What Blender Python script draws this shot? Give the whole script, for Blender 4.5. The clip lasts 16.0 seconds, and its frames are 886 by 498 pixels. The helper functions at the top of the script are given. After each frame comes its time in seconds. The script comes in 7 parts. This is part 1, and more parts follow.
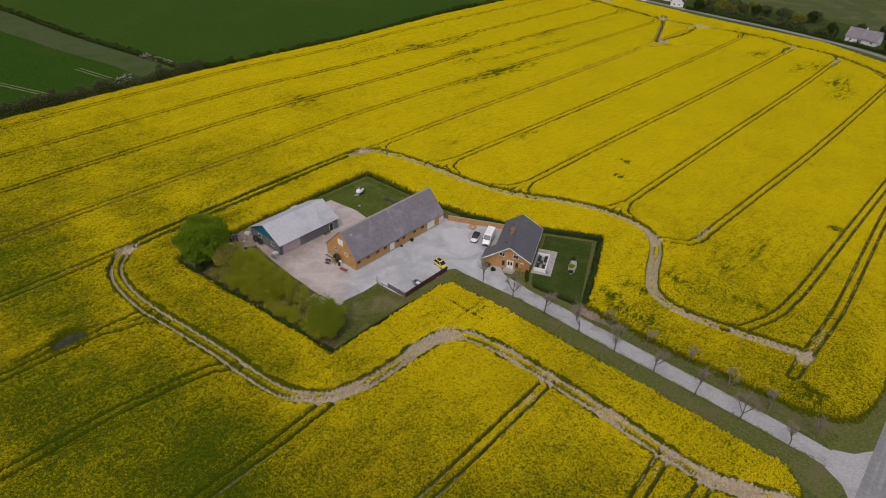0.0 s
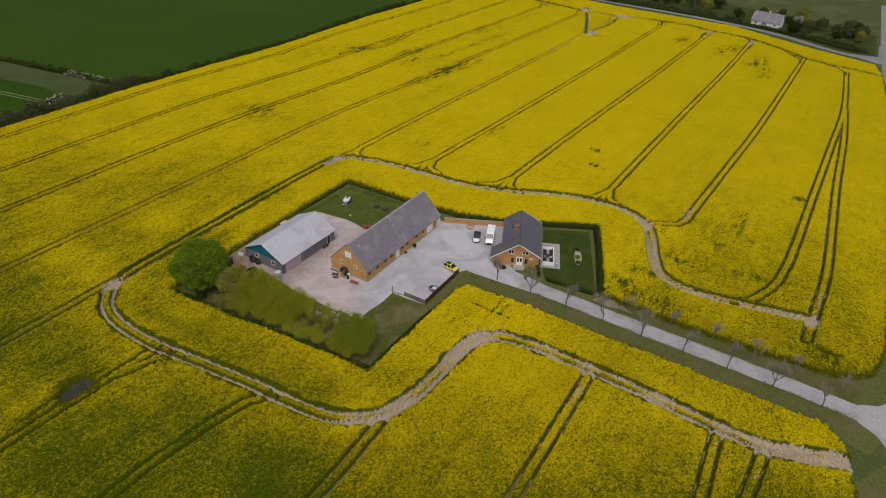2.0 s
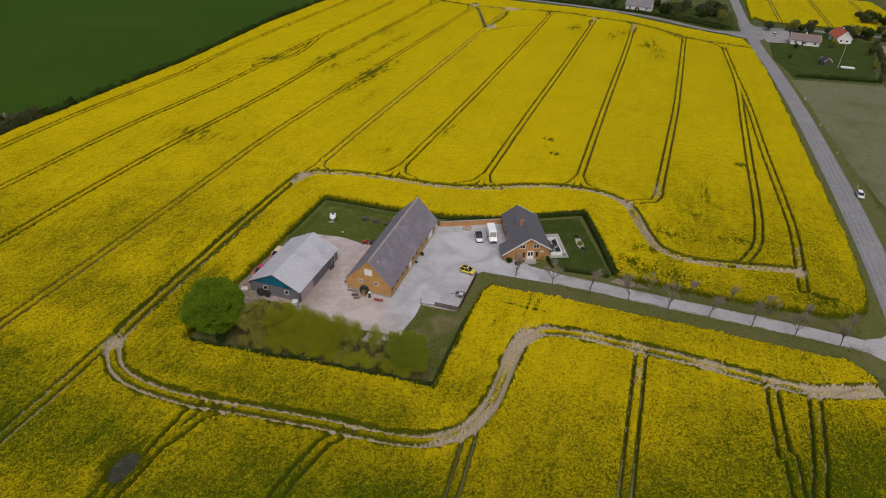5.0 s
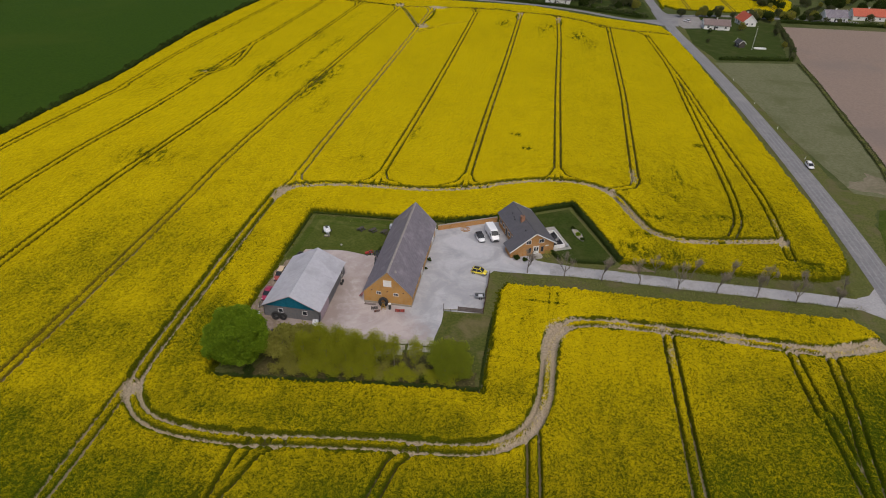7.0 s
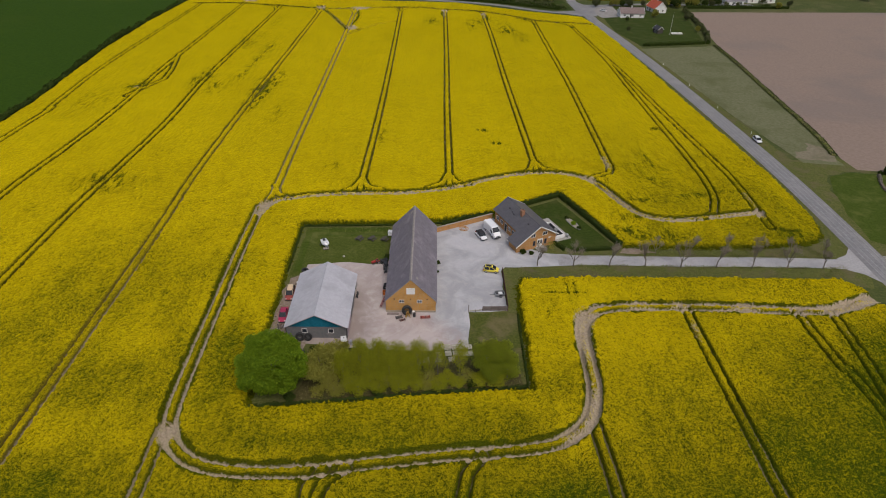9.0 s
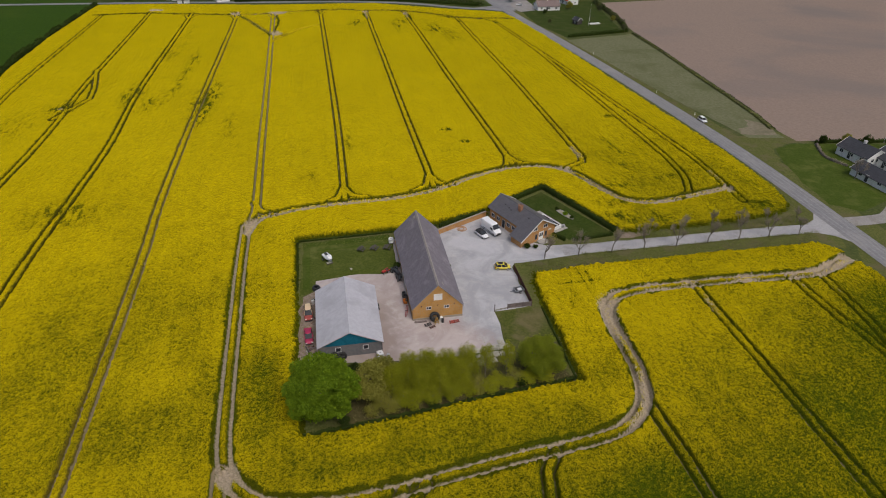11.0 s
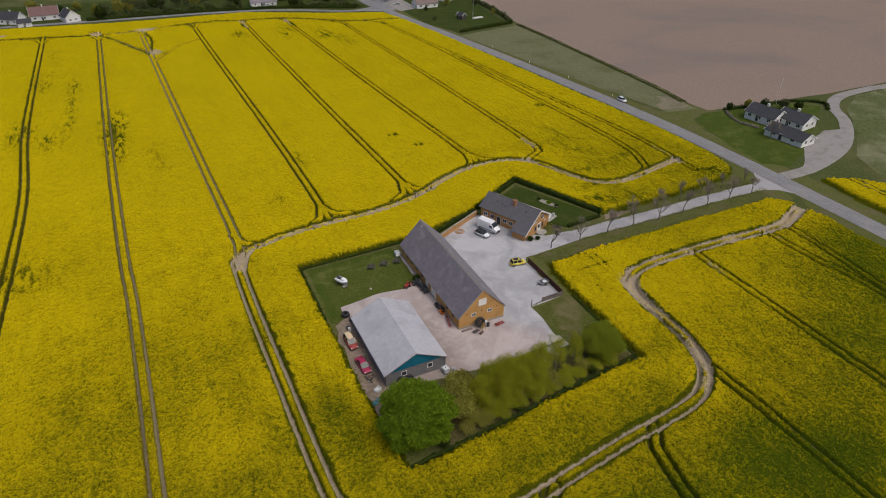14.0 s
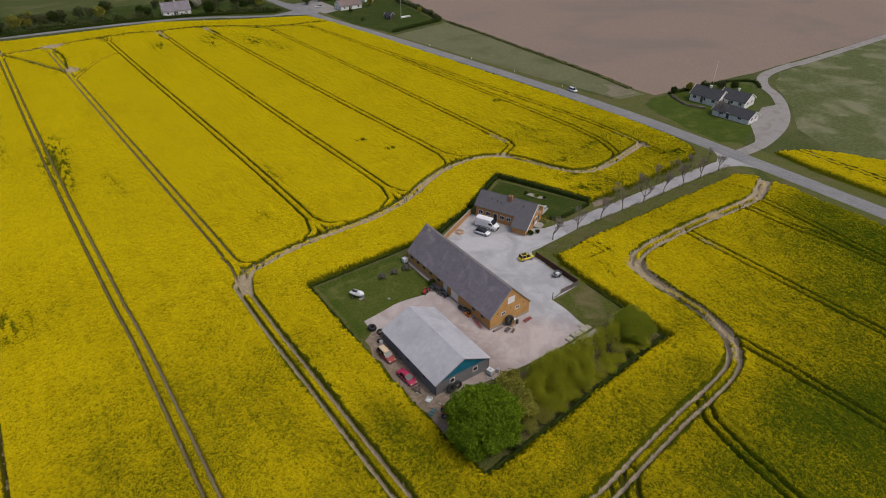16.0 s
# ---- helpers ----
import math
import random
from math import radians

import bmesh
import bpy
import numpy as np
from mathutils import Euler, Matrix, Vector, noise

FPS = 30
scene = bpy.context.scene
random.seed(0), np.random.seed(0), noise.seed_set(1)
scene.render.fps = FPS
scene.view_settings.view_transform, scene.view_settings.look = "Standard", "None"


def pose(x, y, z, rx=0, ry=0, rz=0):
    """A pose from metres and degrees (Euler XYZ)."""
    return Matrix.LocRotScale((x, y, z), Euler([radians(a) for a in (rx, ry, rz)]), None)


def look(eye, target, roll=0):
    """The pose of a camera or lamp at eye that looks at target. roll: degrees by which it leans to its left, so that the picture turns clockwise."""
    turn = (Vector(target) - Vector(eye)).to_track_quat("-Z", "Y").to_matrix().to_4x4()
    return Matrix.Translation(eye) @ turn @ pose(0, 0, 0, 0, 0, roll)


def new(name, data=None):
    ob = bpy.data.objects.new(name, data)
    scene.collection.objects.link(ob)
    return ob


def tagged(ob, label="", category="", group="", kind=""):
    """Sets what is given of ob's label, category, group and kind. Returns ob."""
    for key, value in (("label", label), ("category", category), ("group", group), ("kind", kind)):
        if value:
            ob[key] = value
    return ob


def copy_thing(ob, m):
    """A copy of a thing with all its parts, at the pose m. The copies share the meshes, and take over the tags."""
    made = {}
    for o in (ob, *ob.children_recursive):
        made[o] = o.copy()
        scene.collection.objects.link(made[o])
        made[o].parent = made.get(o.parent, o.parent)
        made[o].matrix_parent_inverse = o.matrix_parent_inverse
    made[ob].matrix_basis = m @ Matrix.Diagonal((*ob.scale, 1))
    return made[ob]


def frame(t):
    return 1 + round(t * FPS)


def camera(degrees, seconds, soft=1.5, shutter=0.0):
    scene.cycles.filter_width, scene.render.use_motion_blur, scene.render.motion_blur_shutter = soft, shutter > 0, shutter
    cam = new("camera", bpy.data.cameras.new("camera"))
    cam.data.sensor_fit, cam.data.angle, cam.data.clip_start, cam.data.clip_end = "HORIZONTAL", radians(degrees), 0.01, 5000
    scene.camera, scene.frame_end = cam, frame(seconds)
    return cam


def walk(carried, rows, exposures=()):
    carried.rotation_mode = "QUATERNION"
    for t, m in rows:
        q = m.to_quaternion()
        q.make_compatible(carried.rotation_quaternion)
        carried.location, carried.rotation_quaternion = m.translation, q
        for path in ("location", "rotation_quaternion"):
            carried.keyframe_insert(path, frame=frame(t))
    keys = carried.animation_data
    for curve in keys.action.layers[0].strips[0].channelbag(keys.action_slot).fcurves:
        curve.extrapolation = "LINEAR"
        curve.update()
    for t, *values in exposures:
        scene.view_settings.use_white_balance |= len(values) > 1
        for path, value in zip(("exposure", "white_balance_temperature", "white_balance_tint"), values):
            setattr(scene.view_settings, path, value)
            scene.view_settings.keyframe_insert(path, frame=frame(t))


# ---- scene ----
cam = camera(70.3, 16.0, 1.0)
PATH = [
    (0.0, (94.01, -73.63, 84.34), (13.19, 20.47, 0.00), 2.15),
    (0.5, (89.65, -76.53, 84.04), (12.88, 20.41, 0.00), 2.16),
    (1.0, (85.14, -79.41, 83.79), (12.49, 20.49, 0.00), 2.16),
    (1.5, (80.54, -82.17, 83.56), (12.03, 20.62, 0.00), 2.15),
    (2.0, (75.83, -84.76, 83.41), (11.61, 20.78, 0.00), 2.14),
    (2.5, (71.11, -87.13, 83.25), (11.27, 20.84, 0.00), 2.12),
    (3.0, (66.41, -89.27, 83.06), (10.89, 21.04, 0.00), 2.12),
    (3.5, (61.66, -91.23, 82.87), (10.48, 21.22, 0.00), 2.1),
    (4.0, (56.74, -93.05, 82.69), (10.10, 21.31, 0.00), 2.09),
    (6.5, (31.06, -98.76, 82.01), (8.21, 22.99, 0.00), 1.83),
    (7.0, (25.71, -99.29, 81.81), (7.89, 23.10, 0.00), 1.74),
    (7.5, (20.29, -99.61, 81.59), (7.56, 23.25, 0.00), 1.65),
    (8.0, (14.84, -99.71, 81.37), (7.26, 23.41, 0.00), 1.57),
    (8.5, (9.37, -99.56, 81.14), (7.04, 23.50, 0.00), 1.52),
    (9.0, (3.93, -99.19, 80.96), (6.73, 23.73, 0.00), 1.43),
    (11.5, (-23.91, -93.79, 80.35), (5.51, 25.29, 0.00), 1.17),
    (12.0, (-29.30, -91.96, 80.32), (5.36, 25.81, 0.00), 1.11),
    (12.5, (-34.59, -89.91, 80.30), (5.20, 26.35, 0.00), 1.07),
    (13.0, (-39.70, -87.65, 80.24), (5.03, 26.75, 0.00), 0.98),
    (13.5, (-44.69, -85.22, 80.20), (4.92, 27.25, 0.00), 0.88),
    (14.0, (-49.58, -82.58, 80.14), (4.79, 27.65, 0.00), 0.8),
    (14.5, (-54.31, -79.71, 80.14), (4.69, 28.00, 0.00), 0.72),
    (15.0, (-58.81, -76.73, 80.12), (4.62, 28.44, 0.00), 0.61),
    (15.5, (-62.81, -73.79, 80.08), (4.45, 28.72, 0.00), 0.51),
    (16.0, (-66.98, -70.50, 80.01), (4.26, 29.11, 0.00), 0.41),
]
walk(cam, [(t, look(eye, target, roll)) for t, eye, target, roll in PATH])

# ---------------------------------------------------------------- light
world = bpy.data.worlds.new("overcast_sky")
scene.world = world
world.use_nodes = True
wn = world.node_tree.nodes
sky = wn.new("ShaderNodeTexSky")
sky.sky_type = "NISHITA"
sky.sun_disc = False
SUN_EL, SUN_AZ = radians(60), radians(155)
sky.sun_elevation, sky.sun_rotation = SUN_EL, SUN_AZ
sky.air_density, sky.dust_density, sky.ozone_density = 1.0, 6.0, 1.0
wn["Background"].inputs["Strength"].default_value = 0.106
world.node_tree.links.new(sky.outputs[0], wn["Background"].inputs["Color"])
sun = new("sun", bpy.data.lights.new("sun", "SUN"))
sun.data.energy, sun.data.angle, sun.data.color = 1.0, radians(35), (1.0, 0.95, 0.88)
away = Vector((math.sin(SUN_AZ) * math.cos(SUN_EL), math.cos(SUN_AZ) * math.cos(SUN_EL), math.sin(SUN_EL)))
sun.matrix_world = look(away * 300, (0, 0, 0))


# ---------------------------------------------------------------- terrain
def terr(x, y):
    """Height of the ground: level round the farm, falling away gently to the north."""
    sp = 10 * np.logaddexp(0, (np.asarray(y, float) - 58) / 10)
    return -16.5 * np.tanh(0.048 * sp / 16.5)


def tz(x, y):
    return float(terr(x, y))


# ---------------------------------------------------------------- materials
def shader(name):
    m = bpy.data.materials.new(name)
    m.use_nodes = True
    nt = m.node_tree
    return m, nt, nt.nodes["Principled BSDF"]


def node(nt, kind, **inputs):
    n = nt.nodes.new(kind)
    for k, v in inputs.items():
        n.inputs[k.replace("_", " ")].default_value = v
    return n


def math_node(nt, op, a, b=None, clamp=False):
    n = nt.nodes.new("ShaderNodeMath")
    n.operation, n.use_clamp = op, clamp
    for i, v in enumerate((a, b)):
        if v is None:
            continue
        if isinstance(v, (int, float)):
            n.inputs[i].default_value = v
        else:
            nt.links.new(v, n.inputs[i])
    return n.outputs[0]


def ramp(nt, value, lo, hi):
    """0 at lo, 1 at hi, smooth between."""
    n = nt.nodes.new("ShaderNodeMapRange")
    n.interpolation_type = "SMOOTHSTEP"
    nt.links.new(value, n.inputs["Value"])
    n.inputs["From Min"].default_value, n.inputs["From Max"].default_value = lo, hi
    return n.outputs["Result"]


def noise_out(nt, scale, detail=3.0, rough=0.55, coords=None, distort=0.0):
    n = node(nt, "ShaderNodeTexNoise", Scale=scale, Detail=detail, Roughness=rough, Distortion=distort)
    if coords is not None:
        nt.links.new(coords, n.inputs["Vector"])
    return n.outputs["Fac"]


def mix(nt, fac, a, b):
    n = nt.nodes.new("ShaderNodeMix")
    n.data_type = "RGBA"
    for sock, v in ((n.inputs[0], fac), (n.inputs[6], a), (n.inputs[7], b)):
        if isinstance(v, (int, float)):
            sock.default_value = v
        elif isinstance(v, tuple):
            sock.default_value = (*v, 1)
        else:
            nt.links.new(v, sock)
    return n.outputs[2]


def attribute(nt, name):
    n = nt.nodes.new("ShaderNodeAttribute")
    n.attribute_name = name
    return n.outputs["Fac"]


def coords(nt, kind="Object"):
    return nt.nodes.new("ShaderNodeTexCoord").outputs[kind]


def bump(nt, bsdf, height, strength, distance):
    b = node(nt, "ShaderNodeBump", Strength=strength, Distance=distance)
    nt.links.new(height, b.inputs["Height"])
    nt.links.new(b.outputs[0], bsdf.inputs["Normal"])


def surface(name, a, b, scale=2.0, rough=0.85, stain=None, stain_scale=0.15, relief=0.3, depth=0.05, metal=0.0, vary=0.0, spec=0.08):
    """Two tones mixed by fine grain, a third laid over in large stains, with relief."""
    m, nt, bsdf = shader(name)
    c = coords(nt)
    fine = noise_out(nt, scale, 4, 0.65, c)
    col = mix(nt, ramp(nt, fine, 0.3, 0.7), a, b)
    if stain:
        big = noise_out(nt, stain_scale, 4, 0.6, c, 0.4)
        col = mix(nt, math_node(nt, "MULTIPLY", ramp(nt, big, 0.45, 0.72), 0.75), col, stain)
    if vary:
        info = nt.nodes.new("ShaderNodeObjectInfo")
        hsv = node(nt, "ShaderNodeHueSaturation")
        nt.links.new(col, hsv.inputs["Color"])
        nt.links.new(math_node(nt, "ADD", math_node(nt, "MULTIPLY", info.outputs["Random"], 2 * vary), 1 - vary), hsv.inputs["Value"])
        col = hsv.outputs["Color"]
    nt.links.new(col, bsdf.inputs["Base Color"])
    bsdf.inputs["Roughness"].default_value = rough
    bsdf.inputs["Metallic"].default_value = metal
    bsdf.inputs["Specular IOR Level"].default_value = spec
    if relief:
        bump(nt, bsdf, fine, relief, depth)
    return m


def leaf_material(name, a, b, c):
    """Foliage: tone varies leaf by leaf and over the crown, a little light comes through."""
    m, nt, bsdf = shader(name)
    g = nt.nodes.new("ShaderNodeNewGeometry")
    col = mix(nt, g.outputs["Random Per Island"], a, b)
    col = mix(nt, ramp(nt, noise_out(nt, 0.6, 2, 0.5, coords(nt)), 0.4, 0.7), col, c)
    nt.links.new(col, bsdf.inputs["Base Color"])
    bsdf.inputs["Roughness"].default_value = 0.85
    bsdf.inputs["Specular IOR Level"].default_value = 0.03
    through_leaf = nt.nodes.new("ShaderNodeBsdfTranslucent")
    nt.links.new(col, through_leaf.inputs["Color"])
    both = nt.nodes.new("ShaderNodeMixShader")
    both.inputs[0].default_value = 0.35
    nt.links.new(bsdf.outputs[0], both.inputs[1])
    nt.links.new(through_leaf.outputs[0], both.inputs[2])
    nt.links.new(both.outputs[0], nt.nodes["Material Output"].inputs["Surface"])
    return m


def crop_material():
    """Flowering rape: yellow heads over green stems, with wheel ruts of sandy soil."""
    m, nt, bsdf = shader("flowering_rape")
    c = coords(nt)
    loop_d, tram_d, peak = attribute(nt, "loop_d"), attribute(nt, "tram_d"), attribute(nt, "peak")
    sparse_dim, border, bare = attribute(nt, "sparse_dim"), attribute(nt, "border"), attribute(nt, "bare")
    fine = noise_out(nt, 2.6, 3, 0.7, c)
    tiny = noise_out(nt, 6.6, 3, 0.75, c)
    mid = noise_out(nt, 0.4, 4, 0.6, c)
    big = noise_out(nt, 0.03, 3, 0.5, c)
    xyz = nt.nodes.new("ShaderNodeSeparateXYZ")
    nt.links.new(c, xyz.inputs[0])
    south = ramp(nt, xyz.outputs[1], -20.0, -36.0)
    west = ramp(nt, xyz.outputs[0], -28.0, -42.0)
    far_west = ramp(nt, xyz.outputs[0], -54.0, -76.0)
    sandy = math_node(nt, "MULTIPLY", west, math_node(nt, "SUBTRACT", 1.0, far_west))
    east = ramp(nt, xyz.outputs[0], 20.0, 45.0)
    rows = nt.nodes.new("ShaderNodeMapping")
    rows.inputs["Scale"].default_value = (0.55, 0.045, 1.0)
    nt.links.new(c, rows.inputs["Vector"])
    streak = noise_out(nt, 1.0, 3, 0.6, rows.outputs[0])
    yellow = mix(nt, ramp(nt, math_node(nt, "ADD", math_node(nt, "MULTIPLY", fine, 0.2), math_node(nt, "MULTIPLY", tiny, 0.8)), 0.36, 0.64), (0.33, 0.254, 0.003), (0.60, 0.466, 0.006))
    yellow = mix(nt, math_node(nt, "MULTIPLY", ramp(nt, big, 0.4, 0.65), 0.5), yellow, (0.39, 0.30, 0.004))
    # duller yellow where flowers are few, also painting the crop's dimming to the south
    yellow = mix(nt, math_node(nt, "MULTIPLY", ramp(nt, sparse_dim, -0.05, 0.6), 0.6), yellow, (0.285, 0.24, 0.005))
    yellow = mix(nt, math_node(nt, "MULTIPLY", ramp(nt, sparse_dim, 0.45, 1.2), 0.4), yellow, (0.17, 0.172, 0.003))
    # blotches of fewer open flowers, drawn out along the rows
    longer = nt.nodes.new("ShaderNodeMapping")
    longer.inputs["Scale"].default_value = (0.16, 0.06, 1.0)
    nt.links.new(c, longer.inputs["Vector"])
    blotch = noise_out(nt, 1.0, 5, 0.68, longer.outputs[0], 0.3)
    yellow = mix(nt, math_node(nt, "MULTIPLY", ramp(nt, blotch, 0.46, 0.7), 0.5), yellow, (0.33, 0.252, 0.004))
    gaps = math_node(nt, "MULTIPLY", ramp(nt, noise_out(nt, 1.3, 5, 0.7, c), 0.6, 0.7), ramp(nt, noise_out(nt, 0.08, 3, 0.5, c), 0.5, 0.62))
    green = mix(nt, ramp(nt, tiny, 0.35, 0.65), (0.021, 0.034, 0.002), mix(nt, ramp(nt, sparse_dim, 0.45, 0.9), (0.092, 0.090, 0.004), (0.064, 0.092, 0.004)))
    along = nt.nodes.new("ShaderNodeMapping")
    along.inputs["Scale"].default_value = (0.8, 0.2, 1.0)
    nt.links.new(c, along.inputs["Vector"])
    # how much of the green shows between the flower heads
    grain = math_node(nt, "ADD", math_node(nt, "MULTIPLY", fine, 0.16), math_node(nt, "MULTIPLY", tiny, 0.84))
    fleck = math_node(nt, "MULTIPLY", attribute(nt, "thin"), math_node(nt, "ADD", math_node(nt, "MULTIPLY", ramp(nt, noise_out(nt, 1.0, 5, 0.72, along.outputs[0]), 0.46, 0.58), 0.36), 0.04))
    lack = math_node(nt, "ADD", math_node(nt, "ADD", math_node(nt, "MULTIPLY", sparse_dim, 0.175), fleck), math_node(nt, "MULTIPLY", math_node(nt, "SUBTRACT", mid, 0.5), 0.14))
    lack = math_node(nt, "ADD", lack, math_node(nt, "MULTIPLY", math_node(nt, "SUBTRACT", streak, 0.5), 0.12))
    lack = math_node(nt, "ADD", lack, math_node(nt, "MULTIPLY", gaps, 0.05))
    level = math_node(nt, "ADD", math_node(nt, "SUBTRACT", grain, lack), math_node(nt, "MULTIPLY", peak, 0.045))
    level = math_node(nt, "ADD", level, math_node(nt, "MULTIPLY", math_node(nt, "MULTIPLY", math_node(nt, "SUBTRACT", math_node(nt, "ADD", math_node(nt, "MULTIPLY", fine, 0.6), math_node(nt, "MULTIPLY", tiny, 0.4)), 0.52), east), 0.55))
    bloom = ramp(nt, level, 0.285, 0.555)
    wob = math_node(nt, "MULTIPLY", math_node(nt, "SUBTRACT", noise_out(nt, 1.1, 4, 0.7, c), 0.5), 0.9)
    # ruts of the two wheels, from the distance to the middle of the lane
    tram = math_node(nt, "ADD", math_node(nt, "ABSOLUTE", math_node(nt, "SUBTRACT", tram_d, 0.95)), math_node(nt, "MULTIPLY", wob, 0.45))
    loop = math_node(nt, "ADD", math_node(nt, "ABSOLUTE", math_node(nt, "SUBTRACT", loop_d, 1.0)), math_node(nt, "MULTIPLY", wob, 0.55))
    # flowerless green lane edges, widened south and far west to paint the trench's shade
    side = math_node(nt, "MINIMUM", ramp(nt, math_node(nt, "ADD", tram, math_node(nt, "SUBTRACT", math_node(nt, "MULTIPLY", math_node(nt, "MULTIPLY", west, ramp(nt, xyz.outputs[1], 55.0, 15.0)), 0.02), math_node(nt, "ADD", math_node(nt, "MULTIPLY", south, 0.06), math_node(nt, "MULTIPLY", far_west, 0.08)))), 0.25, 0.52), ramp(nt, math_node(nt, "SUBTRACT", loop, math_node(nt, "MULTIPLY", math_node(nt, "MULTIPLY", ramp(nt, xyz.outputs[1], 30.0, 10.0), ramp(nt, loop_d, 1.0, 1.2)), math_node(nt, "MULTIPLY", ramp(nt, mid, 0.36, 0.66), 0.6))), 0.4, 0.85))
    side = math_node(nt, "MINIMUM", side, ramp(nt, math_node(nt, "ADD", border, math_node(nt, "MULTIPLY", wob, 0.9)), 0.0, 0.7))
    side = math_node(nt, "MULTIPLY", side, math_node(nt, "SUBTRACT", 1.0, ramp(nt, attribute(nt, "thin"), 1.05, 1.35)))
    bloom = math_node(nt, "MULTIPLY", bloom, side)
    # far from the farm the lanes are brown with dry stalks, darkened far west for trench shade
    stalks = math_node(nt, "MULTIPLY", math_node(nt, "SUBTRACT", 1.0, ramp(nt, tram, 0.3, 0.7)), math_node(nt, "MAXIMUM", math_node(nt, "MULTIPLY", ramp(nt, xyz.outputs[1], 50.0, 95.0), 0.92), math_node(nt, "MULTIPLY", ramp(nt, xyz.outputs[0], -45.0, -62.0), 0.85)))
    col = mix(nt, bloom, mix(nt, stalks, green, mix(nt, far_west, mix(nt, west, (0.098, 0.072, 0.012), (0.115, 0.086, 0.019)), (0.052, 0.044, 0.007))), yellow)
    # the soil is drier and sandier to the west, elsewhere darkened for the crop walls' shade
    dry = math_node(nt, "MAXIMUM", math_node(nt, "MULTIPLY", ramp(nt, mid, 0.48, 0.64), math_node(nt, "SUBTRACT", 1.0, math_node(nt, "MULTIPLY", south, 0.7))), math_node(nt, "MAXIMUM", math_node(nt, "MULTIPLY", sandy, 0.95), math_node(nt, "MULTIPLY", math_node(nt, "MULTIPLY", south, east), 0.75)))
    soil = mix(nt, dry, (0.055, 0.05, 0.016), (0.30, 0.245, 0.165))
    sand = mix(nt, ramp(nt, fine, 0.35, 0.65), (0.28, 0.225, 0.158), (0.43, 0.36, 0.275))
    col = mix(nt, math_node(nt, "SUBTRACT", 1.0, ramp(nt, math_node(nt, "SUBTRACT", tram, math_node(nt, "ADD", math_node(nt, "MULTIPLY", sandy, 0.14), math_node(nt, "MULTIPLY", math_node(nt, "MULTIPLY", south, east), 0.07))), 0.07, 0.19)), col, soil)
    col = mix(nt, math_node(nt, "SUBTRACT", 1.0, ramp(nt, math_node(nt, "SUBTRACT", loop, math_node(nt, "MULTIPLY", bare, 0.4)), 0.18, 0.38)), col, sand)
    worn = math_node(nt, "ADD", bare, math_node(nt, "MULTIPLY", math_node(nt, "ADD", wob, math_node(nt, "SUBTRACT", fine, 0.5)), 0.7))
    col = mix(nt, ramp(nt, worn, 0.38, 0.62), col, sand)
    nt.links.new(col, bsdf.inputs["Base Color"])
    bsdf.inputs["Roughness"].default_value = 0.9
    bsdf.inputs["Specular IOR Level"].default_value = 0.02
    # the standing flower spikes catch the light at a low angle, like the pile of velvet
    bsdf.inputs["Sheen Weight"].default_value = 1.0
    bsdf.inputs["Sheen Roughness"].default_value = 0.38
    nt.links.new(mix(nt, bloom, (0.10, 0.13, 0.0), (1.0, 0.80, 0.0)), bsdf.inputs["Sheen Tint"])
    bump(nt, bsdf, grain, 0.6, 0.3)
    return m


def yard_material():
    """Grey crushed stone that turns to beige sandy gravel west of the long barn."""
    m, nt, bsdf = shader("yard_gravel")
    c = coords(nt)
    xyz = nt.nodes.new("ShaderNodeSeparateXYZ")
    nt.links.new(c, xyz.inputs[0])
    fine, mid, big = noise_out(nt, 3.0, 5, 0.7, c), noise_out(nt, 0.5, 4, 0.6, c, 0.5), noise_out(nt, 0.12, 4, 0.6, c, 1.2)
    grey = mix(nt, ramp(nt, big, 0.35, 0.65), (0.315, 0.32, 0.342), (0.43, 0.432, 0.462))
    beige = mix(nt, ramp(nt, big, 0.35, 0.65), (0.345, 0.29, 0.28), (0.45, 0.395, 0.385))
    south = math_node(nt, "MULTIPLY", ramp(nt, xyz.outputs[1], 4.0, -9.0), 9.0)
    edge = math_node(nt, "ADD", math_node(nt, "SUBTRACT", xyz.outputs[0], south), math_node(nt, "MULTIPLY", math_node(nt, "SUBTRACT", mid, 0.5), 9.0))
    col = mix(nt, ramp(nt, edge, -3.5, 5.0), beige, grey)
    col = mix(nt, math_node(nt, "MULTIPLY", ramp(nt, mid, 0.5, 0.75), 0.35), col, (0.53, 0.51, 0.50))
    # brown soil comes through where the shed's doors are driven to
    wander = math_node(nt, "MULTIPLY", math_node(nt, "SUBTRACT", mid, 0.5), 8.0)
    trodden = math_node(nt, "MULTIPLY", ramp(nt, math_node(nt, "ADD", xyz.outputs[0], wander), -5.5, -11.0), ramp(nt, math_node(nt, "ADD", xyz.outputs[1], wander), 13.0, 5.0))
    col = mix(nt, math_node(nt, "MULTIPLY", trodden, 0.62), col, (0.225, 0.178, 0.155))
    col = mix(nt, math_node(nt, "MULTIPLY", ramp(nt, fine, 0.5, 0.75), 0.25), col, (0.2, 0.185, 0.17))
    nt.links.new(col, bsdf.inputs["Base Color"])
    bsdf.inputs["Roughness"].default_value = 0.9
    bump(nt, bsdf, fine, 0.35, 0.04)
    return m


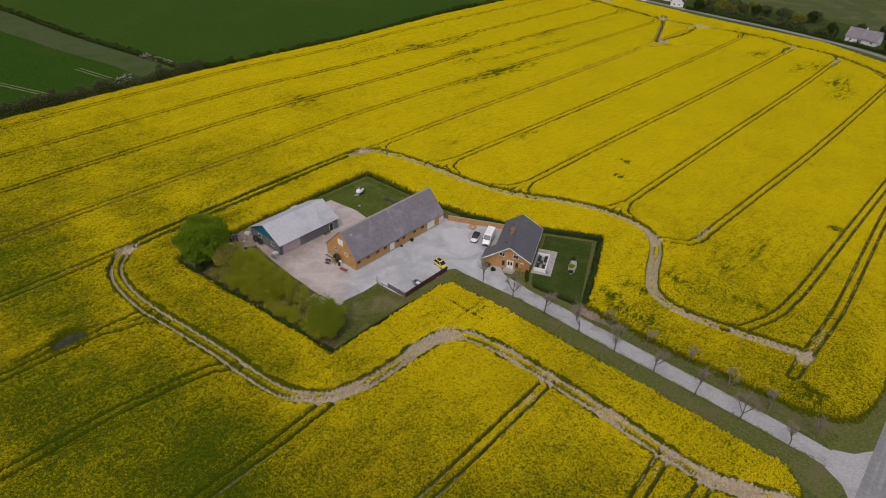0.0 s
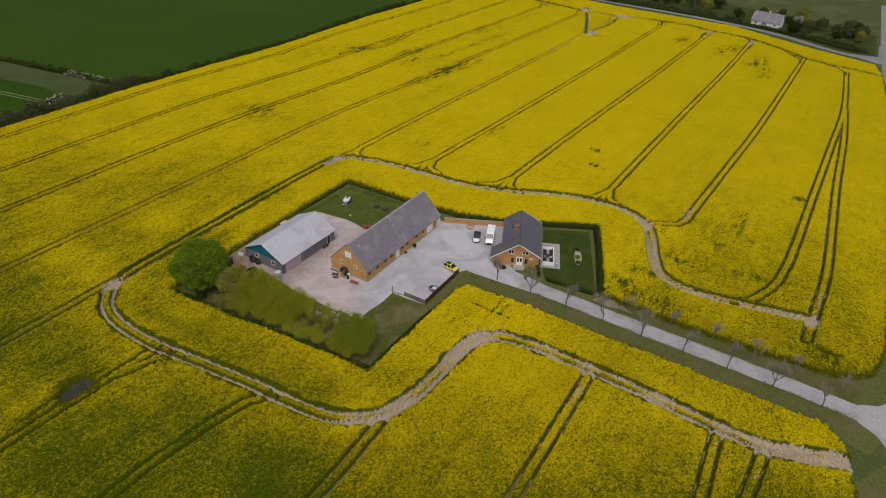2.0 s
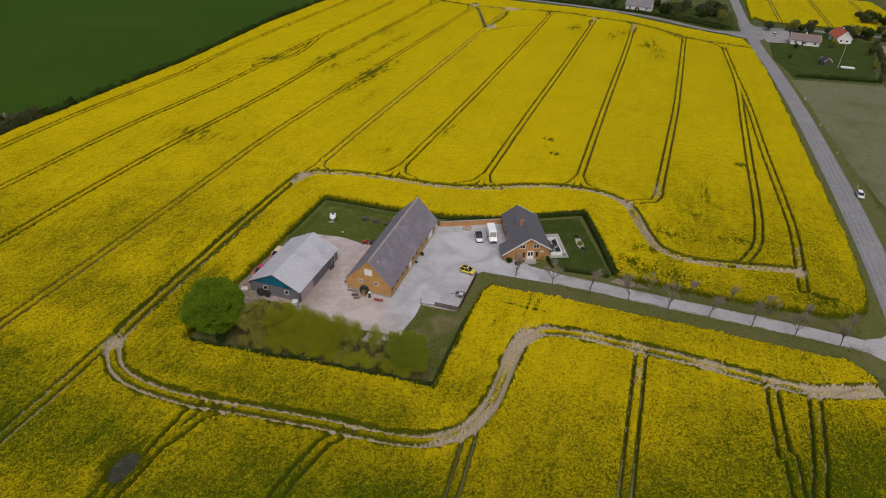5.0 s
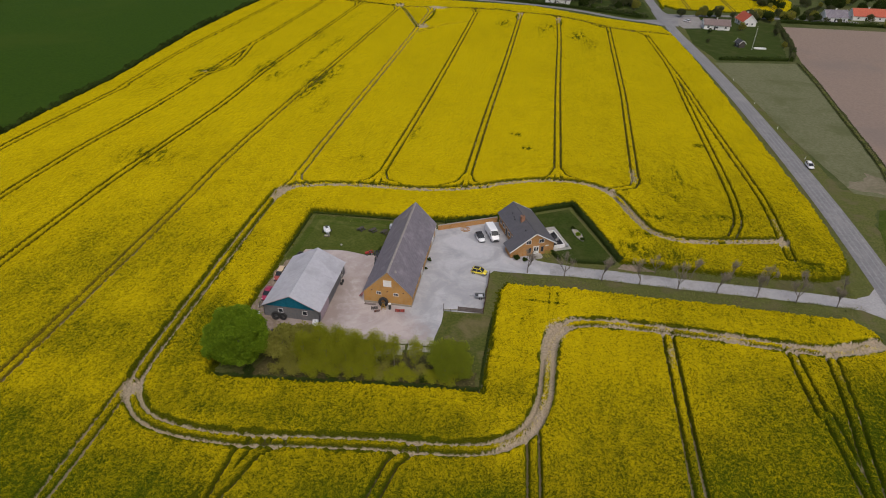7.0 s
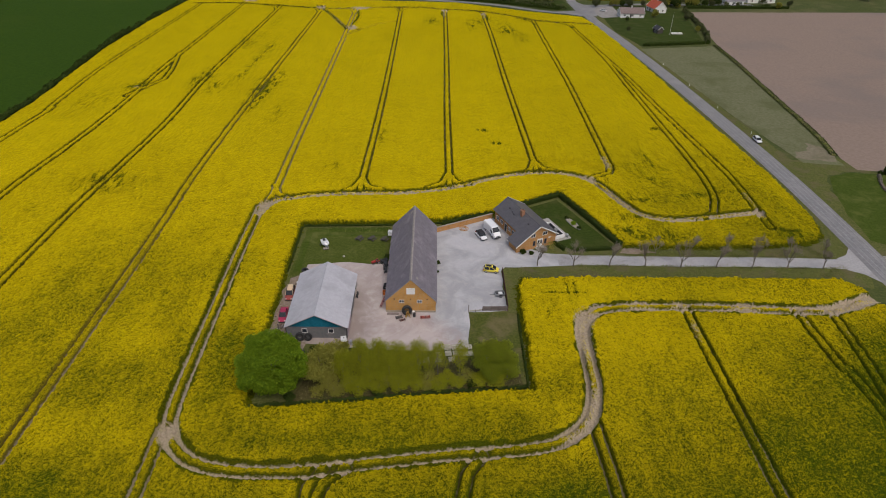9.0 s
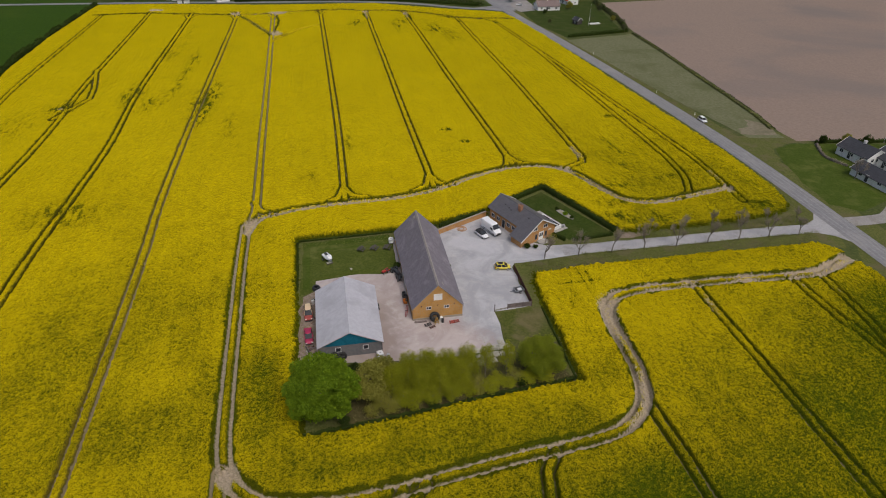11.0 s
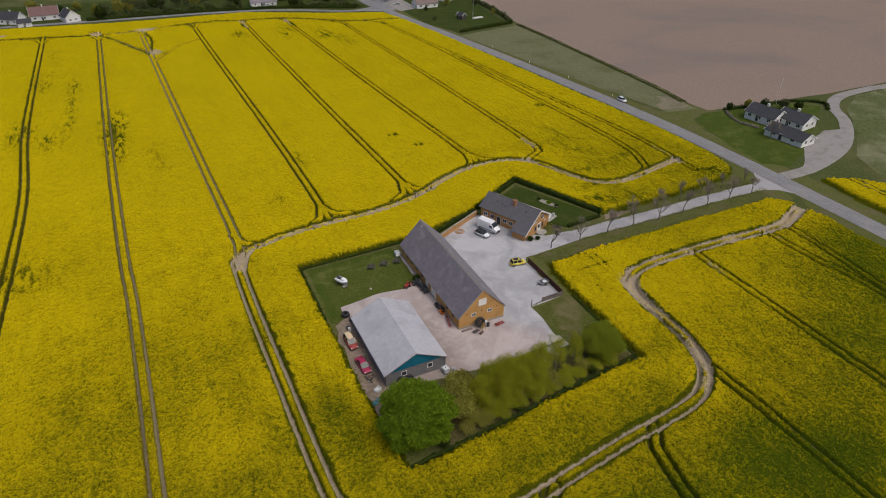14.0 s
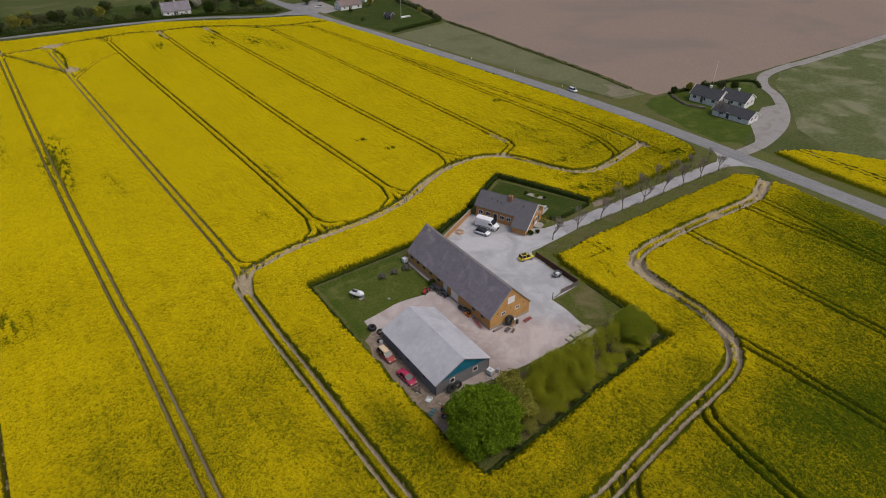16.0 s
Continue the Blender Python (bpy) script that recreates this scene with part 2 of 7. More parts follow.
def brick_material(name, a, b, mortar):
    """Brickwork in courses, brick by brick in two tones."""
    m, nt, bsdf = shader(name)
    c = coords(nt)
    g = nt.nodes.new("ShaderNodeNewGeometry")
    sep, nrm = nt.nodes.new("ShaderNodeSeparateXYZ"), nt.nodes.new("ShaderNodeSeparateXYZ")
    nt.links.new(c, sep.inputs[0])
    along = math_node(nt, "ADD", sep.outputs[0], sep.outputs[1])
    vec = nt.nodes.new("ShaderNodeCombineXYZ")
    nt.links.new(along, vec.inputs[0])
    nt.links.new(sep.outputs[2], vec.inputs[1])
    br = node(nt, "ShaderNodeTexBrick", Scale=1.0, Mortar_Size=0.012)
    br.inputs["Color1"].default_value, br.inputs["Color2"].default_value, br.inputs["Mortar"].default_value = (*a, 1), (*b, 1), (*mortar, 1)
    br.inputs["Brick Width"].default_value, br.inputs["Row Height"].default_value = 0.24, 0.075
    nt.links.new(vec.outputs[0], br.inputs["Vector"])
    big = noise_out(nt, 0.5, 5, 0.65, c)
    col = mix(nt, math_node(nt, "MULTIPLY", ramp(nt, big, 0.42, 0.75), 0.45), br.outputs["Color"], tuple(v * 0.62 for v in b))
    nt.links.new(col, bsdf.inputs["Base Color"])
    bsdf.inputs["Roughness"].default_value = 0.88
    bump(nt, bsdf, br.outputs["Fac"], -0.25, 0.01)
    return m


def roof_material(name, a, b, lichen, row=0.35, rough=0.75, metal=0.0, amount=0.5):
    """Weathered roof covering in rows, with stains and lichen."""
    m, nt, bsdf = shader(name)
    c = coords(nt)
    sep = nt.nodes.new("ShaderNodeSeparateXYZ")
    nt.links.new(c, sep.inputs[0])
    vec = nt.nodes.new("ShaderNodeCombineXYZ")
    nt.links.new(sep.outputs[1], vec.inputs[0])
    nt.links.new(sep.outputs[2], vec.inputs[1])
    br = node(nt, "ShaderNodeTexBrick", Scale=1.0, Mortar_Size=0.02)
    br.inputs["Color1"].default_value, br.inputs["Color2"].default_value = (*a, 1), (*b, 1)
    br.inputs["Mortar"].default_value = (*(v * 0.6 for v in a), 1)
    br.inputs["Brick Width"].default_value, br.inputs["Row Height"].default_value = row * 1.6, row
    nt.links.new(vec.outputs[0], br.inputs["Vector"])
    col = mix(nt, 0.7, br.outputs["Color"], mix(nt, ramp(nt, noise_out(nt, 1.2, 5, 0.7, c), 0.35, 0.65), a, b))
    big = ramp(nt, noise_out(nt, 0.28, 5, 0.65, c, 0.6), 0.48, 0.72)
    col = mix(nt, math_node(nt, "MULTIPLY", big, amount), col, lichen)
    nt.links.new(col, bsdf.inputs["Base Color"])
    bsdf.inputs["Roughness"].default_value, bsdf.inputs["Metallic"].default_value = rough, metal
    bump(nt, bsdf, br.outputs["Fac"], -0.2, 0.015)
    return m


def paint(name, col, rough=0.4, metal=0.0, coat=0.0):
    """Smooth paint, plastic or glass-like trim with faint dirt."""
    m, nt, bsdf = shader(name)
    dirt = noise_out(nt, 2.5, 4, 0.6, coords(nt))
    nt.links.new(mix(nt, math_node(nt, "MULTIPLY", ramp(nt, dirt, 0.45, 0.8), 0.25), col, tuple(v * 0.6 + 0.02 for v in col)), bsdf.inputs["Base Color"])
    bsdf.inputs["Roughness"].default_value, bsdf.inputs["Metallic"].default_value = rough, metal
    bsdf.inputs["Coat Weight"].default_value = coat
    return m


M = dict(
    ground=surface("rough_grass", (0.045, 0.062, 0.018), (0.085, 0.10, 0.03), 1.5, 0.9, (0.12, 0.115, 0.05), 0.06, 0.5, 0.1),
    verge=surface("verge_grass", (0.068, 0.084, 0.02), (0.12, 0.125, 0.038), 2.2, 0.9, (0.125, 0.105, 0.06), 0.18, 0.6, 0.12),
    lawn=surface("mown_lawn", (0.047, 0.066, 0.010), (0.080, 0.099, 0.018), 1.8, 0.9, (0.125, 0.135, 0.038), 0.22, 0.5, 0.06),
    clipped=surface("clipped_lawn_edge", (0.038, 0.062, 0.007), (0.062, 0.089, 0.012), 1.8, 0.9, (0.10, 0.115, 0.027), 0.22, 0.5, 0.06),
    mown=surface("shaded_mown_edge", (0.026, 0.044, 0.006), (0.043, 0.063, 0.010), 1.8, 0.9, (0.064, 0.07, 0.02), 0.2, 0.5, 0.06),
    scrub=surface("scrubby_floor", (0.058, 0.052, 0.020), (0.095, 0.083, 0.034), 1.6, 0.95, (0.04, 0.048, 0.014), 0.25, 0.6, 0.1),
    rough=surface("rough_lawn", (0.05, 0.066, 0.012), (0.09, 0.10, 0.022), 1.8, 0.9, (0.16, 0.13, 0.07), 0.16, 0.5, 0.06),
    palelane=surface("pale_dry_lane", (0.13, 0.15, 0.07), (0.19, 0.20, 0.11), 2.0, 0.9, (0.06, 0.09, 0.02), 0.3, 0.2, 0.05),
    sandbed=surface("sandy_gravel", (0.30, 0.27, 0.20), (0.40, 0.365, 0.28), 4.0, 0.95),
    chimney=surface("sooty_brick", (0.27, 0.14, 0.085), (0.36, 0.20, 0.13), 5.0, 0.9),
    greenfield=surface("green_field", (0.016, 0.047, 0.001), (0.027, 0.066, 0.002), 0.8, 0.9, (0.034, 0.062, 0.004), 0.03, 0.4, 0.15),
    wheat=surface("young_wheat", (0.022, 0.053, 0.003), (0.034, 0.071, 0.004), 0.8, 0.9, (0.042, 0.072, 0.006), 0.02, 0.4, 0.15),
    lane=surface("pale_grass_lane", (0.048, 0.068, 0.022), (0.07, 0.088, 0.032), 1.0, 0.9, (0.036, 0.066, 0.012), 0.08, 0.3, 0.05),
    plough=surface("harrowed_soil", (0.225, 0.172, 0.142), (0.262, 0.203, 0.168), 0.9, 0.95, (0.178, 0.152, 0.142), 0.012, 0.25, 0.08),
    fallow=surface("fallow_grass", (0.118, 0.124, 0.062), (0.162, 0.164, 0.095), 1.0, 0.95, (0.09, 0.104, 0.042), 0.05, 0.4, 0.08),
    meadow=surface("pale_meadow", (0.07, 0.09, 0.032), (0.115, 0.13, 0.052), 0.8, 0.95, (0.22, 0.21, 0.135), 0.07, 0.4, 0.08),
    asphalt=surface("worn_asphalt", (0.175, 0.175, 0.185), (0.225, 0.225, 0.235), 1.2, 0.8, (0.27, 0.265, 0.265), 0.12, 0.2, 0.02),
    asphaltpale=surface("polished_asphalt", (0.215, 0.215, 0.224), (0.265, 0.265, 0.274), 1.2, 0.75, (0.19, 0.19, 0.198), 0.2, 0.15, 0.02),
    drive=surface("pale_gravel_drive", (0.30, 0.297, 0.308), (0.39, 0.386, 0.395), 2.5, 0.9, (0.25, 0.24, 0.235), 0.3, 0.3, 0.03),
    eastdrive=surface("grey_gravel_drive", (0.24, 0.23, 0.225), (0.31, 0.295, 0.285), 2.5, 0.9, (0.20, 0.185, 0.165), 0.3, 0.3, 0.03),
    mud=surface("wet_mud", (0.026, 0.03, 0.018), (0.046, 0.048, 0.03), 2.5, 0.6, (0.07, 0.068, 0.055), 0.7, 0.3, 0.03, spec=0.12),
    dirt=surface("bare_dirt", (0.19, 0.145, 0.115), (0.30, 0.24, 0.195), 1.6, 0.95, (0.13, 0.11, 0.07), 0.3, 0.5, 0.08),
    yard=yard_material(),
    crop=crop_material(),
    brick=brick_material("ochre_brick", (0.54, 0.28, 0.06), (0.47, 0.225, 0.045), (0.42, 0.29, 0.15)),
    house_brick=brick_material("orange_brick", (0.49, 0.235, 0.06), (0.42, 0.19, 0.045), (0.40, 0.27, 0.15)),
    poor=surface("poor_dry_soil", (0.165, 0.145, 0.10), (0.22, 0.195, 0.14), 0.9, 0.95, (0.12, 0.115, 0.062), 0.12, 0.3, 0.06),
    plinth=surface("grey_render", (0.30, 0.26, 0.22), (0.36, 0.32, 0.27), 2.5, 0.9),
    slate=roof_material("old_grey_roof", (0.145, 0.132, 0.158), (0.195, 0.178, 0.21), (0.285, 0.262, 0.29), 0.3, 0.75, 0.0, 0.65),
    tile=roof_material("dark_slate_tiles", (0.085, 0.083, 0.095), (0.108, 0.105, 0.118), (0.125, 0.12, 0.13), 0.3, 0.55),
    blacktile=roof_material("black_tile_roof", (0.028, 0.030, 0.038), (0.042, 0.044, 0.054), (0.06, 0.06, 0.07), 0.35),
    ridge=surface("ridge_cement", (0.26, 0.24, 0.24), (0.36, 0.33, 0.31), 2, 0.85),
    sheet=surface("grey_cement_sheet", (0.40, 0.405, 0.45), (0.45, 0.455, 0.50), 1.2, 0.65, (0.33, 0.33, 0.365), 0.22, 0.1, 0.01),
    cladding=surface("dark_grey_cladding", (0.145, 0.147, 0.156), (0.185, 0.186, 0.196), 2, 0.7, (0.21, 0.20, 0.20), 0.4, 0.2, 0.02),
    teal=surface("teal_boards", (0.012, 0.13, 0.20), (0.018, 0.165, 0.25), 3, 0.6, (0.01, 0.09, 0.14), 0.5, 0.1, 0.01),
    mauve=surface("faded_mauve_steel", (0.42, 0.34, 0.39), (0.48, 0.395, 0.445), 2, 0.65, (0.36, 0.3, 0.33), 0.5, 0.1, 0.01),
    white=surface("white_paint", (0.72, 0.72, 0.72), (0.80, 0.80, 0.80), 2, 0.55, (0.62, 0.61, 0.58), 0.6, 0.0),
    offwhite=surface("old_white_render", (0.62, 0.61, 0.58), (0.72, 0.71, 0.69), 2, 0.8, (0.55, 0.53, 0.49), 0.5, 0.1, 0.01),
    glass=paint("window_glass", (0.03, 0.035, 0.045), 0.12),
    black=paint("black_rubber", (0.022, 0.022, 0.024), 0.75),
    chrome=paint("bare_metal", (0.55, 0.56, 0.58), 0.35, 0.8),
    carwhite=paint("white_car_paint", (0.78, 0.79, 0.82), 0.28, 0, 0.5),
    ochre=paint("worn_ochre_paint", (0.42, 0.25, 0.05), 0.6, 0, 0.1),
    caryellow=paint("yellow_car_paint", (0.72, 0.60, 0.04), 0.28, 0, 0.5),
    carred=paint("faded_red_car_paint", (0.36, 0.022, 0.075), 0.4, 0, 0.3),
    carcream=paint("cream_car_paint", (0.66, 0.50, 0.32), 0.45, 0, 0.2),
    carrust=paint("rusty_red_paint", (0.30, 0.055, 0.045), 0.6),
    carglass=paint("car_glass", (0.02, 0.024, 0.03), 0.08),
    darkplastic=paint("dark_plastic", (0.035, 0.037, 0.042), 0.55),
    lampred=paint("red_lamp_plastic", (0.45, 0.02, 0.015), 0.25),
    lampclear=paint("clear_lamp_plastic", (0.62, 0.62, 0.60), 0.2),
    plank=surface("dark_stained_boards", (0.075, 0.036, 0.032), (0.115, 0.055, 0.046), 3, 0.8, (0.06, 0.035, 0.03), 0.5, 0.3, 0.02, vary=0.15),
    greyplank=surface("weathered_grey_boards", (0.155, 0.13, 0.125), (0.21, 0.18, 0.17), 3, 0.85, (0.12, 0.10, 0.095), 0.5, 0.3, 0.02, vary=0.12),
    wood=surface("pale_weathered_wood", (0.36, 0.345, 0.27), (0.48, 0.46, 0.38), 3, 0.85, (0.25, 0.235, 0.17), 0.7, 0.3, 0.02, vary=0.15),
    darkwood=surface("dark_old_wood", (0.06, 0.055, 0.05), (0.10, 0.09, 0.08), 3, 0.85),
    bark=surface("grey_bark", (0.14, 0.12, 0.10), (0.21, 0.185, 0.155), 4, 0.9, (0.09, 0.085, 0.06), 0.8, 0.5, 0.03),
    twig=surface("bare_twigs", (0.20, 0.17, 0.14), (0.27, 0.235, 0.19), 4, 0.9, None, 1, 0.0),
    leaf=leaf_material("fresh_leaves", (0.10, 0.18, 0.012), (0.235, 0.34, 0.021), (0.155, 0.24, 0.013)),
    spring=leaf_material("bright_spring_leaves", (0.175, 0.222, 0.016), (0.29, 0.34, 0.030), (0.21, 0.24, 0.025)),
    willow=leaf_material("pale_spring_leaves", (0.24, 0.262, 0.016), (0.375, 0.39, 0.028), (0.25, 0.262, 0.022)),
    bud=leaf_material("olive_budding_leaves", (0.25, 0.245, 0.042), (0.35, 0.332, 0.07), (0.23, 0.23, 0.042)),
    grass=leaf_material("grass_tufts", (0.12, 0.15, 0.03), (0.20, 0.22, 0.055), (0.21, 0.19, 0.09)),
    hedge=leaf_material("dark_hedge_leaves", (0.032, 0.053, 0.011), (0.060, 0.088, 0.019), (0.043, 0.063, 0.015)),
    farleaf=leaf_material("far_dull_leaves", (0.078, 0.096, 0.034), (0.128, 0.145, 0.06), (0.115, 0.115, 0.062)),
    blossom=leaf_material("white_blossom", (0.42, 0.42, 0.36), (0.55, 0.54, 0.48), (0.22, 0.23, 0.16)),
    redtile=roof_material("red_tile_roof", (0.38, 0.07, 0.035), (0.45, 0.10, 0.05), (0.32, 0.08, 0.045), 0.35, 0.7, 0, 0.3),
    rosetile=roof_material("faded_rose_tile_roof", (0.13, 0.072, 0.068), (0.165, 0.092, 0.086), (0.16, 0.11, 0.10), 0.35),
    browntile=roof_material("brown_tile_roof", (0.15, 0.11, 0.105), (0.19, 0.142, 0.135), (0.22, 0.175, 0.16), 0.35),
    orange=paint("orange_machine_paint", (0.55, 0.16, 0.02), 0.5),
    rustdark=surface("rusty_dark_metal", (0.10, 0.035, 0.022), (0.16, 0.06, 0.035), 4, 0.75, (0.05, 0.04, 0.04), 0.8, 0.1, 0.01),
    red=paint("red_machine_paint", (0.36, 0.035, 0.025), 0.5),
    cyan=paint("turquoise_machine_paint", (0.02, 0.26, 0.30), 0.5),
    plastic=surface("milky_plastic", (0.50, 0.52, 0.54), (0.62, 0.64, 0.66), 3, 0.4, None, 1, 0.0),
    slab=surface("concrete_slabs", (0.30, 0.29, 0.275), (0.38, 0.37, 0.35), 1.5, 0.9, (0.25, 0.24, 0.22), 0.5, 0.2, 0.02),
    stone=surface("field_stone", (0.28, 0.26, 0.23), (0.42, 0.40, 0.36), 3, 0.9, None, 1, 0.3),
    canvas=surface("black_soft_top", (0.03, 0.03, 0.034), (0.045, 0.045, 0.05), 5, 0.85),
)


# ---------------------------------------------------------------- mesh helpers
def part(name, bm, material, parent=None, label="", smooth=False):
    """Links a bmesh as one mesh object, under a thing where one is given."""
    me = bpy.data.meshes.new(name)
    bm.to_mesh(me)
    bm.free()
    me.materials.append(M[material])
    if smooth:
        me.polygons.foreach_set("use_smooth", [True] * len(me.polygons))
    ob = new(name, me)
    if parent is not None:
        ob.parent = parent
    return tagged(ob, label)


def raw(name, verts, faces, material, parent=None, label="", smooth=False):
    """A mesh object from arrays of corners and of faces with one number of corners."""
    verts, faces = np.asarray(verts, np.float32), np.asarray(faces, np.int32)
    me = bpy.data.meshes.new(name)
    n = faces.shape[1]
    me.vertices.add(len(verts))
    me.vertices.foreach_set("co", verts.ravel())
    me.loops.add(faces.size)
    me.loops.foreach_set("vertex_index", faces.ravel())
    me.polygons.add(len(faces))
    me.polygons.foreach_set("loop_start", np.arange(0, faces.size, n, dtype=np.int32))
    me.polygons.foreach_set("use_smooth", np.full(len(faces), smooth))
    me.materials.append(M[material])
    me.update(calc_edges=True)
    ob = new(name, me)
    if parent is not None:
        ob.parent = parent
    return tagged(ob, label)


def thing(name, m, label, category, group="", kind=""):
    ob = new(name)
    ob.empty_display_size = 0.3
    ob.matrix_world = m
    return tagged(ob, label, category, group, kind)


def box(bm, x0, x1, y0, y1, z0, z1, bevel=0.0, m=None):
    r = bmesh.ops.create_cube(bm, size=1)
    for v in r["verts"]:
        v.co = Vector(((x0 + x1) / 2 + v.co.x * (x1 - x0), (y0 + y1) / 2 + v.co.y * (y1 - y0), (z0 + z1) / 2 + v.co.z * (z1 - z0)))
    verts = r["verts"]
    if bevel:
        edges = list({e for v in verts for e in v.link_edges})
        b = bmesh.ops.bevel(bm, geom=edges, offset=bevel, segments=2, affect="EDGES", profile=0.5)
        verts = list({v for f in b["faces"] for v in f.verts} | {v for v in verts if v.is_valid})
    if m is not None:
        bmesh.ops.transform(bm, matrix=m, verts=verts)
    return bm


def boxed(*a, **k):
    return box(bmesh.new(), *a, **k)


def rod(bm, a, b, ra, rb=None, n=8):
    """A tapered round bar from a to b."""
    a, b = Vector(a), Vector(b)
    d = b - a
    r = bmesh.ops.create_cone(bm, cap_ends=True, segments=n, radius1=ra, radius2=ra if rb is None else rb, depth=d.length)
    q = d.to_track_quat("Z", "Y").to_matrix().to_4x4()
    bmesh.ops.transform(bm, matrix=Matrix.Translation((a + b) / 2) @ q, verts=r["verts"])
    return bm


def rodded(*a, **k):
    return rod(bmesh.new(), *a, **k)


def prism(bm, outline, y0, y1):
    """Extrudes an outline in x and z from y0 to y1."""
    a = [bm.verts.new((x, y0, z)) for x, z in outline]
    b = [bm.verts.new((x, y1, z)) for x, z in outline]
    n = len(outline)
    bm.faces.new(a)
    bm.faces.new(b[::-1])
    for i in range(n):
        bm.faces.new((a[i], b[i], b[(i + 1) % n], a[(i + 1) % n]))
    bmesh.ops.recalc_face_normals(bm, faces=bm.faces)
    return bm


def prismed(outline, y0, y1):
    return prism(bmesh.new(), outline, y0, y1)


def tyre(bm, centre, r, w, axis="x", hole=0.55):
    """A tyre with rounded shoulders and an open middle."""
    rings = [(hole * r, -0.42 * w), (0.8 * r, -0.5 * w), (0.95 * r, -0.42 * w), (r, -0.2 * w), (r, 0.2 * w), (0.95 * r, 0.42 * w), (0.8 * r, 0.5 * w), (hole * r, 0.42 * w)]
    n, cols = 18, []
    for i in range(n):
        a = 2 * math.pi * i / n
        col = []
        for rr, s in rings:
            p = (s, rr * math.cos(a), rr * math.sin(a)) if axis == "x" else (rr * math.cos(a), s, rr * math.sin(a)) if axis == "y" else (rr * math.cos(a), rr * math.sin(a), s)
            col.append(bm.verts.new(Vector(p) + Vector(centre)))
        cols.append(col)
    k = len(rings)
    for i in range(n):
        for j in range(k):
            bm.faces.new((cols[i][j], cols[i][(j + 1) % k], cols[(i + 1) % n][(j + 1) % k], cols[(i + 1) % n][j]))
    bmesh.ops.recalc_face_normals(bm, faces=bm.faces)
    return bm


def smooth_line(points, step=1.5):
    """A Catmull-Rom curve through the points, at even steps."""
    p = np.array([points[0], *points, points[-1]], float)
    out = []
    for i in range(1, len(p) - 2):
        n = max(1, int(np.hypot(*(p[i + 1] - p[i])) / step))
        for s in np.arange(n) / n:
            a, b, c, d = p[i - 1], p[i], p[i + 1], p[i + 2]
            out.append(0.5 * (2 * b + (c - a) * s + (2 * a - 5 * b + 4 * c - d) * s * s + (3 * b - a - 3 * c + d) * s ** 3))
    out.append(p[-2])
    return np.array(out)


def line_distance(px, py, line):
    d = np.full(px.shape, 1e6, np.float32)
    for a, b in zip(line[:-1], line[1:]):
        v = b - a
        t = np.clip(((px - a[0]) * v[0] + (py - a[1]) * v[1]) / max(v @ v, 1e-9), 0, 1)
        np.minimum(d, (px - a[0] - t * v[0]) ** 2 + (py - a[1] - t * v[1]) ** 2, out=d)
    return np.sqrt(d)


def inside(px, py, poly):
    r = np.zeros(px.shape, bool)
    for (x0, y0), (x1, y1) in zip(poly, np.roll(poly, -1, 0)):
        if y0 != y1:
            r ^= ((y0 > py) != (y1 > py)) & (px < (x1 - x0) * (py - y0) / (y1 - y0) + x0)
    return r


def signed(px, py, poly):
    """Distance to the outline of poly, above 0 inside."""
    poly = np.array(poly, float)
    d = line_distance(px, py, np.vstack([poly, poly[:1]]))
    return np.where(inside(px, py, poly), d, -d)


def ragged(poly, rough, step=2.0, seed=0):
    """The outline of poly in short steps, each moved a little."""
    rng = np.random.default_rng(seed)
    out = []
    for a, b in zip(np.array(poly, float), np.roll(np.array(poly, float), -1, 0)):
        n = max(1, int(np.hypot(*(b - a)) / step))
        for i in range(n):
            out.append(a + (b - a) * i / n + (rng.normal(0, rough, 2) if i else 0))
    return out


def sheet(name, poly, material, lift, label, category="ground", rough=0.0, step=2.0, cut=20.0, seed=0):
    """A piece of ground cover that follows the terrain."""
    poly = ragged(poly, rough, step, seed) if rough else poly
    bm = bmesh.new()
    bm.faces.new([bm.verts.new((x, y, 0)) for x, y in poly])
    bmesh.ops.triangulate(bm, faces=bm.faces)
    ys = [p[1] for p in poly]
    y = cut * math.ceil(min(ys) / cut)
    while y < max(ys):
        if y > 20:
            bmesh.ops.bisect_plane(bm, geom=[*bm.verts, *bm.edges, *bm.faces], plane_co=(0, y, 0), plane_no=(0, 1, 0))
        y += cut
    bmesh.ops.triangulate(bm, faces=bm.faces)
    for v in bm.verts:
        v.co.z = tz(v.co.x, v.co.y) + lift
    bmesh.ops.recalc_face_normals(bm, faces=bm.faces)
    if sum(f.normal.z for f in bm.faces) < 0:
        bmesh.ops.reverse_faces(bm, faces=bm.faces)
    return tagged(part(name, bm, material), label, category, "", "structure")


def strip(name, line, width, material, lift, label, category="road", step=4.0):
    """A road along a line, with a slight camber."""
    p = smooth_line(line, step)
    t = np.gradient(p, axis=0)
    t /= np.linalg.norm(t, axis=1)[:, None]
    nrm = np.c_[-t[:, 1], t[:, 0]]
    rows = [(-0.5, 0.0), (-0.25, 0.05), (0.0, 0.08), (0.25, 0.05), (0.5, 0.0)]
    v = np.array([[*(q + n * s * width), 0] for s, up in rows for q, n in zip(p, nrm)])
    v[:, 2] = terr(v[:, 0], v[:, 1]) + lift + np.repeat([u for _, u in rows], len(p))
    k = len(p)
    f = [(j * k + i, j * k + i + 1, (j + 1) * k + i + 1, (j + 1) * k + i) for j in range(len(rows) - 1) for i in range(k - 1)]
    return tagged(raw(name, v, f, material), label, category, "", "structure")


